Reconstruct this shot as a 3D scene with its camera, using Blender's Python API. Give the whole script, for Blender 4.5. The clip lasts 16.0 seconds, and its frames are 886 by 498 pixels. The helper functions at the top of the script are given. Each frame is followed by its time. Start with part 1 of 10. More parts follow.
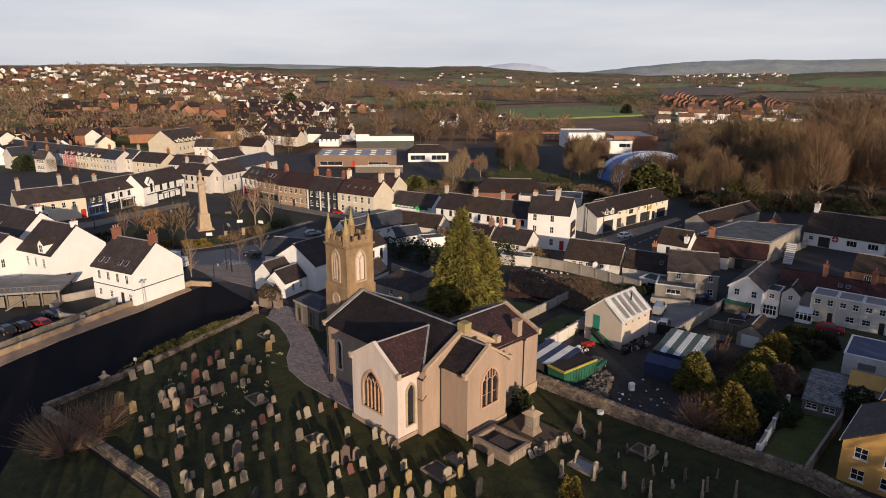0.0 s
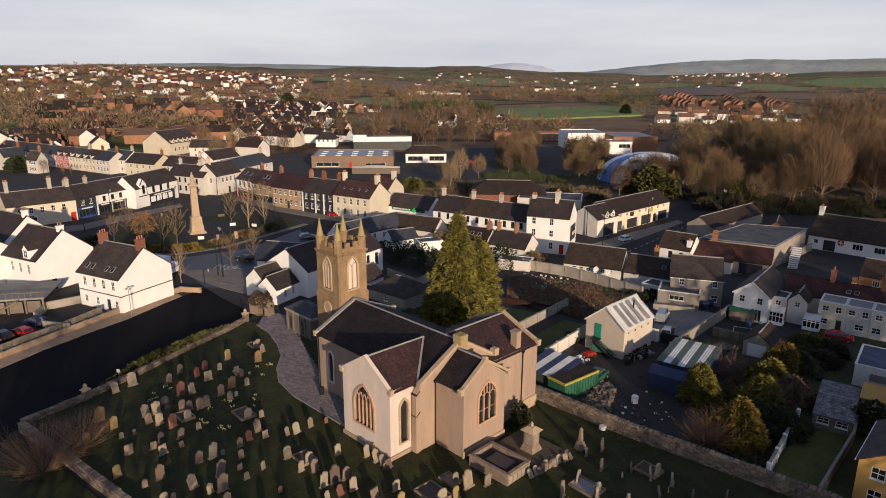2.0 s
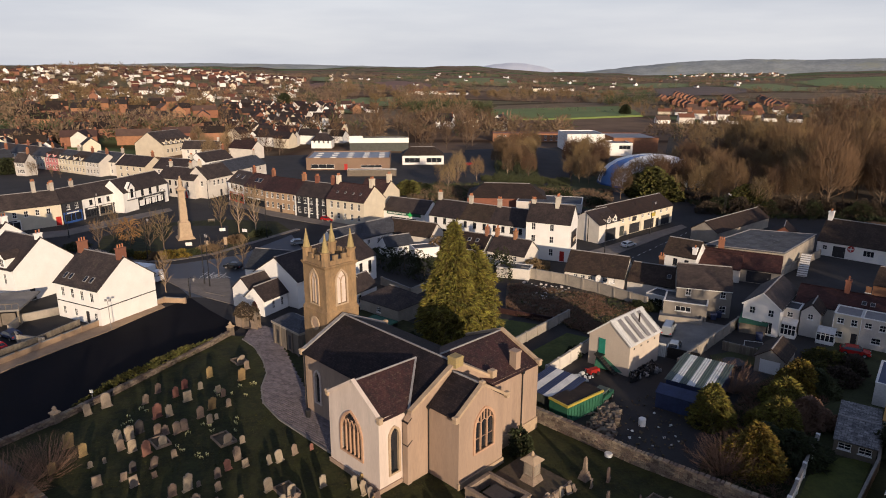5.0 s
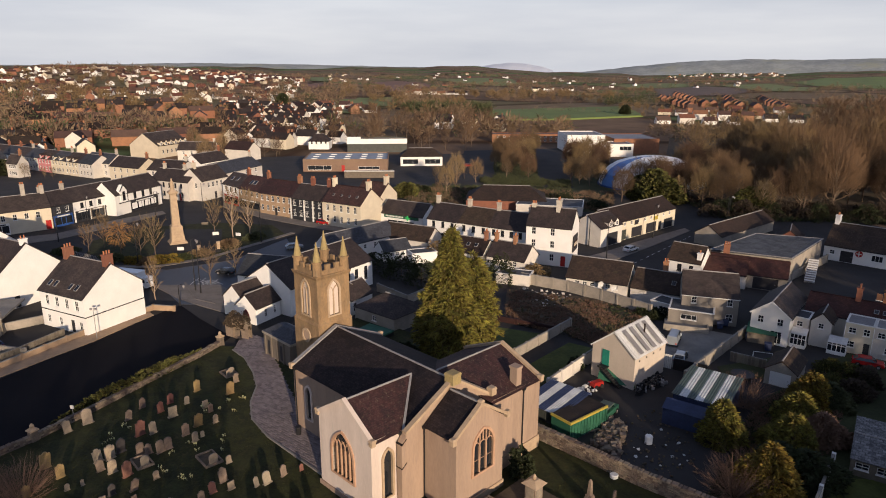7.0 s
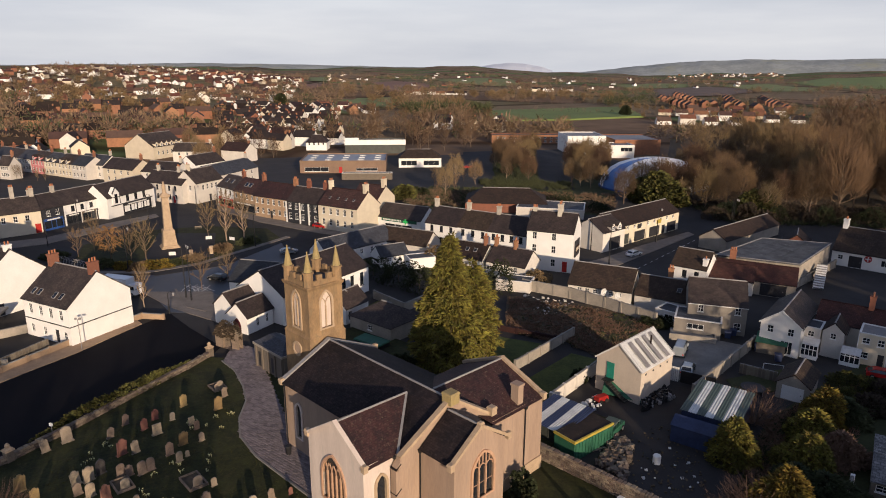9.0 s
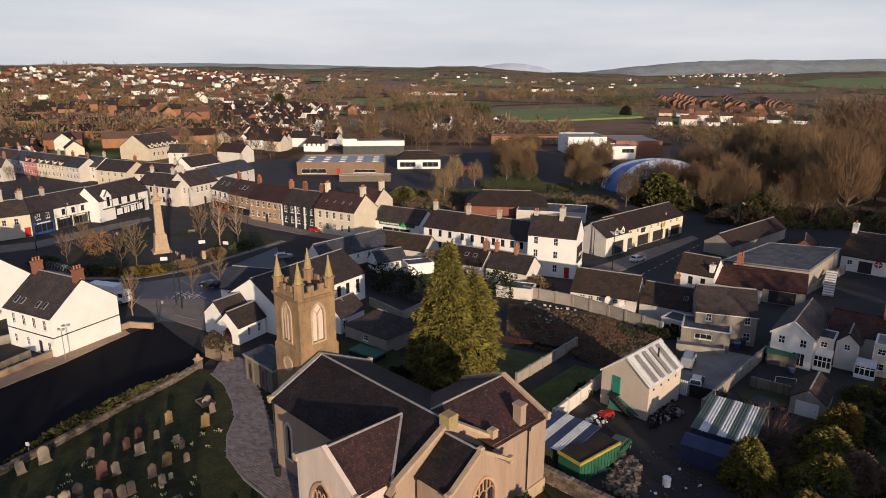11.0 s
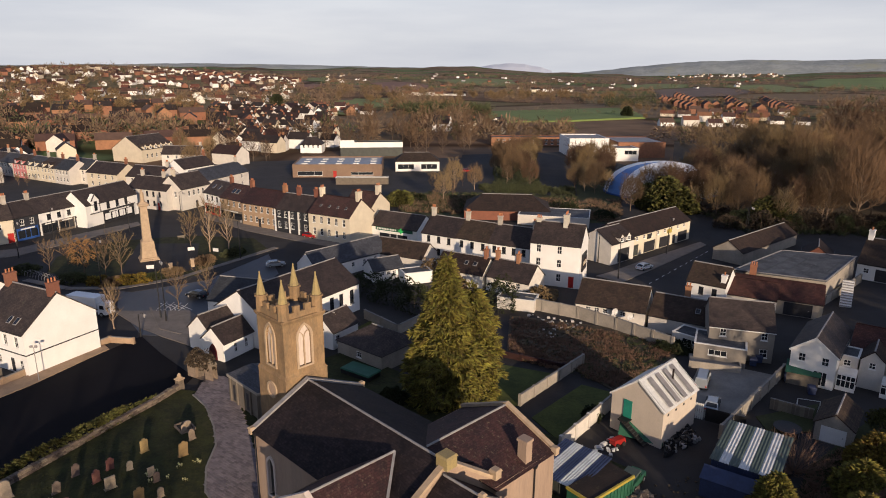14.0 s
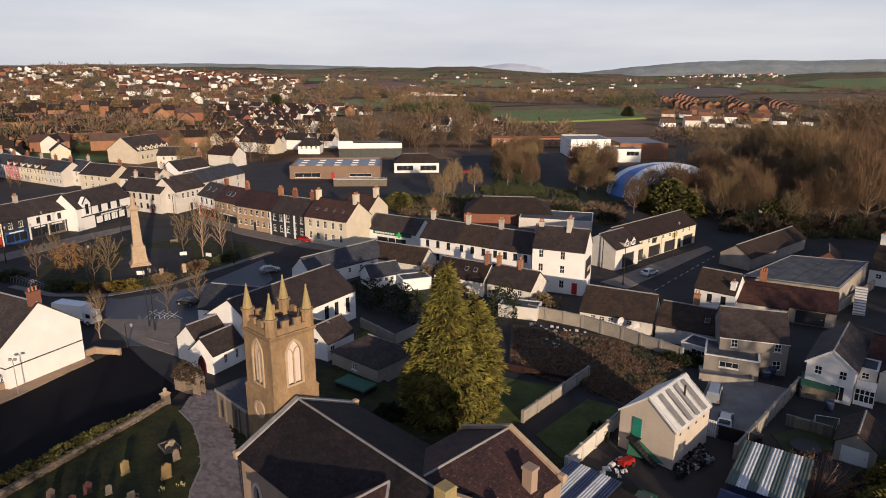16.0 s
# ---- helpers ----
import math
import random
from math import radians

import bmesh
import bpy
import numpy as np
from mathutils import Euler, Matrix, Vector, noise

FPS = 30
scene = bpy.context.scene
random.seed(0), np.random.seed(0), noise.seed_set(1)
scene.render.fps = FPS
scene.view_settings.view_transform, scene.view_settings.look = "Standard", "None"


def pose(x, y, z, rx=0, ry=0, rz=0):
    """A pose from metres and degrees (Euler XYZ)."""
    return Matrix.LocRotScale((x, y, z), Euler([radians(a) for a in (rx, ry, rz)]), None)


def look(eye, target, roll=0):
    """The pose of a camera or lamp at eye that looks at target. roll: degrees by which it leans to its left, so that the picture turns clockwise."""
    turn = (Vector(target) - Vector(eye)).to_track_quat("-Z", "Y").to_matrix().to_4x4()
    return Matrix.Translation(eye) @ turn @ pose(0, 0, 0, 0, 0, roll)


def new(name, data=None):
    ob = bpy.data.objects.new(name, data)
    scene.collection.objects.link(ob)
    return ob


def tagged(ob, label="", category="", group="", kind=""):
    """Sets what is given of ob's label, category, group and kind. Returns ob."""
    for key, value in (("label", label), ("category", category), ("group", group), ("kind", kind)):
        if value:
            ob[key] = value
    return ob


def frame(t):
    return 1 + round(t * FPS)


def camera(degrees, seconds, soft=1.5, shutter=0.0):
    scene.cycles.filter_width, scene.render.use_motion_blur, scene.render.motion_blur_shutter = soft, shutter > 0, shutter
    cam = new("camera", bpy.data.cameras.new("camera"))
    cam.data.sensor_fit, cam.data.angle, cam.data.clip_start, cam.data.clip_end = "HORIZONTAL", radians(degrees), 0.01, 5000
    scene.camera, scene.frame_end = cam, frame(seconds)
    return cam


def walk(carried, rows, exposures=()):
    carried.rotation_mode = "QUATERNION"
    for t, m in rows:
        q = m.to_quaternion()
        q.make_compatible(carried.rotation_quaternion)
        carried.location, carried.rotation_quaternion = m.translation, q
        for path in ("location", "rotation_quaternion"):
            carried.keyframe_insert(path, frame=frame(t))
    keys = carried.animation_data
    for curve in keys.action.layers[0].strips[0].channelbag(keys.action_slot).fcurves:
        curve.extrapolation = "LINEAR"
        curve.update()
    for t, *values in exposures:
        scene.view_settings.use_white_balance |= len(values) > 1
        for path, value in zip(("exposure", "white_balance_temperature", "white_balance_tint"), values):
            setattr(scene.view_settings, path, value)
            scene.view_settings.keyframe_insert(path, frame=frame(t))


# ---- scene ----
cam = camera(68.1, 16.0, 1.0)
PATH = [
    (0.0, 0.0, 0.0, 42.7, 74.601, -0.225, 0.0),
    (2.0, 0.459, 3.744, 42.699, 74.588, -0.211, -0.103),
    (4.0, 0.839, 7.548, 42.736, 74.583, -0.209, -0.191),
    (6.0, 1.151, 11.42, 42.795, 74.584, -0.216, -0.264),
    (8.0, 1.407, 15.369, 42.856, 74.589, -0.228, -0.324),
    (10.0, 1.617, 19.405, 42.903, 74.598, -0.243, -0.371),
    (12.0, 1.793, 23.536, 42.917, 74.609, -0.256, -0.406),
    (14.0, 1.945, 27.771, 42.881, 74.621, -0.263, -0.43),
    (16.0, 2.085, 32.119, 42.777, 74.633, -0.262, -0.445),
]
walk(cam, [(t, pose(x, y, z, rx, ry, rz)) for t, x, y, z, rx, ry, rz in PATH], [(0.0, 0.25)])

# ---- light: low winter sun behind the camera, pale clouded sky ----
SUN_AZ, SUN_EL = 160.0, 11.0
world = bpy.data.worlds.new("sky")
scene.world = world
world.use_nodes = True
wn, wl = world.node_tree.nodes, world.node_tree.links
wn.clear()


sky = wn.new("ShaderNodeTexSky")
sky.sky_type = "NISHITA"
sky.sun_disc = False
sky.sun_elevation = radians(SUN_EL)
sky.sun_rotation = radians(SUN_AZ)
sky.air_density, sky.dust_density, sky.ozone_density = 1.0, 1.5, 1.0
coord = wn.new("ShaderNodeTexCoord")
stretch = wn.new("ShaderNodeMapping")
stretch.inputs["Scale"].default_value = (1.2, 1.2, 9.0)
clouds = wn.new("ShaderNodeTexNoise")
clouds.inputs["Scale"].default_value = 1.7
clouds.inputs["Detail"].default_value = 7.0
clouds.inputs["Roughness"].default_value = 0.55
ramp = wn.new("ShaderNodeValToRGB")
ramp.color_ramp.elements[0].position, ramp.color_ramp.elements[0].color = 0.30, (0.60, 0.62, 0.69, 1)
ramp.color_ramp.elements[1].position, ramp.color_ramp.elements[1].color = 0.68, (0.80, 0.80, 0.83, 1)
skyscale = wn.new("ShaderNodeMixRGB")
skyscale.blend_type = "MULTIPLY"
skyscale.inputs[0].default_value = 1.0
skyscale.inputs[2].default_value = (0.081, 0.092, 0.138, 1)
cover = wn.new("ShaderNodeMixRGB")
sep = wn.new("ShaderNodeSeparateXYZ")
veil = wn.new("ShaderNodeValToRGB")
veil.color_ramp.elements[0].position, veil.color_ramp.elements[0].color = 0.07, (0.92, 0.92, 0.92, 1)
veil.color_ramp.elements[1].position, veil.color_ramp.elements[1].color = 0.30, (0.16, 0.16, 0.16, 1)
wl.new(coord.outputs["Generated"], sep.inputs["Vector"])
wl.new(sep.outputs["Z"], veil.inputs["Fac"])
wl.new(veil.outputs["Color"], cover.inputs[0])
back = wn.new("ShaderNodeBackground")
back.inputs["Strength"].default_value = 0.85
wout = wn.new("ShaderNodeOutputWorld")
wl.new(coord.outputs["Generated"], stretch.inputs["Vector"])
wl.new(stretch.outputs["Vector"], clouds.inputs["Vector"])
wl.new(clouds.outputs["Fac"], ramp.inputs["Fac"])
wl.new(sky.outputs["Color"], skyscale.inputs[1])
wl.new(skyscale.outputs["Color"], cover.inputs[1])
wl.new(ramp.outputs["Color"], cover.inputs[2])
wl.new(cover.outputs["Color"], back.inputs["Color"])
wl.new(back.outputs["Background"], wout.inputs["Surface"])

sun = new("sun", bpy.data.lights.new("sun", "SUN"))
sun.data.energy = 4.55
sun.data.angle = radians(0.6)
sun.data.color = (1.0, 0.775, 0.56)
_az, _el = radians(SUN_AZ), radians(SUN_EL)
sun.matrix_world = look((600 * math.sin(_az), 600 * math.cos(_az), 600 * math.tan(_el)), (0, 0, 0))


# ---- materials ----
def material(name, base, dark=None, scale=1.0, rough=0.85, fine=14.0, bump=0.25, metal=0.0, random_tint=0.0,
             island=0.0, brick=None, spots=None, emit=None, stretchz=1.0, contrast=0.5, spec=0.3):
    """A surface of two tones at two scales (per metre), with fine relief; brick: (width, height, mortar colour, mortar size)."""
    m = bpy.data.materials.new(name)
    m.use_nodes = True
    n, l = m.node_tree.nodes, m.node_tree.links
    bsdf = n["Principled BSDF"]
    bsdf.inputs["Roughness"].default_value = rough
    bsdf.inputs["Metallic"].default_value = metal
    bsdf.inputs["Specular IOR Level"].default_value = spec
    dark = dark or tuple(c * 0.6 for c in base)
    tc = n.new("ShaderNodeTexCoord")
    mp = n.new("ShaderNodeMapping")
    mp.inputs["Scale"].default_value = (1, 1, stretchz)
    l.new(tc.outputs["Object"], mp.inputs["Vector"])
    big = n.new("ShaderNodeTexNoise")
    big.inputs["Scale"].default_value = scale
    big.inputs["Detail"].default_value = 6
    big.inputs["Roughness"].default_value = 0.65
    small = n.new("ShaderNodeTexNoise")
    small.inputs["Scale"].default_value = fine
    small.inputs["Detail"].default_value = 3
    l.new(mp.outputs["Vector"], big.inputs["Vector"])
    l.new(mp.outputs["Vector"], small.inputs["Vector"])
    add = n.new("ShaderNodeMath")
    add.operation = "MULTIPLY_ADD"
    add.inputs[1].default_value = 0.45
    l.new(small.outputs["Fac"], add.inputs[0])
    l.new(big.outputs["Fac"], add.inputs[2])
    cr = n.new("ShaderNodeValToRGB")
    cr.color_ramp.elements[0].position = 0.72 - 0.24 * (1 - contrast) - 0.08
    cr.color_ramp.elements[1].position = 0.72 + 0.24 * (1 - contrast) + 0.08
    cr.color_ramp.elements[0].color = (*dark, 1)
    cr.color_ramp.elements[1].color = (*base, 1)
    l.new(add.outputs["Value"], cr.inputs["Fac"])
    col = cr.outputs["Color"]
    height = small.outputs["Fac"]
    if brick:
        bw, bh, mortar, msize = brick
        bt = n.new("ShaderNodeTexBrick")
        bt.inputs["Scale"].default_value = 1.0
        bt.inputs["Brick Width"].default_value = bw
        bt.inputs["Row Height"].default_value = bh
        bt.inputs["Mortar Size"].default_value = msize
        bt.inputs["Color1"].default_value = (1, 1, 1, 1)
        bt.inputs["Color2"].default_value = (0.42, 0.42, 0.42, 1)
        bt.inputs["Mortar"].default_value = (*mortar, 1)
        uvn = n.new("ShaderNodeUVMap")
        l.new(uvn.outputs["UV"], bt.inputs["Vector"])
        mul = n.new("ShaderNodeMixRGB")
        mul.blend_type = "MULTIPLY"
        mul.inputs[0].default_value = 0.8
        l.new(col, mul.inputs[1])
        l.new(bt.outputs["Color"], mul.inputs[2])
        col = mul.outputs["Color"]
    if spots:
        tint, amount, sc = spots
        vn = n.new("ShaderNodeTexNoise")
        vn.inputs["Scale"].default_value = sc
        vn.inputs["Detail"].default_value = 5
        vn.inputs["Roughness"].default_value = 0.75
        l.new(mp.outputs["Vector"], vn.inputs["Vector"])
        vr = n.new("ShaderNodeValToRGB")
        vr.color_ramp.elements[0].position = 1 - amount - 0.06
        vr.color_ramp.elements[1].position = 1 - amount + 0.06
        l.new(vn.outputs["Fac"], vr.inputs["Fac"])
        mx = n.new("ShaderNodeMixRGB")
        l.new(vr.outputs["Color"], mx.inputs[0])
        l.new(col, mx.inputs[1])
        mx.inputs[2].default_value = (*tint, 1)
        col = mx.outputs["Color"]
    if random_tint or island:
        hsv = n.new("ShaderNodeHueSaturation")
        if island:
            src = n.new("ShaderNodeNewGeometry").outputs["Random Per Island"]
        else:
            src = n.new("ShaderNodeObjectInfo").outputs["Random"]
        mr = n.new("ShaderNodeMapRange")
        amt = island or random_tint
        mr.inputs["To Min"].default_value = 1 - amt
        mr.inputs["To Max"].default_value = 1 + amt
        l.new(src, mr.inputs["Value"])
        l.new(mr.outputs["Result"], hsv.inputs["Value"])
        hm = n.new("ShaderNodeMath")
        hm.operation = "MULTIPLY_ADD"
        hm.inputs[1].default_value = 0.10 * amt
        hm.inputs[2].default_value = 0.5 - 0.05 * amt
        l.new(src, hm.inputs[0])
        l.new(hm.outputs["Value"], hsv.inputs["Hue"])
        l.new(col, hsv.inputs["Color"])
        col = hsv.outputs["Color"]
    l.new(col, bsdf.inputs["Base Color"])
    if bump:
        bp = n.new("ShaderNodeBump")
        bp.inputs["Strength"].default_value = bump
        bp.inputs["Distance"].default_value = 0.05
        l.new(height, bp.inputs["Height"])
        l.new(bp.outputs["Normal"], bsdf.inputs["Normal"])
    return m


M = {}
M["white"] = material("white_render", (0.78, 0.77, 0.74), (0.66, 0.65, 0.62), 0.35, 0.9, 9, 0.12, random_tint=0.04, contrast=0.2)
M["cream"] = material("cream_render", (0.63, 0.56, 0.43), (0.50, 0.44, 0.34), 0.4, 0.9, 9, 0.12, random_tint=0.08, contrast=0.3)
M["pale"] = material("pale_render", (0.62, 0.58, 0.52), (0.47, 0.44, 0.40), 0.5, 0.92, 8, 0.15, random_tint=0.12, contrast=0.3)
M["church_wall"] = material("church_render", (0.375, 0.272, 0.20), (0.265, 0.192, 0.142), 0.6, 0.93, 10, 0.2, stretchz=0.15, contrast=0.35,
                            spots=((0.30, 0.222, 0.168), 0.42, 1.6))
M["workshop_wall"] = material("cream_workshop_render", (0.52, 0.45, 0.37), (0.42, 0.36, 0.30), 0.4, 0.93, 9, 0.2, stretchz=0.5, contrast=0.35, spots=((0.40, 0.34, 0.28), 0.35, 0.8))
M["church_white"] = material("church_white_render", (0.63, 0.535, 0.465), (0.49, 0.41, 0.355), 0.6, 0.93, 10, 0.2, stretchz=0.15, contrast=0.35,
                             spots=((0.50, 0.44, 0.38), 0.36, 1.6))
M["sandstone"] = material("tan_roughcast", (0.30, 0.195, 0.102), (0.165, 0.112, 0.066), 0.7, 0.95, 7, 0.6, stretchz=0.45, contrast=0.6,
                          spots=((0.20, 0.145, 0.085), 0.40, 1.3))
M["dressed"] = material("dressed_stone", (0.44, 0.33, 0.22), (0.31, 0.23, 0.155), 1.2, 0.9, 12, 0.3)
M["pink_stone"] = material("pinkish_sandstone", (0.50, 0.31, 0.20), (0.36, 0.22, 0.145), 1.2, 0.9, 12, 0.3)
M["lichen_stone"] = material("lichened_stone", (0.34, 0.26, 0.11), (0.24, 0.19, 0.10), 1.5, 0.95, 12, 0.35)
M["grey_wall"] = material("grey_pebbledash", (0.24, 0.215, 0.185), (0.17, 0.155, 0.135), 0.6, 0.95, 25, 0.3, random_tint=0.15)
M["yellow_wall"] = material("ochre_brick", (0.55, 0.33, 0.10), (0.45, 0.26, 0.08), 0.6, 0.9, 16, 0.25)
M["brick_red"] = material("red_brick", (0.27, 0.118, 0.068), (0.18, 0.085, 0.054), 0.8, 0.9, 14, 0.2, random_tint=0.25)
M["pink_wall"] = material("pink_render", (0.62, 0.25, 0.26), None, 0.5, 0.9, 9, 0.1, contrast=0.2)
M["slate"] = material("dark_slate", (0.070, 0.051, 0.046), (0.036, 0.028, 0.027), 0.5, 0.72, 6, 0.3, random_tint=0.25,
                      contrast=0.8, brick=(0.34, 0.22, (0.35, 0.35, 0.35), 0.02), spots=((0.055, 0.048, 0.036), 0.36, 1.2))
M["slate_church"] = material("plum_slate", (0.034, 0.024, 0.025), (0.016, 0.013, 0.015), 0.5, 0.8, 6, 0.3,
                             contrast=0.8, brick=(0.36, 0.24, (0.35, 0.35, 0.35), 0.02), spots=((0.070, 0.054, 0.040), 0.34, 4.0), spec=0.2)
M["slate_purple"] = material("purple_slate", (0.070, 0.030, 0.028), (0.034, 0.018, 0.019), 0.6, 0.75, 6, 0.3, random_tint=0.2,
                             contrast=0.8, brick=(0.34, 0.22, (0.35, 0.35, 0.35), 0.02), spots=((0.13, 0.10, 0.065), 0.37, 3.5))
M["slate_blue"] = material("blue_slate", (0.062, 0.066, 0.078), (0.038, 0.042, 0.052), 0.5, 0.65, 6, 0.3, random_tint=0.2,
                           contrast=0.8, brick=(0.34, 0.22, (0.4, 0.4, 0.4), 0.02))
M["tile_brown"] = material("brown_concrete_tile", (0.056, 0.035, 0.026), (0.033, 0.022, 0.018), 0.5, 0.85, 6, 0.3, random_tint=0.3,
                           contrast=0.8, brick=(0.33, 0.34, (0.35, 0.35, 0.35), 0.03), spots=((0.058, 0.048, 0.024), 0.36, 1.2))
# Red tile, base darkened to carry the shade on the terrace roofs.
M["tile_red"] = material("red_tile", (0.075, 0.028, 0.024), (0.045, 0.020, 0.019), 0.5, 0.85, 6, 0.3, random_tint=0.2,
                         contrast=0.8, brick=(0.33, 0.34, (0.35, 0.35, 0.35), 0.03))
M["tile_orange"] = material("orange_tile", (0.20, 0.085, 0.05), (0.12, 0.055, 0.035), 0.5, 0.85, 6, 0.3, random_tint=0.35)
M["felt"] = material("roofing_felt", (0.10, 0.105, 0.115), (0.045, 0.047, 0.052), 0.35, 0.85, 6, 0.3, contrast=0.75, spots=((0.2, 0.2, 0.2), 0.35, 0.9))
M["sheet_green"] = material("green_corrugated_sheet", (0.075, 0.10, 0.085), (0.05, 0.068, 0.058), 0.6, 0.55, 4.0, 0.1)
M["patched_tiles"] = material("patched_grey_tiles", (0.26, 0.25, 0.25), (0.10, 0.10, 0.105), 1.4, 0.7, 3.0, 0.2, contrast=0.9, brick=(0.6, 0.5, (0.2, 0.2, 0.2), 0.04))
# Dark scrub; under the wood this tone also stands in for shade.
M["dark_scrub"] = material("dark_winter_scrub", (0.075, 0.055, 0.038), (0.04, 0.03, 0.022), 0.6, 0.95, 8.0, 0.0, island=0.4)
M["dome_blue"] = material("blue_dome_fabric", (0.10, 0.22, 0.50), (0.07, 0.16, 0.38), 0.1, 0.5, 1.0, 0.05)
M["glass"] = material("window_glass", (0.02, 0.024, 0.03), (0.014, 0.016, 0.02), 0.6, 0.08, 2, 0.0, spec=0.6)
M["frame_white"] = material("white_frame", (0.75, 0.75, 0.73), (0.66, 0.66, 0.64), 1.0, 0.6, 8, 0.0)
M["frame_dark"] = material("dark_frame", (0.035, 0.035, 0.04), None, 1.0, 0.5, 8, 0.0)
M["trim_white"] = material("white_trim", (0.70, 0.69, 0.66), (0.58, 0.57, 0.54), 1.5, 0.7, 8, 0.05)
M["trim_black"] = material("black_iron", (0.018, 0.018, 0.02), None, 2.0, 0.5, 8, 0.1)
M["lead"] = material("lead_flashing", (0.30, 0.29, 0.28), (0.20, 0.19, 0.19), 1.5, 0.7, 9, 0.2)
M["clay"] = material("clay_pot", (0.42, 0.17, 0.08), (0.30, 0.12, 0.06), 2.0, 0.85, 9, 0.2)
M["chimney_grey"] = material("rendered_chimney", (0.46, 0.42, 0.35), (0.33, 0.30, 0.26), 1.2, 0.92, 9, 0.2, random_tint=0.15)
# Churchyard grass, kept dark: part of its shade lies in the base colour.
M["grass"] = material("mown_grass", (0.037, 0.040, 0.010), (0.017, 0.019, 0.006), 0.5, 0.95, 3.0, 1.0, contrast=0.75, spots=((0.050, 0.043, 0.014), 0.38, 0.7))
M["plough"] = material("red_brown_plough", (0.21, 0.115, 0.085), (0.15, 0.085, 0.065), 0.02, 0.95, 0.3, 0.2)
M["plough_dark"] = material("dark_plough", (0.15, 0.105, 0.085), (0.10, 0.075, 0.062), 0.02, 0.95, 0.3, 0.2)
M["pasture"] = material("pasture", (0.165, 0.21, 0.07), (0.14, 0.155, 0.065), 0.012, 0.95, 0.2, 0.2)
M["brick_warm"] = material("orange_brick", (0.30, 0.145, 0.085), (0.20, 0.10, 0.065), 0.5, 0.92, 8, 0.2, random_tint=0.2)
M["tile_far"] = material("weathered_brown_tile", (0.095, 0.054, 0.043), (0.060, 0.036, 0.031), 0.3, 0.9, 4, 0.2, random_tint=0.35)
M["field_grass"] = material("field_grass", (0.15, 0.20, 0.06), (0.11, 0.15, 0.048), 0.02, 0.95, 0.3, 0.2)
# Lighter copy of the mown grass; sunlight on the garden lawns is put in.
M["lit_garden_grass"] = material("garden_lawn", (0.085, 0.098, 0.022), (0.045, 0.054, 0.014), 0.3, 0.95, 3.0, 0.9, contrast=0.6)
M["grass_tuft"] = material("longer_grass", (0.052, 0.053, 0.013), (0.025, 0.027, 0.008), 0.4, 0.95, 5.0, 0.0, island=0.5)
M["grass_rough"] = material("rough_grass", (0.055, 0.062, 0.024), (0.028, 0.032, 0.014), 0.2, 0.95, 3.0, 0.9)
M["soil"] = material("rubble_soil", (0.105, 0.080, 0.055), (0.050, 0.040, 0.028), 0.35, 0.95, 3.0, 0.9, spots=((0.075, 0.060, 0.034), 0.44, 0.6))
M["asphalt"] = material("asphalt", (0.038, 0.035, 0.034), (0.023, 0.021, 0.021), 0.12, 0.85, 7.0, 0.25, contrast=0.7)
M["asphalt_wet"] = material("damp_asphalt", (0.060, 0.064, 0.074), (0.036, 0.039, 0.046), 0.10, 0.5, 6.0, 0.15, spec=0.4)
# Lane tarmac: one base colour, far darker than the asphalt.
M["tarmac"] = material("near_black_tarmac", (0.011, 0.0106, 0.0135), (0.0075, 0.0073, 0.0095), 0.12, 0.9, 7.0, 0.25, contrast=0.3, spec=0.06)
M["tan_block"] = material("tan_rendered_wall", (0.40, 0.28, 0.18), (0.27, 0.19, 0.125), 0.5, 0.93, 6.0, 0.25)
# Horizon hills: the haze of distance is put into their pale colours.
M["haze_hill"] = material("haze_tinted_hills", (0.29, 0.315, 0.31), (0.20, 0.222, 0.225), 0.009, 0.95, 0.05, 0.0, contrast=0.8, spots=((0.27, 0.285, 0.235), 0.42, 0.006))
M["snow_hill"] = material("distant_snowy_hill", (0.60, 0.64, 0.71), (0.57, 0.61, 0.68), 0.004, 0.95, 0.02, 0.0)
M["brown_clad"] = material("brown_cladding", (0.22, 0.145, 0.10), (0.16, 0.108, 0.078), 0.2, 0.8, 3.0, 0.1)
M["concrete"] = material("concrete", (0.26, 0.245, 0.22), (0.16, 0.15, 0.14), 0.3, 0.9, 6.0, 0.25)
M["pavement"] = material("paving", (0.22, 0.19, 0.165), (0.14, 0.125, 0.11), 0.4, 0.9, 6.0, 0.25)
M["cobble"] = material("brick_paving", (0.22, 0.185, 0.185), (0.15, 0.125, 0.128), 0.5, 0.9, 6.0, 0.4, random_tint=0.25)
M["setts"] = material("brick_paving_rest", (0.22, 0.185, 0.185), (0.15, 0.125, 0.128), 0.5, 0.9, 6.0, 0.4, island=0.25)
M["bramble"] = material("brown_bramble", (0.20, 0.122, 0.082), (0.125, 0.078, 0.056), 1.0, 0.95, 8.0, 0.0)
M["rubble"] = material("rubble_stone", (0.20, 0.155, 0.12), (0.11, 0.088, 0.07), 0.9, 0.95, 5.0, 0.5, random_tint=0.4, island=0.4)
M["mortar"] = material("lime_mortar", (0.15, 0.128, 0.105), (0.13, 0.11, 0.09), 1.0, 0.95, 8.0, 0.4)
M["blockwall"] = material("rendered_block_wall", (0.34, 0.30, 0.25), (0.22, 0.20, 0.17), 0.4, 0.95, 6.0, 0.25)
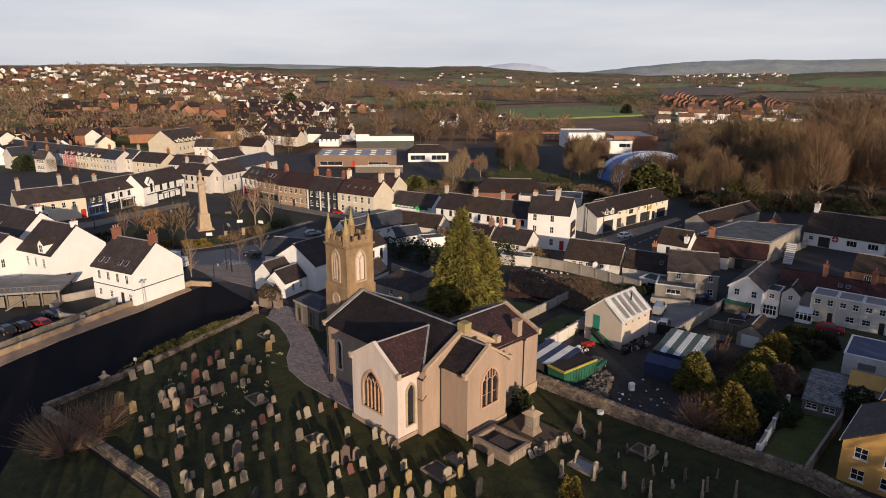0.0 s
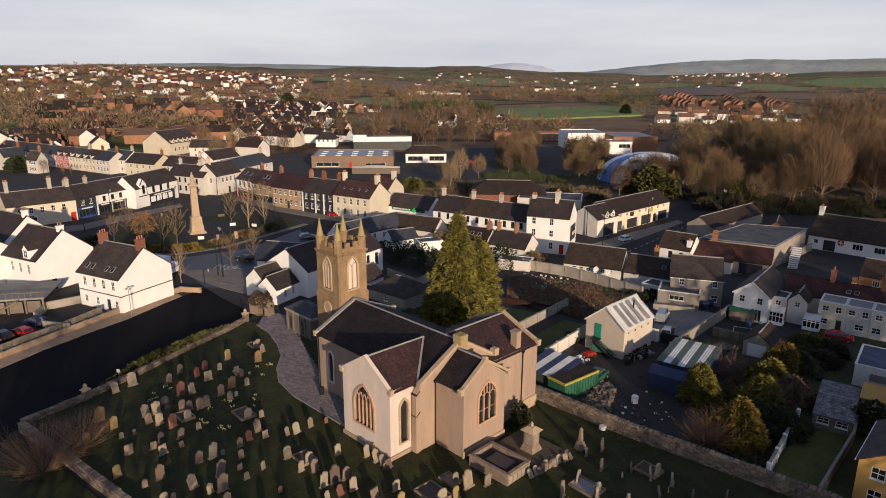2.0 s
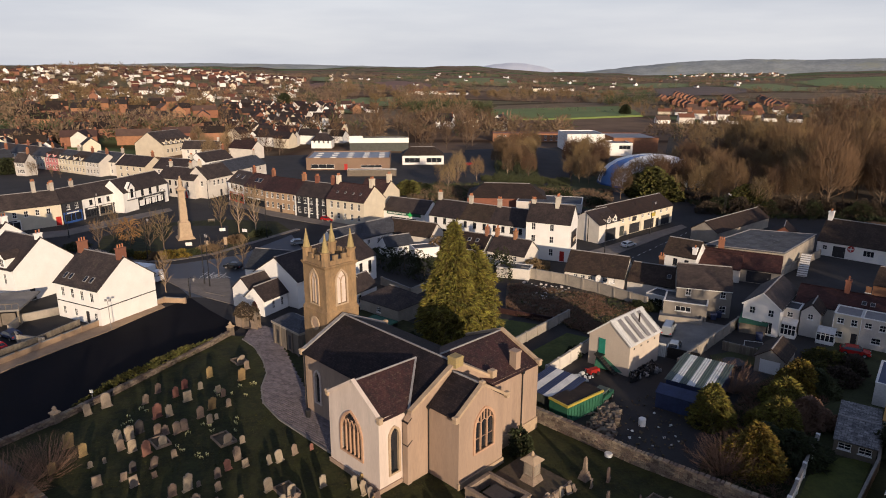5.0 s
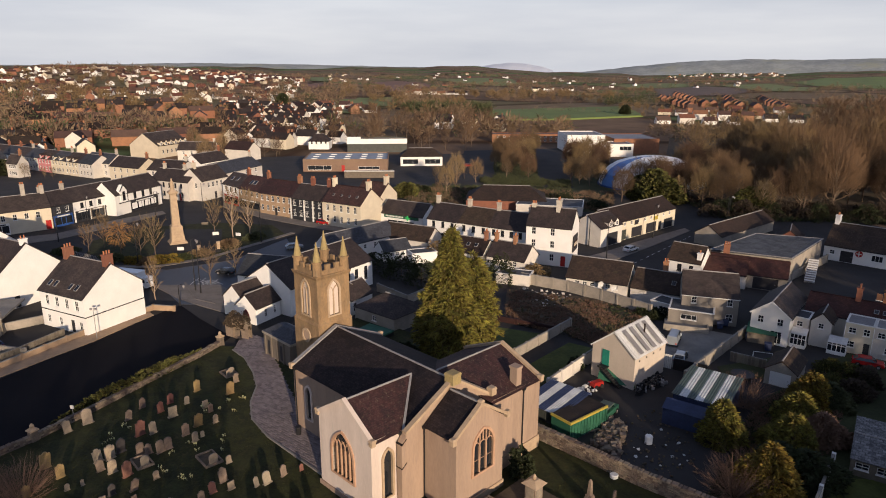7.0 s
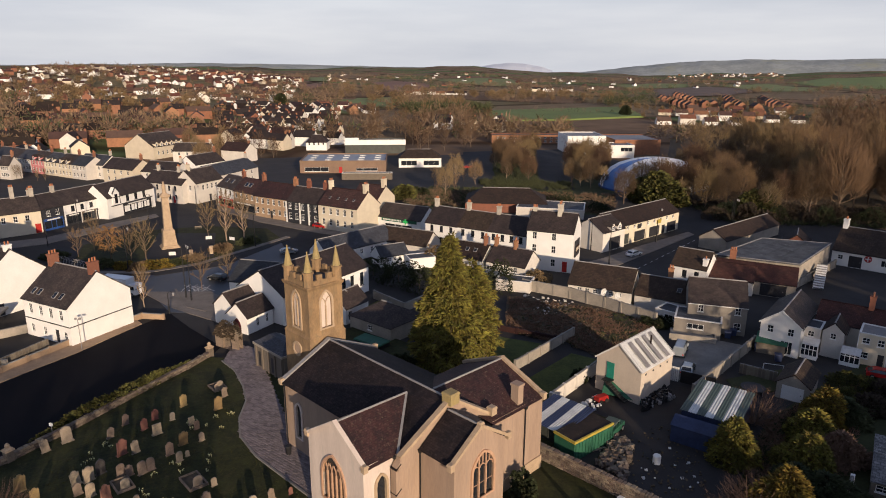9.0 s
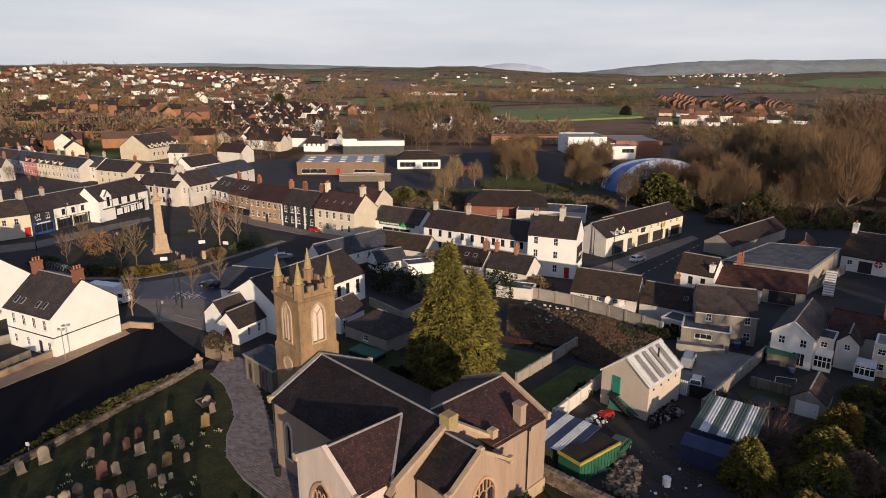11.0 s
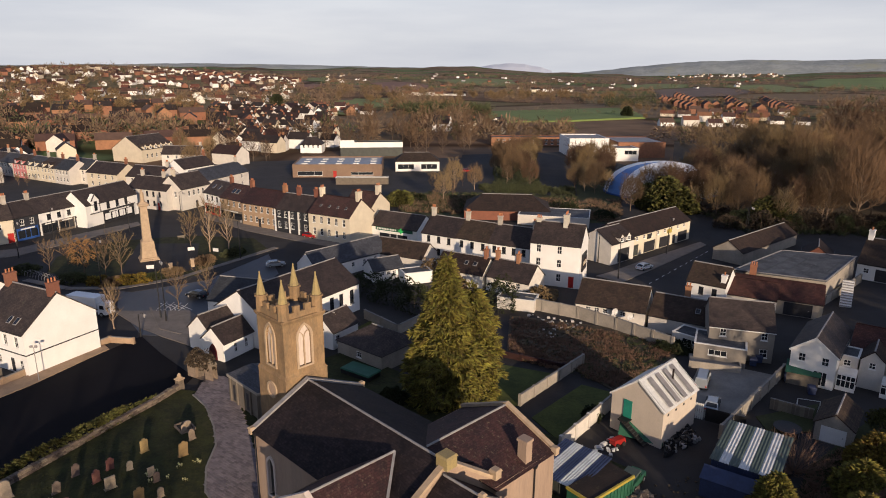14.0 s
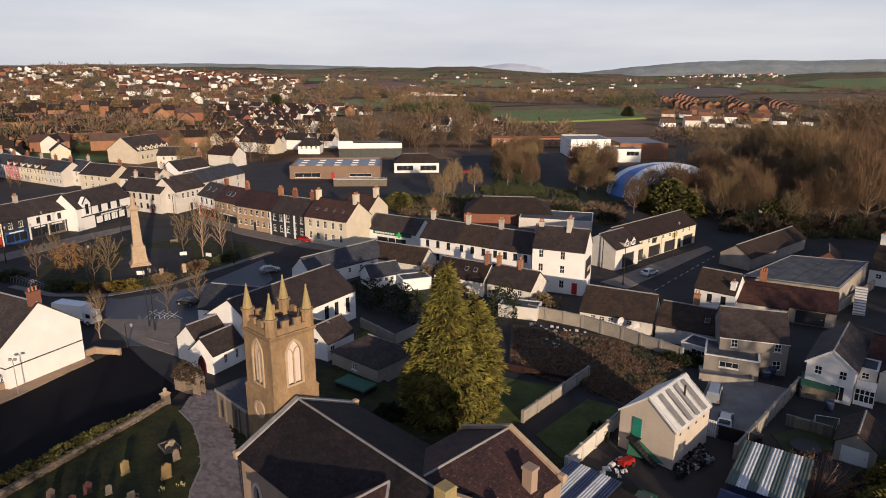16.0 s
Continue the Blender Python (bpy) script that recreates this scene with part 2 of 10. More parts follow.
M["grave"] = material("weathered_gravestone", (0.27, 0.205, 0.155), (0.14, 0.11, 0.088), 2.0, 0.95, 14.0, 0.4, random_tint=0.5,
                      spots=((0.26, 0.20, 0.10), 0.33, 4.0))
M["grave_gold"] = material("ochre_toned_gravestone", (0.33, 0.235, 0.10), (0.20, 0.145, 0.075), 2.0, 0.95, 14.0, 0.4, random_tint=0.15)
M["grave_red"] = material("red_sandstone_gravestone", (0.24, 0.105, 0.08), (0.14, 0.07, 0.058), 2.0, 0.95, 14.0, 0.4, random_tint=0.2)
M["tomb_stone"] = material("brown_tomb_stone", (0.27, 0.205, 0.15), (0.15, 0.115, 0.09), 1.2, 0.95, 10.0, 0.4, spots=((0.12, 0.095, 0.07), 0.38, 2.0))
M["grave_pale"] = material("pale_gravestone", (0.32, 0.265, 0.20), (0.20, 0.17, 0.13), 2.0, 0.85, 14.0, 0.3, random_tint=0.15)
M["grave_dark"] = material("dark_granite", (0.06, 0.055, 0.055), None, 3.0, 0.5, 20.0, 0.1)
M["bark"] = material("bark", (0.17, 0.122, 0.085), (0.09, 0.066, 0.048), 2.0, 0.95, 14.0, 0.5)
M["bark_pale"] = material("pale_bark", (0.36, 0.27, 0.19), (0.22, 0.165, 0.12), 2.0, 0.9, 12.0, 0.3)
M["weeping_twig"] = material("orange_brown_twigs", (0.30, 0.165, 0.06), (0.19, 0.105, 0.045), 0.6, 0.95, 8.0, 0.0)
M["twig"] = material("bare_twigs", (0.178, 0.112, 0.060), (0.080, 0.053, 0.032), 0.4, 0.95, 8.0, 0.0, random_tint=0.35)
M["twig_pale"] = material("pale_bare_twigs", (0.215, 0.148, 0.076), (0.135, 0.093, 0.054), 0.4, 0.95, 8.0, 0.0, random_tint=0.2)
M["conifer"] = material("cypress_leaf", (0.185, 0.150, 0.028), (0.062, 0.064, 0.016), 0.6, 0.9, 5.0, 0.0, random_tint=0.15, island=0.45)
M["olive_leaf"] = material("olive_evergreen_leaf", (0.115, 0.105, 0.026), (0.04, 0.044, 0.014), 0.6, 0.9, 5.0, 0.0, island=0.45)
M["yellow_leaf"] = material("golden_conifer_leaf", (0.20, 0.13, 0.02), (0.075, 0.064, 0.016), 0.6, 0.9, 5.0, 0.0, island=0.4)
M["ivy"] = material("evergreen_leaf", (0.040, 0.048, 0.018), (0.020, 0.026, 0.011), 0.6, 0.85, 5.0, 0.0, random_tint=0.3, island=0.4)
M["flower"] = material("daffodil", (0.45, 0.42, 0.16), (0.35, 0.34, 0.2), 2.0, 0.8, 5.0, 0.0, island=0.25)
M["sheet_white"] = material("white_sheet_metal", (0.62, 0.62, 0.60), (0.45, 0.45, 0.44), 0.5, 0.5, 4.0, 0.1)
M["metal_roof"] = material("pale_metal_roof", (0.30, 0.33, 0.37), (0.23, 0.255, 0.29), 0.15, 0.55, 3.0, 0.05)
M["sheet_grey"] = material("translucent_grey_sheet", (0.22, 0.21, 0.21), (0.15, 0.145, 0.145), 0.8, 0.5, 4.0, 0.1)
M["sheet_dark"] = material("dark_corrugated_sheet", (0.055, 0.06, 0.055), (0.035, 0.04, 0.035), 0.6, 0.55, 4.0, 0.1)
M["sheet_blue"] = material("blue_corrugated_sheet", (0.035, 0.05, 0.11), (0.022, 0.03, 0.065), 0.6, 0.55, 4.0, 0.1)
M["green_paint"] = material("green_paint", (0.03, 0.12, 0.07), (0.02, 0.08, 0.05), 0.8, 0.6, 5.0, 0.1)
M["yellow_paint"] = material("yellow_paint", (0.42, 0.32, 0.05), (0.3, 0.24, 0.05), 0.8, 0.6, 5.0, 0.1)
M["teal_paint"] = material("teal_door_paint", (0.02, 0.22, 0.16), (0.015, 0.15, 0.11), 0.8, 0.5, 5.0, 0.05)
M["red_paint"] = material("red_paint", (0.42, 0.025, 0.02), None, 0.8, 0.45, 5.0, 0.05)
M["blue_paint"] = material("blue_paint", (0.03, 0.09, 0.30), None, 0.8, 0.5, 5.0, 0.05)
M["car_white"] = material("white_car_paint", (0.72, 0.72, 0.72), (0.68, 0.68, 0.68), 1, 0.25, 3, 0.0, spec=0.6)
M["car_black"] = material("black_car_paint", (0.02, 0.022, 0.026), None, 1, 0.2, 3, 0.0, spec=0.6)
M["car_red"] = material("red_car_paint", (0.45, 0.02, 0.02), None, 1, 0.25, 3, 0.0, spec=0.6)
M["car_silver"] = material("silver_car_paint", (0.38, 0.42, 0.45), (0.34, 0.38, 0.41), 1, 0.25, 3, 0.0, metal=0.4)
M["rubber"] = material("tyre_rubber", (0.02, 0.02, 0.02), None, 2, 0.8, 10, 0.1)
M["timber"] = material("weathered_timber", (0.20, 0.17, 0.13), (0.13, 0.11, 0.085), 1.5, 0.9, 18.0, 0.3, random_tint=0.2)
M["dome_fabric"] = material("dome_fabric", (0.78, 0.79, 0.80), (0.70, 0.71, 0.73), 0.1, 0.5, 1.0, 0.05)
# Far woods and evergreens: base tones lifted to stand for haze.
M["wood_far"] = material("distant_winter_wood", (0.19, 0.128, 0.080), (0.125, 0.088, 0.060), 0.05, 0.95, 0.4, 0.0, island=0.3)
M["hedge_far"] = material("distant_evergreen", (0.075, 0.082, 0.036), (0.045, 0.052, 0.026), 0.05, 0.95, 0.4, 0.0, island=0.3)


# ---- mesh helpers ----
class Geo:
    """Vertices, faces and flat roof-like texture places for one mesh."""

    def __init__(self):
        self.v, self.f, self.mi = [], [], []

    def add(self, verts, faces, mi=0):
        o = len(self.v)
        self.v.extend(tuple(p) for p in verts)
        self.f.extend(tuple(i + o for i in q) for q in faces)
        self.mi.extend([mi] * len(faces))
        return self

    def box(self, x0, x1, y0, y1, z0, z1, mi=0):
        return self.add([(x0, y0, z0), (x1, y0, z0), (x1, y1, z0), (x0, y1, z0), (x0, y0, z1), (x1, y0, z1), (x1, y1, z1), (x0, y1, z1)],
                        [(0, 3, 2, 1), (4, 5, 6, 7), (0, 1, 5, 4), (1, 2, 6, 5), (2, 3, 7, 6), (3, 0, 4, 7)], mi)

    def tbox(self, x0, x1, y0, y1, z0, z1, inset, mi=0):
        i = inset
        return self.add([(x0, y0, z0), (x1, y0, z0), (x1, y1, z0), (x0, y1, z0), (x0 + i, y0 + i, z1), (x1 - i, y0 + i, z1), (x1 - i, y1 - i, z1), (x0 + i, y1 - i, z1)],
                        [(0, 3, 2, 1), (4, 5, 6, 7), (0, 1, 5, 4), (1, 2, 6, 5), (2, 3, 7, 6), (3, 0, 4, 7)], mi)

    def slab(self, quad, thick, mi=0):
        """A plate with the given top corners, thick below them."""
        q = [Vector(p) for p in quad]
        n = (q[1] - q[0]).cross(q[2] - q[0]).normalized()
        if n.z < 0:
            n = -n
        low = [p - n * thick for p in q]
        k = len(q)
        return self.add(q + low, [tuple(range(k)), tuple(range(2 * k - 1, k - 1, -1))] + [(i, i + k, (i + 1) % k + k, (i + 1) % k) for i in range(k)], mi)

    def tube(self, p0, p1, r0, r1, sides=6, mi=0, cap=True):
        p0, p1 = Vector(p0), Vector(p1)
        d = (p1 - p0)
        if d.length < 1e-6:
            return self
        d.normalize()
        a = d.orthogonal().normalized()
        b = d.cross(a)
        vs = []
        for p, r in ((p0, r0), (p1, r1)):
            for k in range(sides):
                t = 2 * math.pi * k / sides
                vs.append(p + a * (r * math.cos(t)) + b * (r * math.sin(t)))
        fs = [(k, (k + 1) % sides, (k + 1) % sides + sides, k + sides) for k in range(sides)]
        if cap:
            fs += [tuple(range(sides - 1, -1, -1)), tuple(range(sides, 2 * sides))]
        return self.add(vs, fs, mi)

    def prism(self, loop, z0, z1, mi=0):
        k = len(loop)
        return self.add([(x, y, z0) for x, y in loop] + [(x, y, z1) for x, y in loop],
                        [tuple(range(k - 1, -1, -1)), tuple(range(k, 2 * k))] + [(i, (i + 1) % k, (i + 1) % k + k, i + k) for i in range(k)], mi)

    def mesh(self, name, mats):
        me = bpy.data.meshes.new(name)
        me.from_pydata(self.v, [], self.f)
        for m in (mats if isinstance(mats, (list, tuple)) else [mats]):
            me.materials.append(m)
        if any(self.mi):
            me.polygons.foreach_set("material_index", self.mi)
        return me


def roof_uv(me):
    """Texture places in metres along and up each face, for courses of slates, bricks or tiles."""
    uv = me.uv_layers.new(name="courses")
    for p in me.polygons:
        n = p.normal
        u = Vector((0, 0, 1)).cross(n)
        u = u.normalized() if u.length > 1e-3 else Vector((1, 0, 0))
        w = n.cross(u)
        for li in p.loop_indices:
            co = me.vertices[me.loops[li].vertex_index].co
            uv.data[li].uv = (co.dot(u), co.dot(w))


def part(name, geo, mats, parent=None, label="", m=None, uv=False):
    me = geo if isinstance(geo, bpy.types.Mesh) else geo.mesh(name, mats)
    if uv and not me.uv_layers:
        roof_uv(me)
    ob = new(name, me)
    if parent is not None:
        ob.parent = parent
    if m is not None:
        ob.matrix_basis = m
    if label:
        ob["label"] = label
    return ob


def thing(name, m, label, category, group="", kind=""):
    e = new(name)
    e.matrix_basis = m
    return tagged(e, label, category, group, kind)


def thing_mesh(name, geo, mats, m, label, category, group="", kind="", uv=False):
    ob = part(name, geo, mats, None, "", m, uv)
    return tagged(ob, label, category, group, kind)


def panel(bm, origin, xdir, inward, outer, holes, depth):
    """A wall face with holes cut through and their reveals; 2D loops in metres along xdir and up."""
    origin, xdir, inward = Vector(origin), Vector(xdir), Vector(inward)
    up = Vector((0, 0, 1))

    def ring(loop, shift=0.0):
        return [bm.verts.new(origin + xdir * a + up * b + inward * shift) for a, b in loop]

    edges = []
    for loop in [outer] + holes:
        vs = ring(loop)
        edges += [bm.edges.new((vs[i], vs[(i + 1) % len(vs)])) for i in range(len(vs))]
        if loop is not outer:
            deep = ring(loop, depth)
            for i in range(len(vs)):
                j = (i + 1) % len(vs)
                bm.faces.new((vs[i], vs[j], deep[j], deep[i]))
    bmesh.ops.triangle_fill(bm, edges=edges, use_beauty=False, use_dissolve=False)


def bm_mesh(name, bm, mats, uv=False):
    bmesh.ops.recalc_face_normals(bm, faces=bm.faces)
    me = bpy.data.meshes.new(name)
    bm.to_mesh(me)
    bm.free()
    for m in (mats if isinstance(mats, (list, tuple)) else [mats]):
        me.materials.append(m)
    if uv:
        roof_uv(me)
    return me


WINDOW_CACHE = {}


def window(parent, m, w, h, style="sash", frame_mat="frame_white"):
    """A framed window with its glass; m places its centre, facing -y."""
    key = (round(w, 2), round(h, 2), style, frame_mat)
    if key not in WINDOW_CACHE:
        gp = Geo()
        t, d = 0.07, 0.05
        a, b = w / 2, h / 2
        ring = [(-a, -b), (a, -b), (a, b), (-a, b), (-a + t, -b + t), (a - t, -b + t), (a - t, b - t), (-a + t, b - t)]
        gf = Geo().add([(x, -d, z) for x, z in ring] + [(x, d, z) for x, z in ring],
                       [f for k in range(4) for f in ((k, (k + 1) % 4, (k + 1) % 4 + 4, k + 4), (k + 8, k + 12, (k + 1) % 4 + 12, (k + 1) % 4 + 8), (k, k + 8, (k + 1) % 4 + 8, (k + 1) % 4), (k + 4, (k + 1) % 4 + 4, (k + 1) % 4 + 12, k + 12))])
        extra = [("sill", Geo().box(-a - 0.08, a + 0.08, -0.2, -0.05, -b - 0.1, -b - 0.002))]
        if style in ("sash", "cross"):
            extra.append(("meeting_rail", Geo().box(-a + t, a - t, -d * 0.7, d * 0.7, -0.03, 0.03)))
            extra.append(("glazing_bar", Geo().box(-0.025, 0.025, -d * 0.6, d * 0.6, -b + t, b - t)))
        elif style == "bay3":
            for q in (-a / 3, a / 3):
                extra.append(("mullion", Geo().box(q - 0.03, q + 0.03, -d * 0.7, d * 0.7, -b + t, b - t)))
        gp.box(-a + t, a - t, 0.0, 0.012, -b + t, b - t)
        WINDOW_CACHE[key] = (gf.mesh("window", M[frame_mat]), [("pane", gp.mesh("pane", M["glass"]))] + [(nm, g.mesh(nm, M[frame_mat])) for nm, g in extra])
    fm, rest = WINDOW_CACHE[key]
    ob = part("window", fm, None, parent, "", m)
    for nm, me in rest:
        part(nm, me, None, ob)
    return ob


DOOR_CACHE = {}


def door(parent, m, w, h, mat):
    key = (round(w, 2), round(h, 2), mat)
    if key not in DOOR_CACHE:
        gd = Geo().box(-w / 2, w / 2, 0, 0.05, -h / 2, h / 2)
        for sx in (-1, 1):
            for z0, z1 in ((-h * 0.42, -h * 0.05), (0.02, h * 0.42)):
                x0, x1 = sorted((sx * w * 0.07, sx * w * 0.42))
                gd.box(x0, x1, -0.02, 0.002, z0, z1)
        DOOR_CACHE[key] = (gd.mesh("door", M[mat]), Geo().box(w * 0.36, w * 0.40, -0.08, -0.021, -0.06, 0.06).mesh("handle", M["lead"]))
    d = part("door", DOOR_CACHE[key][0], None, parent, "", m)
    part("handle", DOOR_CACHE[key][1], None, d)
    return d


def chimney(parent, x, y, z0, z1, mat="chimney_grey", w=1.0, d=0.7, pots=3, ang=0):
    g = Geo().box(-w / 2, w / 2, -d / 2, d / 2, z0, z1 - 0.25)
    g.box(-w / 2 - 0.08, w / 2 + 0.08, -d / 2 - 0.08, d / 2 + 0.08, z1 - 0.25, z1)
    c = part("chimney", g, M[mat], parent, "", pose(x, y, 0, 0, 0, ang))
    for k in range(pots):
        px = (k - (pots - 1) / 2) * w / max(pots, 1)
        gp = Geo().tube((px, 0, z1), (px, 0, z1 + 0.55), 0.13, 0.11, 8).tube((px, 0, z1 + 0.5), (px, 0, z1 + 0.6), 0.15, 0.15, 8)
        part("chimney_pot", gp, M["clay"], c)
    return c


FACES = {"f": (0, -1, 0), "b": (0, 1, 180), "l": (-1, 0, -90), "r": (1, 0, 90)}


def house(name, label, cx, cy, ang, L, W, eave, ridge, wall="white", roof="slate", wins=(), doors=(), chims=(), lights=(),
          hip=0.0, z=0.0, category="house", group="", over=0.25, dormers=(), coping=None, win_frame="frame_white", gutter=True, off=0.0):
    """A gabled or hipped building: local x runs along the ridge, the front faces -y.
    wins: (face, along, height of centre, width, height, style); doors: (face, along, width, height, material)."""
    e = thing(name, pose(cx, cy, z, 0, 0, ang), label, category, group)
    a, b = L / 2, W / 2
    bm = bmesh.new()
    holes = {k: [] for k in FACES}
    for fc, s, zc, w, h, *_ in wins:
        holes[fc].append([(s - w / 2, zc - h / 2), (s + w / 2, zc - h / 2), (s + w / 2, zc + h / 2), (s - w / 2, zc + h / 2)])
    for fc, s, w, h, *_ in doors:
        holes[fc].append([(s - w / 2, 0.05), (s + w / 2, 0.05), (s + w / 2, 0.05 + h), (s - w / 2, 0.05 + h)])
    for fc, (nx, ny, _) in FACES.items():
        half = a if fc in "fb" else b
        outer = [(-half, -0.3), (half, -0.3), (half, eave), (-half, eave)]
        if fc in "lr" and not hip:
            outer = outer[:3] + [(off * (1 if fc == "r" else -1), ridge - 0.05)] + outer[3:]
        xd = (-ny, nx, 0)
        panel(bm, (nx * a, ny * b, 0), xd, (-nx, -ny, 0), outer, holes[fc], 0.16)
    part("wall", bm_mesh("wall", bm, M[wall]), None, e)
    for fc, s, zc, w, h, *st in wins:
        nx, ny, rot = FACES[fc]
        xd = (-ny, nx)
        window(e, pose(nx * (a - 0.1) + xd[0] * s, ny * (b - 0.1) + xd[1] * s, zc, 0, 0, rot), w, h, st[0] if st else "sash", win_frame)
    for fc, s, w, h, *mt in doors:
        nx, ny, rot = FACES[fc]
        xd = (-ny, nx)
        door(e, pose(nx * (a - 0.1) + xd[0] * s, ny * (b - 0.1) + xd[1] * s, 0.05 + h / 2, 0, 0, rot), w, h, mt[0] if mt else "frame_dark")
    g = Geo()
    drop = over * (ridge - eave) / max(b, 0.1)
    ga = a + (0.12 if not hip else over)
    if hip:
        hx = a - hip
        A, B, C, D = (-ga, -b - over, eave - drop), (ga, -b - over, eave - drop), (ga, b + over, eave - drop), (-ga, b + over, eave - drop)
        R0, R1 = (-hx, 0, ridge), (hx, 0, ridge)
        g.slab([A, B, R1, R0], 0.12).slab([C, D, R0, R1], 0.12).slab([B, C, R1], 0.12).slab([D, A, R0], 0.12)
    else:
        g.slab([(-ga, -b - over, eave - drop), (ga, -b - over, eave - drop), (ga, off, ridge + 0.06), (-ga, off, ridge + 0.06)], 0.14)
        g.slab([(ga, b + over, eave - drop), (-ga, b + over, eave - drop), (-ga, off, ridge + 0.06), (ga, off, ridge + 0.06)], 0.14)
    part("roof", g, M[roof], e, "", None, True)
    rl = a - hip
    part("ridge_tiles", Geo().tube((-rl, off, ridge + 0.07), (rl, off, ridge + 0.07), 0.12, 0.12, 6), M["tile_red" if roof in ("tile_red", "slate_purple") else "lead"], e)
    if gutter:
        for sy in (-1, 1):
            part("gutter", Geo().tube((-ga, sy * (b + over + 0.05), eave - drop - 0.1), (ga, sy * (b + over + 0.05), eave - drop - 0.1), 0.07, 0.07, 5), M["trim_white" if wall in ("grey_wall", "yellow_wall") else "trim_black"], e)
    if coping:
        for sx in (-1, 1):
            for sy in (-1, 1):
                x0, x1 = sorted((sx * (ga - 0.05), sx * (ga + 0.22)))
                g2 = Geo().slab([(x0, sy * (b + over), eave - drop + 0.16), (x1, sy * (b + over), eave - drop + 0.16), (x1, off, ridge + 0.24), (x0, off, ridge + 0.24)], 0.24)
                part("coping", g2, M[coping], e)
    for c in chims:
        x, y, top, *rest = c
        inset = a - 0.62 if not hip else a
        chimney(e, max(-inset, min(inset, x)), y, ridge - 1.0 - (ridge - eave) * min(1, abs(y) / b), top, *rest)
    slope = (ridge - eave) / b
    for x, frac, w, h in lights:
        yy = -b * (1 - frac)
        zz = eave + (yy + b) * slope
        an = math.degrees(math.atan(slope))
        s = part("skylight", Geo().box(-w / 2, w / 2, -h / 2, h / 2, 0.06, 0.15), M["lead"], e, "", pose(x, yy, zz + 0.06, an, 0, 0))
        part("pane", Geo().box(-w / 2 + 0.07, w / 2 - 0.07, -h / 2 + 0.07, h / 2 - 0.07, 0.15, 0.16), M["glass"], s)
    for x, w, hh in dormers:
        dg = Geo()
        zb = eave - 0.1
        dg.add([(-w / 2, -b - 0.02, zb), (w / 2, -b - 0.02, zb), (w / 2, -b - 0.02, zb + hh), (0, -b - 0.02, zb + hh + w * 0.55), (-w / 2, -b - 0.02, zb + hh),
                (-w / 2, -b + 3, zb), (w / 2, -b + 3, zb), (w / 2, -b + 3, zb + hh), (0, -b + 3, zb + hh + w * 0.55), (-w / 2, -b + 3, zb + hh)],
               [(0, 1, 2, 3, 4), (5, 9, 8, 7, 6), (0, 4, 9, 5), (1, 6, 7, 2)])
        d = part("dormer", dg, M[wall], e, "", pose(x, 0, 0))
        rg = Geo().slab([(-w / 2 - 0.15, -b - 0.2, zb + hh - 0.12), (0, -b - 0.2, zb + hh + w * 0.55 + 0.06), (0, -b + 3.2, zb + hh + w * 0.55 + 0.06), (-w / 2 - 0.15, -b + 3.2, zb + hh - 0.12)], 0.1)
        rg.slab([(w / 2 + 0.15, -b - 0.2, zb + hh - 0.12), (0, -b - 0.2, zb + hh + w * 0.55 + 0.06), (0, -b + 3.2, zb + hh + w * 0.55 + 0.06), (w / 2 + 0.15, -b + 3.2, zb + hh - 0.12)], 0.1)
        part("dormer_roof", rg, M[roof], d, "", None, True)
        window(d, pose(0, -b - 0.06, zb + hh * 0.55), w * 0.6, hh * 0.8, "sash", win_frame)
    return e


def row(n, L, zs, w, h, face="f", style="sash", margin=1.0, skip=()):
    """Windows at even steps along a face, on each of the given heights."""
    out = []
    for zc in zs:
        for k in range(n):
            if (k, zc) in skip:
                continue
            s = -L / 2 + margin + (L - 2 * margin) * (k + 0.5) / n
            out.append((face, s, zc, w, h, style))
    return out


# ---- ground ----
def lift(x, y):
    """Height of the land: flat town, a suburb on a rise beyond it, hills at the horizon."""
    d = math.hypot(x, y)
    z = 38 * math.exp(-(((x + 620) / 420) ** 2 + ((y - 1250) / 430) ** 2))
    z += 10 * math.exp(-(((x + 330) / 230) ** 2 + ((y - 560) / 200) ** 2))
    near = max(0.0, min(1.0, (d - 330) / 250))
    z *= near * near * (3 - 2 * near)
    if d > 1200:
        k = min(1.0, (d - 1200) / 2800)
        az = math.degrees(math.atan2(x, y))
        ridge = 46 - 26 / (1 + math.exp(-(az - 10) / 2.0)) + 7 * math.sin(az * 0.21 + 1.0) + 5 * math.sin(az * 0.63) + 2.5 * math.sin(az * 1.7 + 2)
        ridge += 6 / (1 + math.exp(-(az - 26) / 3.0))
        ridge -= 14 * math.exp(-((az - 9) / 4.5) ** 2)
        z += ridge * (k ** 1.6) + 3.5 * k * noise.noise((x * 0.004, y * 0.004, 0.0)) * 2
    return z


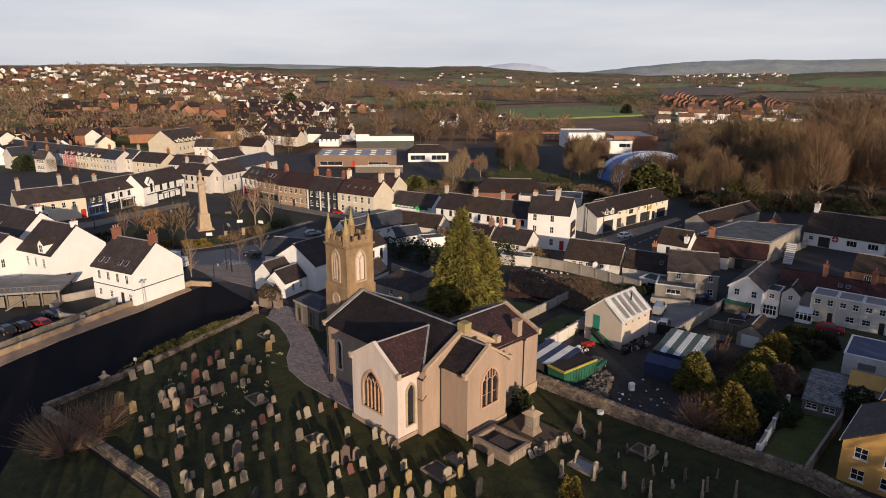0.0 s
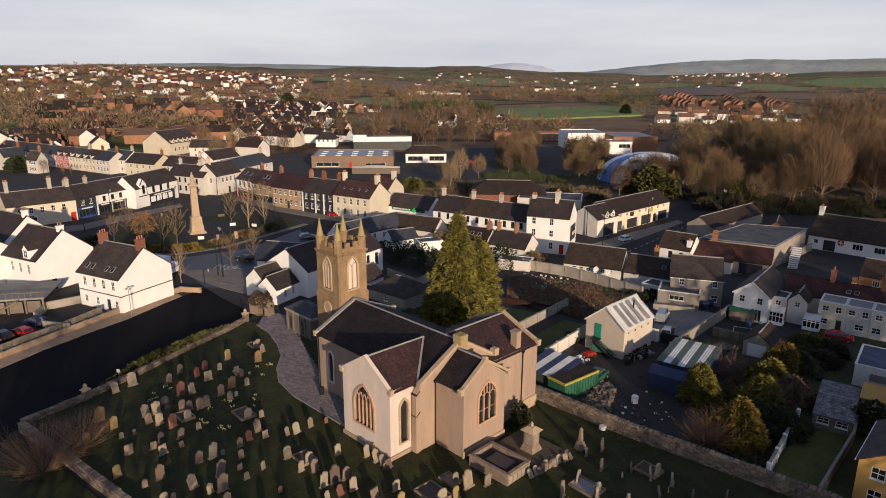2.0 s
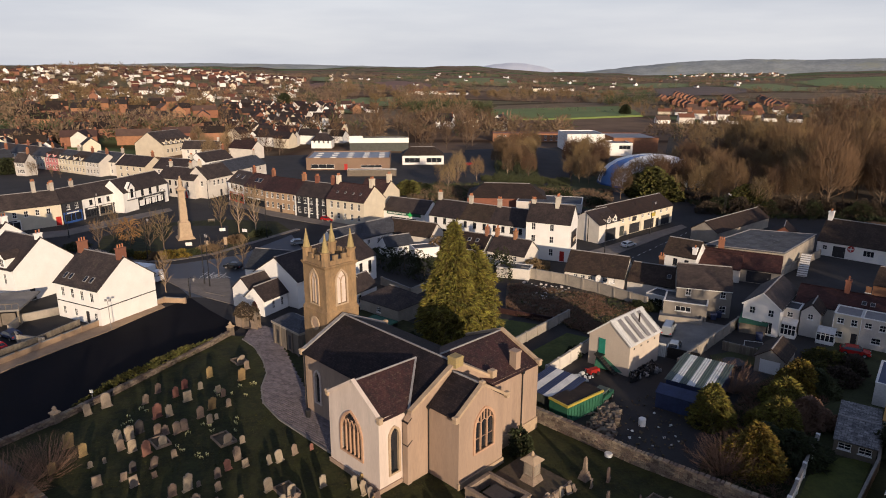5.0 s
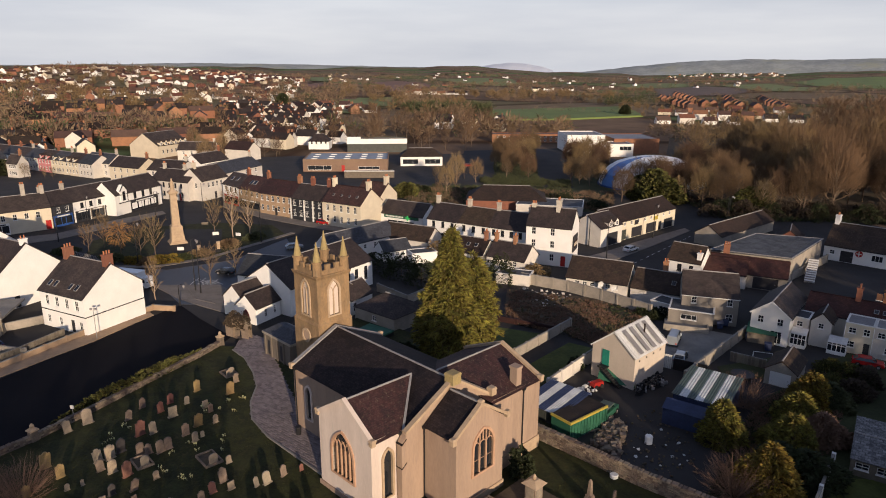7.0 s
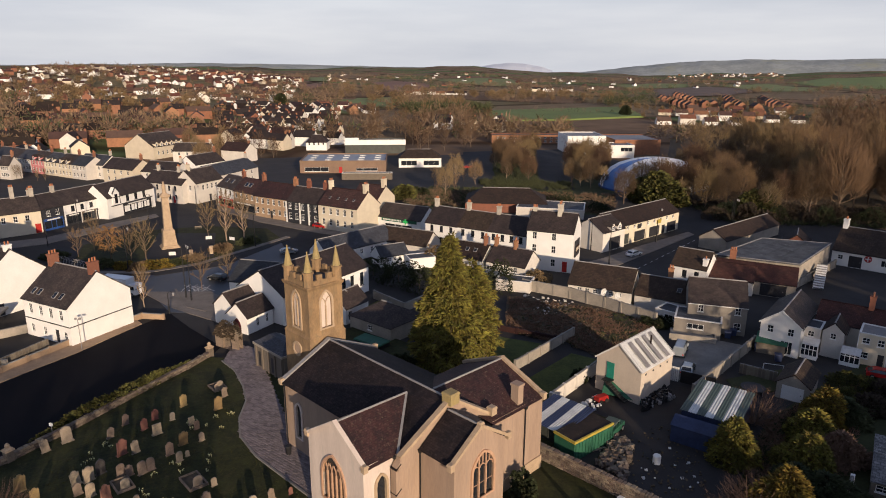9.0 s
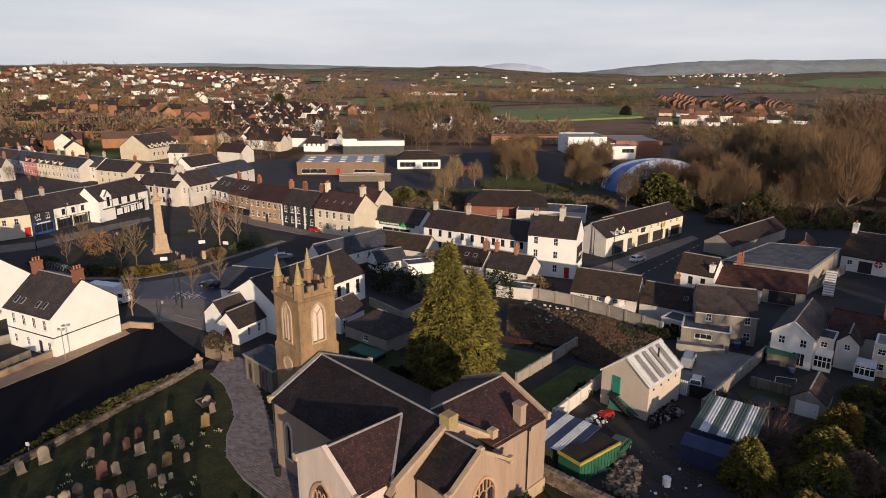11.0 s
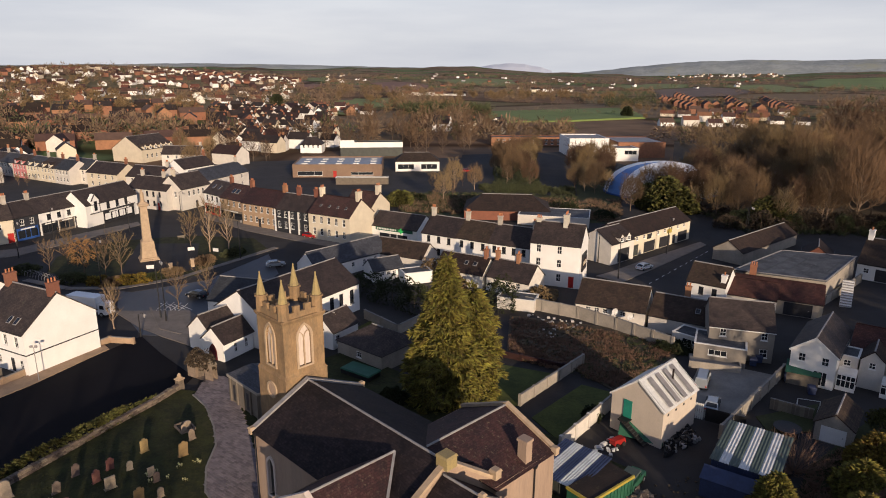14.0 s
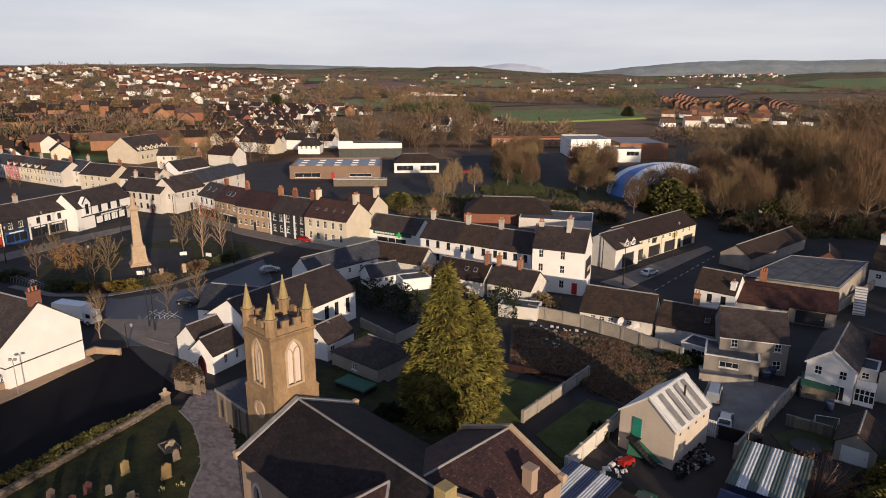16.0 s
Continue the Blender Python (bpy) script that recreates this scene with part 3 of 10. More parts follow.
def land():
    rings = [0, 40, 80, 120, 160, 200, 250, 300, 350, 400, 460, 520, 600, 680, 760, 850, 950, 1050, 1150, 1250, 1350, 1500, 1650, 1800, 2000, 2200, 2450, 2700, 3000, 3300, 3600, 4000, 4400, 4700]
    seg = 240
    vs, fs = [(0, 0, -0.02)], []
    for r in rings[1:]:
        for k in range(seg):
            t = 2 * math.pi * k / seg
            x, y = r * math.sin(t), r * math.cos(t)
            vs.append((x, y, lift(x, y) - 0.02))
    for k in range(seg):
        fs.append((0, 1 + k, 1 + (k + 1) % seg))
    for i in range(len(rings) - 2):
        o = 1 + i * seg
        for k in range(seg):
            j = (k + 1) % seg
            fs.append((o + k, o + seg + k, o + seg + j, o + j))
    return Geo().add(vs, fs)


def land_material():
    m = bpy.data.materials.new("fields_and_verges")
    m.use_nodes = True
    n, l = m.node_tree.nodes, m.node_tree.links
    bsdf = n["Principled BSDF"]
    bsdf.inputs["Roughness"].default_value = 0.95
    bsdf.inputs["Specular IOR Level"].default_value = 0.1
    tc = n.new("ShaderNodeTexCoord")
    warp = n.new("ShaderNodeTexNoise")
    warp.inputs["Scale"].default_value = 0.004
    mixv = n.new("ShaderNodeMixRGB")
    mixv.blend_type = "ADD"
    mixv.inputs[0].default_value = 60.0
    l.new(tc.outputs["Object"], warp.inputs["Vector"])
    l.new(tc.outputs["Object"], mixv.inputs[1])
    l.new(warp.outputs["Color"], mixv.inputs[2])
    vor = n.new("ShaderNodeTexVoronoi")
    vor.inputs["Scale"].default_value = 0.0042
    l.new(mixv.outputs["Color"], vor.inputs["Vector"])
    sep = n.new("ShaderNodeSeparateColor")
    l.new(vor.outputs["Color"], sep.inputs["Color"])
    fields = n.new("ShaderNodeValToRGB")
    fields.color_ramp.interpolation = "CONSTANT"
    els = fields.color_ramp.elements
    els[0].position, els[0].color = 0.0, (0.23, 0.19, 0.105, 1)
    els[1].position, els[1].color = 0.26, (0.25, 0.165, 0.105, 1)
    for p, c in ((0.50, (0.15, 0.20, 0.075, 1)), (0.64, (0.27, 0.20, 0.125, 1)), (0.88, (0.18, 0.215, 0.085, 1))):
        q = els.new(p)
        q.color = c
    l.new(sep.outputs["Red"], fields.inputs["Fac"])
    ns = n.new("ShaderNodeTexNoise")
    ns.inputs["Scale"].default_value = 0.05
    ns.inputs["Detail"].default_value = 8
    l.new(tc.outputs["Object"], ns.inputs["Vector"])
    mul = n.new("ShaderNodeMixRGB")
    mul.blend_type = "MULTIPLY"
    mul.inputs[0].default_value = 0.7
    edge = n.new("ShaderNodeTexVoronoi")
    edge.feature = "DISTANCE_TO_EDGE"
    edge.inputs["Scale"].default_value = 0.0042
    l.new(mixv.outputs["Color"], edge.inputs["Vector"])
    hedge = n.new("ShaderNodeValToRGB")
    hedge.color_ramp.elements[0].position, hedge.color_ramp.elements[0].color = 0.012, (0.36, 0.30, 0.24, 1)
    hedge.color_ramp.elements[1].position, hedge.color_ramp.elements[1].color = 0.05, (1, 1, 1, 1)
    l.new(edge.outputs["Distance"], hedge.inputs["Fac"])
    lined = n.new("ShaderNodeMixRGB")
    lined.blend_type = "MULTIPLY"
    lined.inputs[0].default_value = 1.0
    l.new(fields.outputs["Color"], lined.inputs[1])
    l.new(hedge.outputs["Color"], lined.inputs[2])
    l.new(lined.outputs["Color"], mul.inputs[1])
    l.new(ns.outputs["Fac"], mul.inputs[2])
    l.new(mul.outputs["Color"], bsdf.inputs["Base Color"])
    return m


M["land"] = land_material()
ground = thing_mesh("ground", land(), M["land"], pose(0, 0, 0), "winter fields and verges of a small town reaching to low hills", "ground", kind="structure")


def sheet(name, loop, z, mat, label, category, thick=0.05, uv=False):
    """A flat surface with the given outline, its top at height z."""
    ob = thing_mesh(name, Geo().prism(loop, z - thick, z), M[mat], pose(0, 0, 0), label, category, kind="structure", uv=uv)
    return ob


town = sheet("town_ground", [(-170, 70), (-60, 40), (70, 30), (120, 60), (150, 150), (120, 205), (90, 330), (60, 420), (-60, 420), (-260, 360), (-250, 180)], 0.0, "asphalt", "dark worn asphalt between the town's buildings", "ground")
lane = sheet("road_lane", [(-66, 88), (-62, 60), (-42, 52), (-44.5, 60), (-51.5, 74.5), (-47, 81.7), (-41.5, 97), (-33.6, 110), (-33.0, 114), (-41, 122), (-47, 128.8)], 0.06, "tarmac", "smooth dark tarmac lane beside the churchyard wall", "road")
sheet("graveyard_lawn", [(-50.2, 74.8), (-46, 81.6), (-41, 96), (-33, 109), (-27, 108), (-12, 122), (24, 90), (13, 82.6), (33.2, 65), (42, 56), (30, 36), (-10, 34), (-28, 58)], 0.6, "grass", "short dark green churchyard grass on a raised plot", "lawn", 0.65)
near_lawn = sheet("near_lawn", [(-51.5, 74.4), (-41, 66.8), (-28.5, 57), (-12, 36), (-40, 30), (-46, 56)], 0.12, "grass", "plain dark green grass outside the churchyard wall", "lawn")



def skyline(name, label, mat, az0, az1, dist, heights):
    """A far range of hills: a long low wedge of land with the given crest heights from one bearing to the other."""
    n = int(abs(az1 - az0) * 2.4)
    vs, fs = [], []
    for k in range(n + 1):
        t = k / n
        az = radians(az0 + (az1 - az0) * t)
        crest = float(np.interp(t, np.linspace(0, 1, len(heights)), heights)) + 5 * noise.noise((t * 14, 3.0, 0.0)) + 2.5 * noise.noise((t * 50, 7.0, 0.0))
        for r, z in ((dist - 420, -5), (dist - 160, crest * 0.72), (dist, crest), (dist + 90, crest * 0.5)):
            vs.append((r * math.sin(az), r * math.cos(az), z))
    for k in range(n):
        for j in range(3):
            fs.append((4 * k + j, 4 * k + 4 + j, 4 * k + 5 + j, 4 * k + 1 + j))
    return thing_mesh(name, Geo().add(vs, fs), M[mat], pose(0, 0, 0), label, "hills", kind="structure")


# Far ranges whose base colour already holds the haze.
skyline("backdrop_hills", "blue-grey hills on the horizon with haze in their colour", "haze_hill", 11, 42, 4560, [14, 56, 88, 104, 98, 106, 116, 112])
skyline("backdrop_hills", "low hills on the horizon with haze in their colour", "haze_hill", -42, 3, 4700, [52, 56, 50, 62, 70, 66, 60, 50, 40])
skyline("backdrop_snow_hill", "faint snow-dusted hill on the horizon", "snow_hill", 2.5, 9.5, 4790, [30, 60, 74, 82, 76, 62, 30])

# ---- church ----
CH = pose((-60 + 56) * 0.70711, (56 + 60) * 0.70711, 0.6, 0, 0, -45)
church = thing("church", CH, "cream rendered cruciform parish church with slate roofs and a square tower", "church")


def arch_loop(w, h, n=6, point=1.15):
    """Pointed arch standing on z = 0, centred on 0."""
    a = w / 2
    r = w * point
    spring = h - math.sqrt(max(r * r - (r - a) ** 2, 0.01))
    right = []
    for k in range(n + 1):
        t = k / n
        ang_end = math.acos((r - a) / r)
        an = ang_end * t
        right.append((a - r + r * math.cos(an), spring + r * math.sin(an)))
    left = [(-x, z) for x, z in reversed(right[:-1])]
    return [(-a, 0), (a, 0)] + right + left


def moved(loop, dx, dz):
    return [(x + dx, z + dz) for x, z in loop]


def arch_window(parent, m, w, h, mullions, surround="dressed", glass="glass", point=1.15, panelled=False):
    """Pointed window: stone surround standing proud, mullions that fork in the head or rise through it as upright lights, dark leaded glass. m: sill centre, facing -y."""
    inner = arch_loop(w, h, 8, point)
    outer = [(x * (1 + 0.5 / w), z * (1 + 0.27 / h) - (0.2 if z <= 0.001 else 0)) for x, z in inner]
    g = Geo()
    k = len(inner)
    vs = [(x, -0.14, z) for x, z in outer] + [(x, -0.14, z) for x, z in inner] + [(x, 0.1, z) for x, z in outer] + [(x, 0.26, z) for x, z in inner]
    fs = []
    for i in range(k):
        j = (i + 1) % k
        fs += [(i, j, k + j, k + i), (k + i, k + j, 3 * k + j, 3 * k + i), (j, i, 2 * k + i, 2 * k + j)]
    g.add(vs, fs)
    wdw = part("window", g, M[surround], parent, "", m)
    tr = Geo()
    spring = h * 0.62
    for q in range(1, mullions + 1):
        x = -w / 2 + w * q / (mullions + 1)
        tr.box(x - 0.07, x + 0.07, -0.02, 0.14, 0, spring)
        if panelled:
            continue
        for s in (-1, 1):
            for st in range(4):
                f0, f1 = st / 4, (st + 1) / 4
                span = w / (mullions + 1)
                p0 = (x + s * span * (1 - math.cos(f0 * 1.5)) * 0.75, 0.06, spring + span * 1.25 * math.sin(f0 * 1.5))
                p1 = (x + s * span * (1 - math.cos(f1 * 1.5)) * 0.75, 0.06, spring + span * 1.25 * math.sin(f1 * 1.5))
                tr.tube(p0, p1, 0.06, 0.06, 4)
    if panelled:
        r, span = w * point, w / (mullions + 1)
        springs = h - math.sqrt(r * r - (r - w / 2) ** 2)

        def head(x):
            return springs + math.sqrt(max(r * r - (abs(x) + r - w / 2) ** 2, 0.0))

        for q in range(1, 2 * mullions + 2):
            x = -w / 2 + w * q / (2 * mullions + 2)
            top = head(x) - 0.03
            z0 = spring - 0.05 if q % 2 == 0 else spring + span * 0.55
            if top > z0 + 0.1:
                tr.box(x - 0.05, x + 0.05, 0.0, 0.12, z0, top)
        for q in range(mullions + 1):
            xc = -w / 2 + span * (q + 0.5)
            for sd in (-1, 1):
                for st in range(4):
                    f0, f1 = st / 4, (st + 1) / 4
                    tr.tube((xc + sd * span / 2 * math.cos(f0 * 1.57), 0.06, spring + span * 0.55 * math.sin(f0 * 1.57)),
                            (xc + sd * span / 2 * math.cos(f1 * 1.57), 0.06, spring + span * 0.55 * math.sin(f1 * 1.57)), 0.06, 0.06, 4)
            tr.box(xc - span / 2, xc + span / 2, 0.08, 0.13, h * 0.3, h * 0.3 + 0.04)
    if mullions:
        part("tracery", tr, M[surround], wdw)
    pane = Geo().add([(x, 0.16, z) for x, z in inner], [tuple(range(k))]).add([(x, 0.19, z) for x, z in inner], [tuple(range(k - 1, -1, -1))])
    part("pane", pane, M[glass], wdw)
    return wdw


wall_panel = panel


def church_body():
    walls, white = "church_wall", "church_white"

    def panel(mat, *args):
        bm = bmesh.new()
        wall_panel(bm, *args)
        part("wall", bm_mesh("wall", bm, M[mat]), None, church, "whitened render of the side transept" if mat == "church_white" else "")

    dn = 0.24
    # nave, west gable and long walls
    E, R = 7.75, 10.8
    lanc = lambda s, z, w, h, point=1.15: moved(arch_loop(w, h, 8, point), s, z)
    panel(walls, (-12, 0, 0), (0, -1, 0), (1, 0, 0), [(-6.3, -0.6), (6.9, -0.6), (6.9, E), (0.35, R), (-6.3, E)], [], dn)
    panel(walls, (-12, -6.9, 0), (1, 0, 0), (0, 1, 0), [(0, -0.6), (12.3, -0.6), (12.3, E), (0, E)], [lanc(3.0, 1.8, 1.0, 4.2)], dn)
    panel(walls, (9.4, 6.3, 0), (-1, 0, 0), (0, -1, 0), [(8.6, -0.6), (21.4, -0.6), (21.4, E), (8.6, E)], [lanc(12, 2.0, 1.0, 4.2), lanc(17, 2.0, 1.0, 4.2)], dn)
    # left transept: white gable with the great window, and its return walls
    panel(white, (4.35, -11.7, 0), (1, 0, 0), (0, 1, 0), [(-4.2, -0.6), (4.2, -0.6), (4.2, 8.45), (0.1, 11.2), (-4.2, 8.45)], [lanc(-0.3, 2.6, 3.4, 4.9, 0.85)], dn)
    panel(white, (8.55, -11.7, 0), (0, 1, 0), (-1, 0, 0), [(0, -0.6), (3.6, -0.6), (3.6, 8.3), (0, 8.45)], [lanc(2.0, 1.65, 1.1, 5.15)], dn)
    panel(walls, (0.15, -6.9, 0), (0, -1, 0), (1, 0, 0), [(0, -0.6), (4.8, -0.6), (4.8, 8.45), (0, 8.45)], [], dn)
    # crossing's east gable, with the lower chancel before it
    panel(walls, (8.55, -8.1, 0), (1, 0, 0), (0, 1, 0), [(0, -0.6), (0.85, -0.6), (0.85, 8.3), (0, 8.3)], [], dn)
    panel(walls, (9.4, -1.45, 0), (0, 1, 0), (-1, 0, 0), [(-6.65, -0.6), (0, -0.6), (0, 11.6), (-6.65, 8.3)], [], dn)
    ax, ay = 1.95 / 4.23, 3.75 / 4.23
    panel(walls, (9.4, -1.45, 0), (ax, ay, 0), (-ay, ax, 0), [(0, -0.6), (4.23, -0.6), (4.23, 9.25), (0, 11.6)], [], dn)
    panel(walls, (9.4, -5.6, 0), (1, 0, 0), (0, 1, 0), [(0, -0.6), (4.4, -0.6), (4.4, 8.2), (0, 8.2)], [], dn)
    panel(walls, (13.8, -2.1, 0), (0, 1, 0), (-1, 0, 0), [(-3.5, -0.6), (3.5, -0.6), (3.5, 8.2), (0, 10.75), (-3.5, 8.2)], [lanc(0.4, 3.25, 2.9, 4.7, 0.72)], dn)
    panel(walls, (13.8, 1.4, 0), (-1, 0, 0), (0, -1, 0), [(0, -0.6), (4.0, -0.6), (4.0, 8.2), (0, 8.2)], [], dn)
    # right transept
    panel(walls, (11.95, 1.7, 0), (0, 1, 0), (-1, 0, 0), [(0, -0.6), (8.3, -0.6), (8.3, 8.7), (0, 8.9)], [], dn)
    panel(walls, (9.6, 1.7, 0), (1, 0, 0), (0, 1, 0), [(0, -0.6), (2.35, -0.6), (2.35, 8.9), (0, 8.9)], [], dn)
    panel(walls, (6.3, 10.0, 0), (-1, 0, 0), (0, -1, 0), [(-5.65, -0.6), (5.65, -0.6), (5.65, 8.7), (0, 11.1), (-5.65, 8.7)], [lanc(0, 2, 2.6, 5)], dn)
    panel(walls, (0.65, 10.0, 0), (0, -1, 0), (1, 0, 0), [(0, -0.6), (3.8, -0.6), (3.8, 8.7), (0, 8.7)], [], dn)
    # roofs
    def slates(label, mat, *quads):
        g = Geo()
        for q in quads:
            g.slab(q, 0.14)
        part("roof", g, M[mat], church, label, None, True)

    slates("dark slate nave roof", "slate_church", [(-12.1, -7.2, 7.75), (0.6, -7.2, 7.75), (9.3, -1.5, 11.55), (-12.1, -0.35, 10.95)], [(0.6, -7.2, 7.75), (9.3, -8.1, 8.2), (9.3, -1.5, 11.55)],
           [(9.3, 6.6, 7.9), (-12.1, 6.6, 7.75), (-12.1, -0.35, 10.95), (9.3, -1.5, 11.55)])
    slates("purple slate transept roof with lichen", "slate_purple", [(-0.1, -11.5, 8.2), (-0.1, -5.6, 8.2), (4.6, -2.9, 11.05), (4.45, -11.5, 11.2)], [(8.8, -11.5, 8.2), (8.8, -7.9, 8.2), (4.6, -2.9, 11.05), (4.45, -11.5, 11.2)])
    slates("purple slate transept roof", "slate_purple", [(0.4, 9.8, 8.55), (0.4, 4.2, 8.55), (6.3, -0.8, 11.3), (6.3, 9.8, 11.15)], [(12.2, 9.8, 8.6), (12.2, 1.6, 8.75), (6.3, -0.8, 11.3), (6.3, 9.8, 11.15)])
    slates("dark slate chancel roof", "slate_church", [(9.5, -5.95, 8.15), (13.6, -5.95, 8.15), (13.6, -2.1, 10.8), (9.5, -2.1, 10.8)], [(9.5, 1.75, 8.15), (13.6, 1.75, 8.15), (13.6, -2.1, 10.8), (9.5, -2.1, 10.8)])

    # raised copings on the gables
    def cope(p0, p1, half, thick=0.3, across=(1, 0, 0)):
        ax = Vector(across) * half
        p0, p1 = Vector(p0), Vector(p1)
        part("coping", Geo().slab([p0 - ax, p0 + ax, p1 + ax, p1 - ax], thick), M["lead" if p0.x < -5 else ("church_white" if p0.y < -11 else "dressed")], church)
    cope((-12.0, -7.2, 8.0), (-12.0, -0.35, 11.2), 0.26)
    cope((-12.0, 6.7, 8.0), (-12.0, -0.35, 11.2), 0.26)
    for x0 in (-0.05, 8.75):
        cope((x0, -11.65, 8.6), (4.45, -11.65, 11.5), 0.24, 0.3, (0, 1, 0))
    cope((9.4, -8.3, 8.5), (9.4, -1.45, 11.95), 0.28)
    cope((11.4, 2.35, 9.5), (9.4, -1.45, 11.9), 0.28, 0.3, (ay, -ax, 0))
    cope((13.75, -6.0, 8.5), (13.75, -2.1, 11.05), 0.24)
    cope((13.75, 1.95, 8.35), (13.75, -2.1, 11.05), 0.24)
    cope((12.2, 9.95, 8.95), (6.3, 9.95, 11.45), 0.24, 0.3, (0, 1, 0))
    cope((0.4, 9.95, 8.95), (6.3, 9.95, 11.45), 0.24, 0.3, (0, 1, 0))
    # finial blocks, kneelers
    for x, y, z, s in ((9.45, -1.6, 11.5, 0.6), (11.45, 2.2, 9.55, 0.36), (13.75, 2.0, 8.0, 0.24), (13.75, -6.0, 8.1, 0.26), (13.75, -2.1, 10.75, 0.22), (8.7, -11.65, 8.25, 0.24), (0.0, -11.65, 8.25, 0.24), (12.1, 9.9, 8.6, 0.27), (-12.0, -7.1, 7.7, 0.24), (-12.0, 6.7, 7.7, 0.24)):
        part("kneeler", Geo().box(x - s, x + s, y - s, y + s, z - 0.2, z + s * 1.3).tbox(x - s - 0.07, x + s + 0.07, y - s - 0.07, y + s + 0.07, z + s * 1.3, z + s * 1.3 + 0.2, 0.1), M["lichen_stone" if s > 0.5 else "dressed"], church)
    # ridges, valley and chimney
    for p0, p1 in (((-12, -0.35, 11.0), (9.2, -1.5, 11.6)), ((4.45, -11.5, 11.25), (4.6, -2.9, 11.1)), ((6.3, -0.8, 11.35), (6.3, 9.8, 11.2)), ((9.6, -2.1, 10.85), (13.6, -2.1, 10.85))):
        part("ridge_tiles", Geo().tube(p0, p1, 0.11, 0.11, 6), M["lead"], church)
    part("flashing", Geo().slab([(8.75, -8.0, 8.33), (9.0, -7.9, 8.33), (4.75, -2.9, 11.15), (4.55, -3.0, 11.15)], 0.03), M["lead"], church)
    chimney(church, 11.2, 6.5, 8.3, 11.1, "church_wall", 0.95, 0.85, 0)
    # pipes and plinths
    for x, y, z0, z1 in ((-11.5, -7.05, 0, 7.5), (8.7, -8.2, 0, 8.0), (9.55, -5.75, 0, 7.9), (12.1, 6.9, 1.6, 8.4), (-0.02, -7.05, 0, 7.4)):
        p = part("downpipe", Geo().tube((x, y, z0), (x, y, z1), 0.07, 0.07, 6), M["trim_black"], church)
        part("hopper", Geo().tbox(x - 0.14, x + 0.14, y - 0.14, y + 0.14, z1 - 0.1, z1 + 0.25, -0.06), M["trim_black"], p)
    bt = part("buttress", Geo().box(8.75, 9.5, -8.7, -8.12, -0.6, 7.2).slab([(8.75, -8.7, 7.2), (9.5, -8.7, 7.2), (9.5, -8.12, 7.9), (8.75, -8.12, 7.9)], 0.3), M["church_wall"], church)
    for z in (4.6, 7.2):
        part("dark_slab", Geo().slab([(8.7, -8.76, z), (9.55, -8.76, z), (9.55, -8.1, z + 0.5), (8.7, -8.1, z + 0.5)], 0.08), M["slate_church"], bt)
    for q in ([(0.0, -11.85), (8.7, -11.85), (8.7, -11.69), (0.0, -11.69)], [(13.79, -5.7), (13.95, -5.7), (13.95, 1.5), (13.79, 1.5)], [(8.54, -11.69), (8.7, -11.69), (8.7, -8.75), (8.54, -8.75)], [(11.94, 1.5), (12.1, 1.5), (12.1, 10.1), (11.94, 10.1)]):
        part("plinth", Geo().prism(q, -0.6, 0.5 if q[0][0] < 11.9 else (0.75 if q[0][0] > 13 else 1.5)), M["dressed" if q[0][0] > 11.9 else "church_wall"], church)
    # windows
    arch_window(church, pose(4.05, -11.7, 2.6), 3.4, 4.9, 4, "pink_stone", point=0.85)
    arch_window(church, pose(8.55, -9.7, 1.65, 0, 0, 90), 1.1, 5.15, 0)
    arch_window(church, pose(13.8, -1.7, 3.25, 0, 0, 90), 2.9, 4.7, 2, "pink_stone", point=0.72, panelled=True)
    arch_window(church, pose(-9.0, -6.9, 1.8), 1.0, 4.2, 0, "church_white")


church_body()


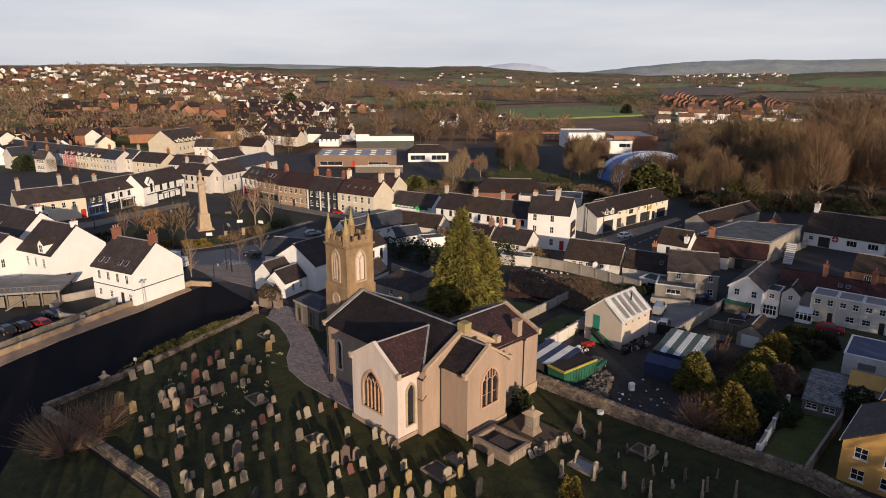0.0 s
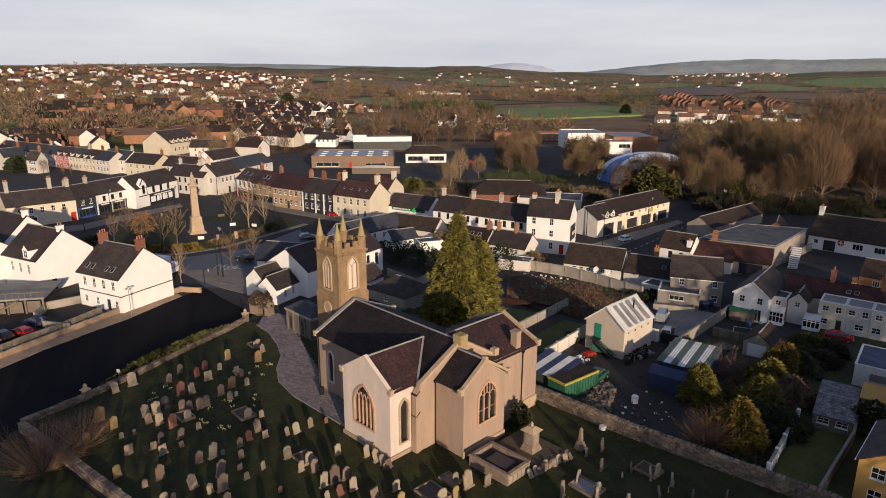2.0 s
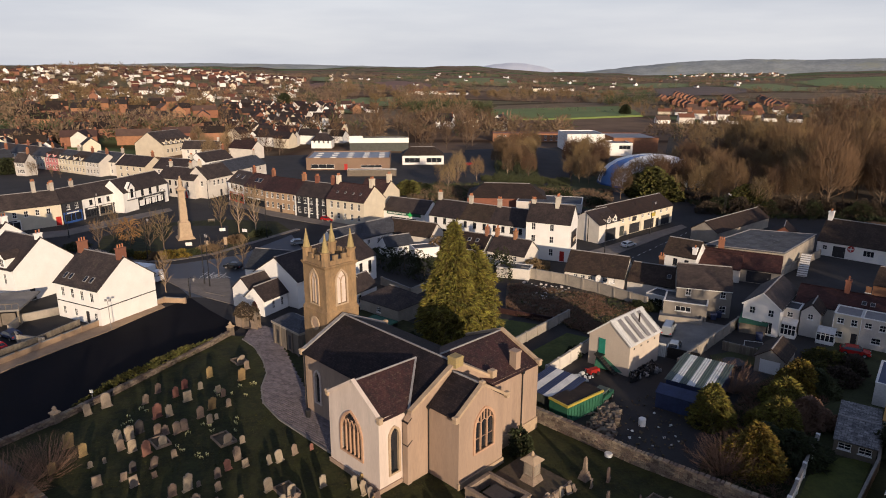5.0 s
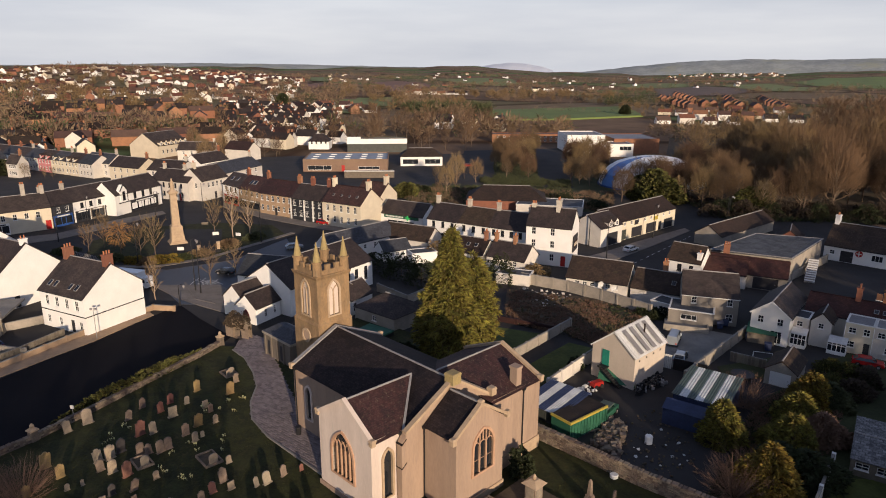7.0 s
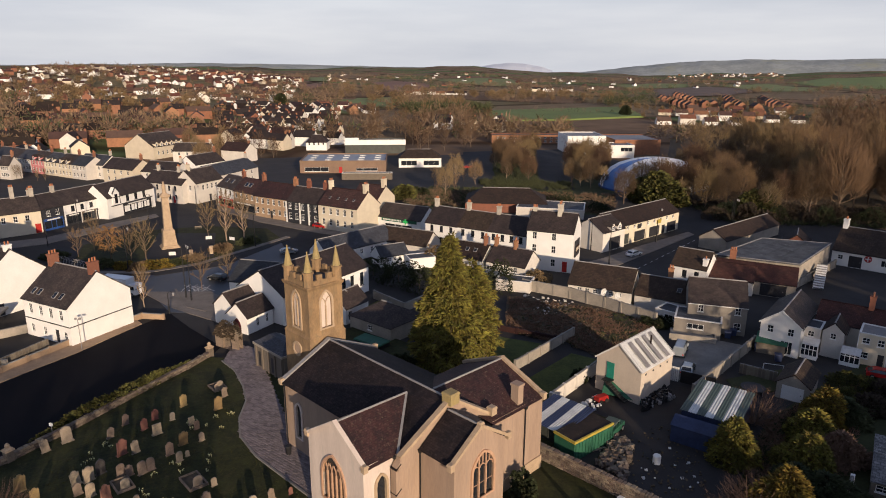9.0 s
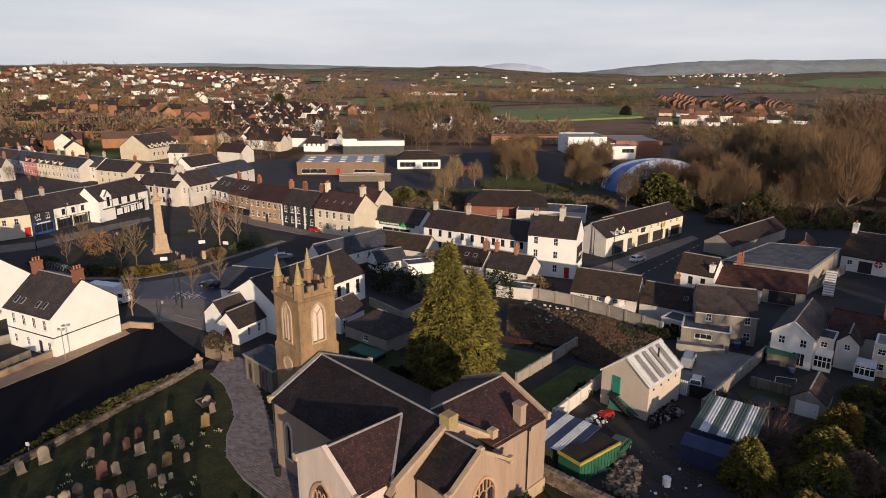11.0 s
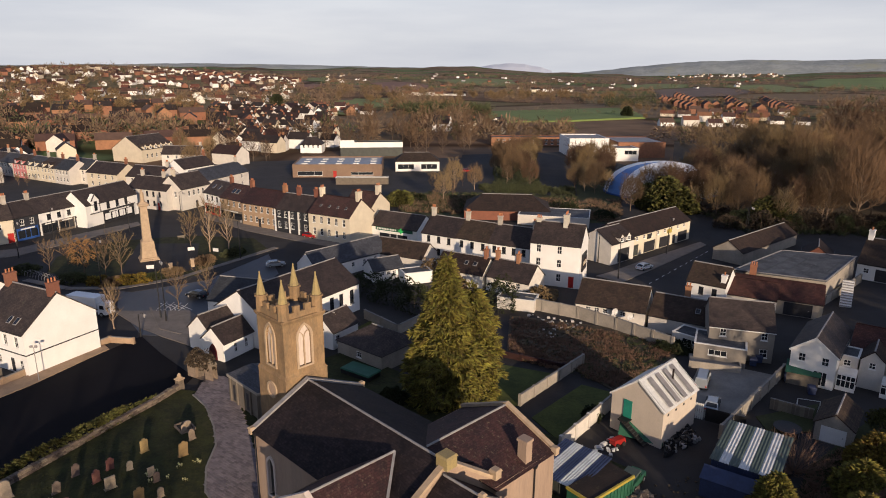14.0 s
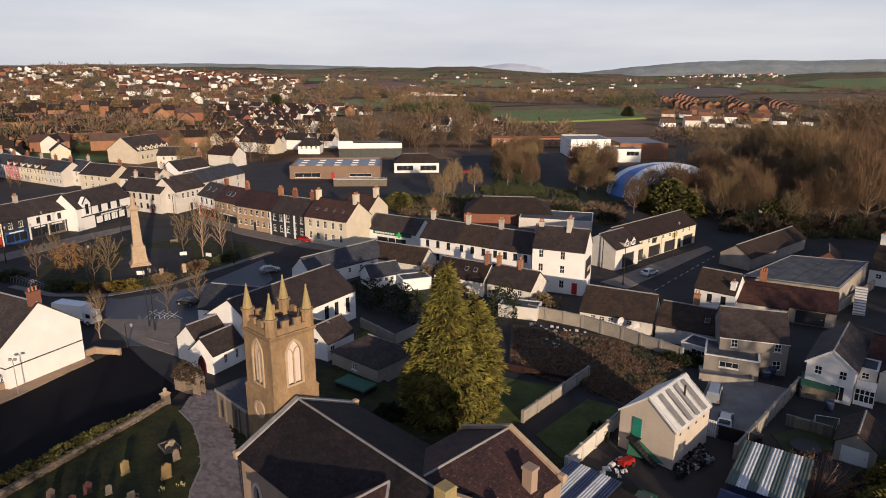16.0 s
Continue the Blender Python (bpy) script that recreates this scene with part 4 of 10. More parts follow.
def tower():
    x0, x1, y0, y1 = -17.9, -12.9, -2.4, 2.5
    top = 17.5
    cx, cy = (x0 + x1) / 2, (y0 + y1) / 2
    hw, hd = (x1 - x0) / 2, (y1 - y0) / 2
    tw = part("tower", Geo().box(x0 - 0.16, x1 + 0.16, y0 - 0.16, y1 + 0.16, -0.6, 11.2).tbox(x0 - 0.22, x1 + 0.22, y0 - 0.22, y1 + 0.22, 11.2, 11.55, 0.22), M["sandstone"], church, "square tan roughcast tower")
    bm = bmesh.new()
    belfry = moved(arch_loop(1.55, 4.5), 0, 12.2)
    for nx, ny, half, c in ((0, -1, hw, (cx, y0)), (0, 1, hw, (cx, y1)), (-1, 0, hd, (x0, cy)), (1, 0, hd, (x1, cy))):
        panel(bm, (c[0], c[1], 0), (-ny, nx, 0), (-nx, -ny, 0), [(-half, 11.5), (half, 11.5), (half, top), (-half, top)], [belfry], 0.35)
    bmesh.ops.remove_doubles(bm, verts=bm.verts, dist=0.002)
    part("belfry", bm_mesh("belfry", bm, M["sandstone"]), None, tw)
    for nx, ny, rot, c in ((0, -1, 0, (cx, y0)), (1, 0, 90, (x1, cy)), (-1, 0, -90, (x0, cy)), (0, 1, 180, (cx, y1))):
        w = arch_window(tw, pose(c[0], c[1], 12.2, 0, 0, rot), 1.55, 4.5, 1, "dressed", "church_white")
    part("cornice", Geo().tbox(x0 - 0.05, x1 + 0.05, y0 - 0.05, y1 + 0.05, top - 0.35, top, -0.18).box(x0 - 0.2, x1 + 0.2, y0 - 0.2, y1 + 0.2, top, top + 0.14), M["sandstone"], tw)
    part("roof_deck", Geo().box(x0 + 0.3, x1 - 0.3, y0 + 0.3, y1 - 0.3, top + 0.1, top + 0.3), M["felt"], tw)
    par = Geo()
    t = 0.32
    for (a0, a1, b0, b1) in ((x0, x1, y0, y0 + t), (x0, x1, y1 - t, y1), (x0, x0 + t, y0 + t, y1 - t), (x1 - t, x1, y0 + t, y1 - t)):
        par.box(a0, a1, b0, b1, top + 0.14, top + 0.75)
    part("parapet", par, M["sandstone"], tw)
    for k in range(2):
        for s in (-1, 1):
            o = (k - 0.5) * 1.35
            part("merlon", Geo().box(cx + o - 0.36, cx + o + 0.36, (y0 if s < 0 else y1 - t), (y0 + t if s < 0 else y1), top + 0.75, top + 1.3).tbox(cx + o - 0.4, cx + o + 0.4, (y0 - 0.04 if s < 0 else y1 - t - 0.04), (y0 + t + 0.04 if s < 0 else y1 + 0.04), top + 1.3, top + 1.42, 0.05), M["sandstone"], tw)
            part("merlon", Geo().box((x0 if s < 0 else x1 - t), (x0 + t if s < 0 else x1), cy + o - 0.36, cy + o + 0.36, top + 0.75, top + 1.3).tbox((x0 - 0.04 if s < 0 else x1 - t - 0.04), (x0 + t + 0.04 if s < 0 else x1 + 0.04), cy + o - 0.4, cy + o + 0.4, top + 1.3, top + 1.42, 0.05), M["sandstone"], tw)
    for sx in (-1, 1):
        for sy in (-1, 1):
            px, py = cx + sx * (hw - 0.42), cy + sy * (hd - 0.42)
            p = part("pinnacle", Geo().tube((px, py, top + 0.14), (px, py, top + 1.75), 0.62, 0.58, 8).tube((px, py, top + 1.75), (px, py, top + 1.95), 0.72, 0.72, 8), M["sandstone"], tw)
            part("spirelet", Geo().tube((px, py, top + 1.95), (px, py, top + 4.25), 0.52, 0.06, 8).tube((px, py, top + 4.2), (px, py, top + 4.42), 0.10, 0.07, 6), M["lichen_stone"], p)
    for nx, ny, rot, c in ((0, -1, 0, (cx, y0 - 0.16)), (-1, 0, -90, (x0 - 0.16, cy))):
        ring = Geo()
        k = 20
        vs = []
        for r, yy in ((0.95, 0.0), (0.95, -0.14), (0.68, -0.14), (0.68, 0.0)):
            vs += [(r * math.cos(2 * math.pi * i / k), yy, r * math.sin(2 * math.pi * i / k)) for i in range(k)]
        ring.add(vs, [(q * k + i, q * k + (i + 1) % k, (q + 1) * k + (i + 1) % k, (q + 1) * k + i) for q in range(3) for i in range(k)])
        rr = part("clock_surround", ring, M["dressed"], tw, "", pose(c[0], c[1], 9.4, 0, 0, rot))
        part("clock_face", Geo().tube((0, -0.05, 0), (0, 0.0, 0), 0.69, 0.69, 20), M["church_wall"], rr)


tower()


# ---- churchyard ----
def rubble_wall(name, label, pts, height, thick, z=0.0, top_mat="mortar", stone=0.34, seed=1, cap=True):
    """A stone wall along the points: a core, a coping, and rows of uneven stones standing proud of it."""
    rnd = random.Random(seed)
    e = thing(name, pose(0, 0, z), label, "wall", kind="structure")
    for (xa, ya), (xb, yb) in zip(pts, pts[1:]):
        a, b = Vector((xa, ya, 0)), Vector((xb, yb, 0))
        d = (b - a)
        ln = d.length
        an = math.degrees(math.atan2(d.y, d.x))
        part("wall_core", Geo().box(0, ln, -thick / 2 + 0.06, thick / 2 - 0.06, -0.3, height), M["mortar"], e, "", pose(xa, ya, 0, 0, 0, an))
        g = Geo()
        for side in (-1, 1):
            zz = 0.0
            while zz < height - 0.05:
                hh = min(stone * rnd.uniform(0.6, 1.1), height - zz)
                x = -rnd.random() * 0.2
                while x < ln:
                    w = stone * rnd.uniform(0.8, 2.0)
                    x1 = min(x + w, ln)
                    if x1 - max(x, 0) > 0.06:
                        o = side * (thick / 2 - 0.06)
                        p = o + side * rnd.uniform(0.03, 0.09)
                        y0, y1 = sorted((o - side * 0.05, p))
                        x0 = max(x, 0) + 0.02
                        j = 0.03
                        g.add([(x0, o, zz + 0.02), (x1 - 0.02, o, zz + 0.02), (x1 - 0.02, o, zz + hh - 0.02), (x0, o, zz + hh - 0.02),
                               (x0 + j, p, zz + 0.02 + j), (x1 - 0.02 - j, p, zz + 0.02 + j * rnd.random()), (x1 - 0.02 - j, p, zz + hh - 0.02 - j), (x0 + j * rnd.random(), p, zz + hh - 0.02 - j)],
                              [(4, 5, 6, 7), (0, 1, 5, 4), (1, 2, 6, 5), (2, 3, 7, 6), (3, 0, 4, 7)])
                    x = x1
                zz += hh
        s = part("stones", g, M["rubble"], e, "", pose(xa, ya, 0, 0, 0, an))
        s["kind"] = "stuff"
        if cap:
            g = Geo()
            x = 0.0
            while x < ln:
                w = rnd.uniform(0.35, 0.8)
                x1 = min(x + w, ln)
                t = thick / 2 + rnd.uniform(0.0, 0.07)
                g.tbox(x + 0.01, x1 - 0.01, -t, t, height, height + rnd.uniform(0.10, 0.2), 0.05)
                x = x1
            s = part("coping_stones", g, M["rubble"], e, "", pose(xa, ya, 0, 0, 0, an))
            s["kind"] = "stuff"
    return e


rubble_wall("churchyard_wall", "rubble stone churchyard wall beside the tarmac lane", [(-50.6, 75.1), (-46.1, 81.7), (-42.7, 88.4), (-39.2, 96.1), (-35.0, 104.7), (-33.2, 109.5)], 1.25, 0.55, seed=2)
rubble_wall("churchyard_wall", "broad rubble stone churchyard wall with a rough top", [(-50.4, 74.8), (-40.7, 67.7), (-28.5, 58.4), (-20.5, 45.0)], 1.2, 0.75, seed=3)
rubble_wall("churchyard_wall", "tall brown rubble stone wall behind the graves", [(12.8, 82.6), (22.4, 73.3), (32.9, 64.7), (39.0, 59.6), (48.0, 45.0)], 1.75, 0.6, 0.5, seed=4)



def pier(name, label, x, y, z, w, h, mat="rubble", capm="dressed"):
    e = thing(name, pose(x, y, z, 0, 0, 62), label, "gate pier")
    part("shaft", Geo().box(-w / 2, w / 2, -w / 2, w / 2, -0.1, h), M[mat], e)
    part("cap", Geo().box(-w / 2 - 0.1, w / 2 + 0.1, -w / 2 - 0.1, w / 2 + 0.1, h, h + 0.16).tbox(-w / 2, w / 2, -w / 2, w / 2, h + 0.16, h + 0.45, w * 0.32), M[capm], e)
    return e


for q in ((-46.1, 81.7), (-33.2, 109.5), (-32.0, 113.8)):
    p = pier("wall_pier", "square stone pier with a weathered cap", q[0], q[1], 0, 0.8, 1.9)
    part("finial", Geo().tube((0, 0, 2.3), (0, 0, 2.55), 0.2, 0.28, 8).tube((0, 0, 2.55), (0, 0, 2.8), 0.28, 0.1, 8), M["dressed"], p)

path_left = [(-30.7, 107.4), (-27.9, 104.3), (-25.3, 99.4), (-23.7, 95.3), (-23.3, 90.8), (-22.0, 86.7), (-18.9, 82.4), (-15.1, 78.7), (-11.0, 74.7)]
path_right = [(-9.8, 79.0), (-16.0, 86.5), (-17.5, 91.0), (-27.0, 112.2), (-30.4, 113.6)]
walkway = sheet("church_path", path_left + path_right, 0.62, "mortar", "worn pinkish brick paved path curving beside the church", "path", 0.1, True)
kerb = Geo()
for (xa, ya), (xb, yb) in zip(path_left, path_left[1:]):
    d = Vector((xb - xa, yb - ya, 0)).normalized()
    n = Vector((-d.y, d.x, 0)) * 0.1
    a, b = Vector((xa, ya, 0.76)), Vector((xb, yb, 0.76))
    kerb.slab([a - n, b - n, b + n, a + n], 0.2)
thing_mesh("path_kerb", kerb, M["concrete"], pose(0, 0, 0), "grey stone kerb along the church path", "kerb", kind="structure")


def stone_profile(kind, w, h):
    a = w / 2
    if kind == 0:      # round top
        return [(-a, 0), (a, 0), (a, h - a * 0.8)] + [(a * math.cos(t), h - a * 0.8 + a * 0.8 * math.sin(t)) for t in (0.5, 1.05, 1.57, 2.09, 2.64)] + [(-a, h - a * 0.8)]
    if kind == 1:      # shouldered
        return [(-a, 0), (a, 0), (a, h * 0.82), (a * 0.62, h * 0.82), (a * 0.5, h * 0.94), (0, h), (-a * 0.5, h * 0.94), (-a * 0.62, h * 0.82), (-a, h * 0.82)]
    if kind == 2:      # pointed
        return [(-a, 0), (a, 0), (a, h * 0.75), (a * 0.6, h * 0.9), (0, h), (-a * 0.6, h * 0.9), (-a, h * 0.75)]
    if kind == 3:      # three lobes
        return [(-a, 0), (a, 0), (a, h * 0.8), (a * 0.85, h * 0.9), (a * 0.55, h * 0.86), (a * 0.35, h * 0.97), (0, h), (-a * 0.35, h * 0.97), (-a * 0.55, h * 0.86), (-a * 0.85, h * 0.9), (-a, h * 0.8)]
    return [(-a, 0), (a, 0), (a * 0.96, h), (-a * 0.96, h)]


def stone_mesh(kind, w, h, mat):
    g = Geo()
    lp = stone_profile(kind, w, h)
    k, t, c = len(lp), 0.09, 0.03
    vs = []
    for y, s in ((-t, 0.93), (-t + c, 1.0), (t - c, 1.0), (t, 0.93)):
        vs += [(x * s, y, (z if z < 0.01 else h / 2 + (z - h / 2) * (0.97 if s < 1 else 1)) - (0.25 if z < 0.01 else 0)) for x, z in lp]
    fs = [tuple(range(k)), tuple(range(4 * k - 1, 3 * k - 1, -1))]
    for q in range(3):
        fs += [(q * k + (i + 1) % k, q * k + i, (q + 1) * k + i, (q + 1) * k + (i + 1) % k) for i in range(k)]
    g.add(vs, fs)
    g.box(-w / 2 - 0.05, w / 2 + 0.05, -0.16, 0.16, -0.2, 0.07)
    return g.mesh("gravestone", M[mat])


STONES = [stone_mesh(k, w, h, m) for k, w, h, m in ((0, 0.75, 1.25, "grave"), (1, 0.85, 1.45, "grave"), (2, 0.7, 1.2, "grave"), (3, 0.9, 1.35, "grave"), (4, 0.8, 1.0, "grave"),
                                                      (0, 0.6, 0.85, "grave"), (1, 0.95, 1.75, "grave"), (0, 0.7, 1.15, "grave_pale"), (3, 0.8, 1.5, "grave_pale"), (2, 0.75, 1.3, "grave_dark"),
                                                      (3, 0.85, 1.5, "grave_gold"), (0, 0.8, 1.4, "grave_gold"), (1, 0.85, 1.5, "grave_red"))]
STONE_LABELS = ["round-topped weathered brown gravestone leaning in the grass", "shouldered weathered brown gravestone in the grass", "pointed lichen-spotted gravestone in the grass", "weathered gravestone with a lobed top in the grass",
                "low square weathered gravestone in the grass", "small round-topped weathered gravestone in the grass", "tall shouldered weathered gravestone in the grass", "pale round-topped gravestone in the grass", "pale lobed gravestone in the grass", "dark pointed granite gravestone in the grass",
                "ochre gravestone with a lobed top in the grass", "round-topped golden gravestone in the grass", "shouldered red sandstone gravestone in the grass"]
STONE_HEIGHTS = (1.25, 1.45, 1.2, 1.35, 1.0, 0.85, 1.75, 1.15, 1.5, 1.3, 1.5, 1.4, 1.5)


def gravestone(x, y, kind, facing=52.0, lean=0.0, tip=0.0, scale=1.0):
    m = pose(x, y, 0.6, lean, tip, facing) @ Matrix.Diagonal((scale, scale, scale, 1))
    return thing_mesh("gravestone", STONES[kind], None, m, STONE_LABELS[kind], "gravestone", "gravestones in the churchyard")


def inside(x, y, loop):
    hit = False
    for (xa, ya), (xb, yb) in zip(loop, loop[1:] + loop[:1]):
        if (ya > y) != (yb > y) and x < (xb - xa) * (y - ya) / (yb - ya) + xa:
            hit = not hit
    return hit


# where the stones stand: place and height, by part of the churchyard; letters: n brown, p pale, g gold, r red, d dark
ROWS_LANE = [(-43.1, 83.5, 1.9), (-41.8, 85.6, 2.1), (-41.6, 76.2, 2.1), (-39.0, 74.5, 1.7), (-40.5, 71.1, 1.7), (-35.3, 75.7, 1.6), (-36.4, 77.4, 1.8), (-35.4, 78.0, 1.8), (-34.8, 79.3, 2.0), (-33.9, 75.4, 1.8), (-32.0, 74.8, 2.1), (-32.5, 79.0, 1.7), (-31.5, 79.0, 1.5), (-30.3, 79.3, 1.8), (-29.7, 80.0, 1.6), (-37.2, 86.4, 1.6), (-36.8, 89.4, 1.6), (-34.0, 88.3, 1.6), (-33.7, 90.6, 1.7)]
KIND_LANE = "ppggg" "nnndn" "rnnnn" "nnrr"
ROWS_PATH = [(-32.0, 87.2, 1.6), (-31.5, 90.5, 1.2), (-34.2, 82.9, 2.2), (-32.8, 83.3, 1.9), (-31.4, 94.0, 1.9), (-28.1, 85.0, 2.1), (-28.8, 82.9, 1.7), (-27.2, 81.6, 1.4), (-26.7, 82.6, 0.9), (-26.2, 85.8, 1.3), (-26.7, 93.2, 2.1), (-26.9, 96.6, 1.6), (-27.7, 88.4, 1.3), (-28.7, 89.5, 1.1), (-28.3, 98.0, 1.2), (-30.2, 72.3, 1.6), (-28.7, 74.3, 1.2), (-29.3, 70.5, 0.8)]
KIND_PATH = "nprpg" "gnppn" "gnnnn" "nnn"
ROWS_MIDDLE = [(-34.7, 69.0, 1.4), (-37.1, 72.3, 0.8), (-35.9, 73.1, 0.8), (-32.4, 70.0, 1.0), (-30.8, 69.0, 1.3), (-32.1, 71.5, 1.4), (-30.3, 63.0, 1.0), (-33.9, 64.7, 1.7), (-29.2, 64.3, 2.0), (-27.1, 60.2, 1.6), (-26.5, 60.8, 0.9), (-25.1, 62.8, 2.0), (-26.2, 67.3, 1.9), (-25.0, 68.3, 2.2), (-23.1, 65.0, 2.2), (-22.0, 62.4, 2.4), (-23.1, 62.0, 1.4), (-20.8, 60.2, 1.6), (-21.7, 59.2, 1.4), (-22.9, 58.3, 1.4), (-21.8, 68.3, 1.2), (-22.6, 70.5, 1.3), (-21.9, 71.9, 1.4), (-20.1, 64.4, 0.9), (-21.3, 66.1, 0.8), (-24.1, 69.0, 0.7)]
KIND_MIDDLE = "nnpnn" "dngnp" "nnnpn" "nnnpn" "nnrnn" "n"
ROWS_CHURCH = [(-21.4, 73.8, 1.9), (-21.9, 77.2, 1.2), (-20.2, 72.5, 1.1), (-17.7, 73.0, 1.3), (-16.7, 73.5, 1.6), (-16.6, 68.3, 1.8), (-18.8, 66.2, 1.2), (-15.3, 74.9, 1.5), (-13.6, 75.8, 0.9), (-14.6, 65.8, 1.6), (-13.1, 65.8, 1.6), (-11.1, 68.9, 1.6), (-11.7, 63.1, 2.1), (-10.6, 63.8, 2.5), (-9.6, 64.4, 1.7), (-8.5, 62.5, 1.8), (-9.7, 61.7, 1.6), (-10.9, 60.9, 1.2), (-6.1, 61.0, 1.4), (-4.1, 62.5, 1.5), (-3.5, 59.9, 1.8), (-1.4, 58.2, 1.7), (-7.8, 68.6, 1.6), (-7.0, 69.6, 1.3), (-5.6, 66.3, 0.9), (2.1, 61.1, 1.8), (3.4, 63.0, 2.4), (5.4, 63.4, 1.5), (-11.3, 58.0, 1.7), (-16.0, 62.1, 0.9), (-22.0, 72.1, 1.3)]
KIND_CHURCH = "npnpp" "ppnrp" "nppnn" "prpnn" "gppgg" "gnnpr" "n"
ROWS_NEAR = [(-7.0, 57.6, 1.6), (-4.6, 57.4, 1.7), (-3.0, 57.2, 1.7), (-6.2, 58.4, 1.5), (-14.2, 58.2, 1.4), (-16.8, 58.6, 1.5), (-18.6, 57.2, 1.6), (0.6, 57.0, 1.8), (-9.4, 55.6, 1.6), (-12.6, 55.2, 1.5), (1.2, 57.6, 1.6), (3.8, 58.2, 2.2), (-26.0, 58.6, 1.5), (-24.4, 57.0, 1.5), (4.2, 54.6, 1.6), (-1.2, 54.0, 1.6)]
KIND_NEAR = "ngpnn" "ndgnn" "gdnnn" "n"
ROWS_WALL = [(16.9, 68.9, 1.1), (19.0, 70.1, 1.6), (18.0, 66.2, 1.5), (21.2, 66.0, 1.2), (19.9, 64.8, 0.8), (22.9, 64.6, 1.6), (24.8, 63.6, 1.6), (22.9, 61.7, 1.3), (24.0, 62.3, 0.6), (25.9, 60.7, 1.6), (29.5, 61.2, 1.2), (19.1, 59.5, 1.9), (20.9, 58.9, 1.6), (21.3, 57.8, 2.0), (24.2, 59.5, 1.0), (26.7, 58.0, 2.3), (27.6, 59.1, 1.8), (30.0, 57.8, 2.3), (14.9, 63.9, 1.7), (12.9, 61.4, 2.1), (16.3, 61.0, 1.8)]
KIND_WALL = "nnnnp" "npnpn" "npnpn" "nnnpp" "p"
flower_patches = [(-38.0, 80.6), (-26.7, 79.8), (-25.3, 73.9), (-23.9, 80.7), (-25.4, 89.5), (-25.1, 91.9), (-28.0, 76.8), (-28.7, 89.5), (-36.2, 84.8)]


def plant_stones():
    rnd = random.Random(11)
    shapes = {"n": (0, 1, 2, 3, 4, 1, 3), "p": (7, 8), "g": (10, 11), "r": (12,), "d": (9,)}
    for spots, kinds, facing in ((ROWS_LANE, KIND_LANE, 50), (ROWS_PATH, KIND_PATH, 48), (ROWS_MIDDLE, KIND_MIDDLE, 50), (ROWS_CHURCH, KIND_CHURCH, 50), (ROWS_NEAR, KIND_NEAR, 52), (ROWS_WALL, KIND_WALL, 64)):
        for (x, y, h), kd in zip(spots, kinds):
            k = rnd.choice(shapes[kd])
            if kd == "n" and h < 1.1:
                k = rnd.choice((4, 5))
            elif kd == "n" and h > 1.85:
                k = 6
            gravestone(x, y, k, facing + rnd.uniform(-8, 8), rnd.gauss(-2, 4), rnd.gauss(0, 5 if facing < 60 else 9), h * rnd.uniform(0.84, 0.94) / STONE_HEIGHTS[k])


plant_stones()


def spray_geo(points, size, rnd, blades=5, droop=0.5, width=0.28):
    """Sprays of slender leaves at the points: each point is (place, outward way)."""
    vs, fs = [], []
    for p, way in points:
        p, way = Vector(p), Vector(way)
        if way.length < 1e-4:
            way = Vector((0, 0, 1))
        way.normalize()
        side = way.cross(Vector((0, 0, 1)))
        side = side.normalized() if side.length > 1e-3 else Vector((1, 0, 0))
        for b in range(blades):
            f = (b - (blades - 1) / 2) / max(1, blades - 1)
            d = (way + side * (f * 1.6 + rnd.uniform(-0.3, 0.3)) + Vector((0, 0, rnd.uniform(-droop, droop * 0.7)))).normalized()
            ln = size * rnd.uniform(0.6, 1.25)
            n = d.cross(Vector((rnd.uniform(-1, 1), rnd.uniform(-1, 1), rnd.uniform(-1, 1))))
            n = n.normalized() * (ln * width) if n.length > 1e-3 else side * (ln * width)
            fold = d.cross(n).normalized() * (ln * 0.07)
            o = len(vs)
            mid = p + d * (ln * 0.45) - fold
            vs += [p, mid + n, p + d * ln, mid - n]
            fs += [(o, o + 1, o + 2), (o, o + 2, o + 3)]
    return Geo().add(vs, fs)


def conifer(name, label, x, y, z, profile, n, size, mat, seed, lobes=0.28, squash=1.0, blades=5, width=0.28, droop=0.5):
    """An evergreen: tapered trunk and a ragged crown of many sprays; profile: (height, radius) from the ground up."""
    rnd = random.Random(seed)
    e = thing(name, pose(x, y, z), label, "tree")
    top = profile[-1][0]
    part("trunk", Geo().tube((0, 0, -0.2), (0, 0, top * 0.5), 0.05 * top ** 0.75, 0.02 * top ** 0.75, 8).tube((0, 0, top * 0.5), (0, 0, top * 0.95), 0.02 * top ** 0.75, 0.02, 6), M["bark"], e)
    pts = []
    hs = [p[0] for p in profile]
    rs = [p[1] for p in profile]
    while len(pts) < n:
        hz = rnd.uniform(hs[0], top)
        r = float(np.interp(hz, hs, rs))
        if rnd.random() > (r / max(rs)) ** 0.8 + 0.05:
            continue
        t = rnd.uniform(0, 2 * math.pi)
        bump = 1 + lobes * 2 * noise.noise((math.cos(t) * 1.4 + seed, math.sin(t) * 1.4, hz * 0.28)) + lobes * 1.1 * noise.noise((math.cos(t) * 4 + seed, math.sin(t) * 4, hz * 0.9))
        k = rnd.uniform(0.72, 1.0) ** 0.5
        rr = r * bump * k
        pts.append(((rr * math.cos(t), rr * math.sin(t) * squash, hz - 0.12 * rr), (math.cos(t), math.sin(t), rnd.uniform(-0.1, 0.5))))
    part("crown", spray_geo(pts, size, rnd, blades, droop, width), M[mat], e)
    return e


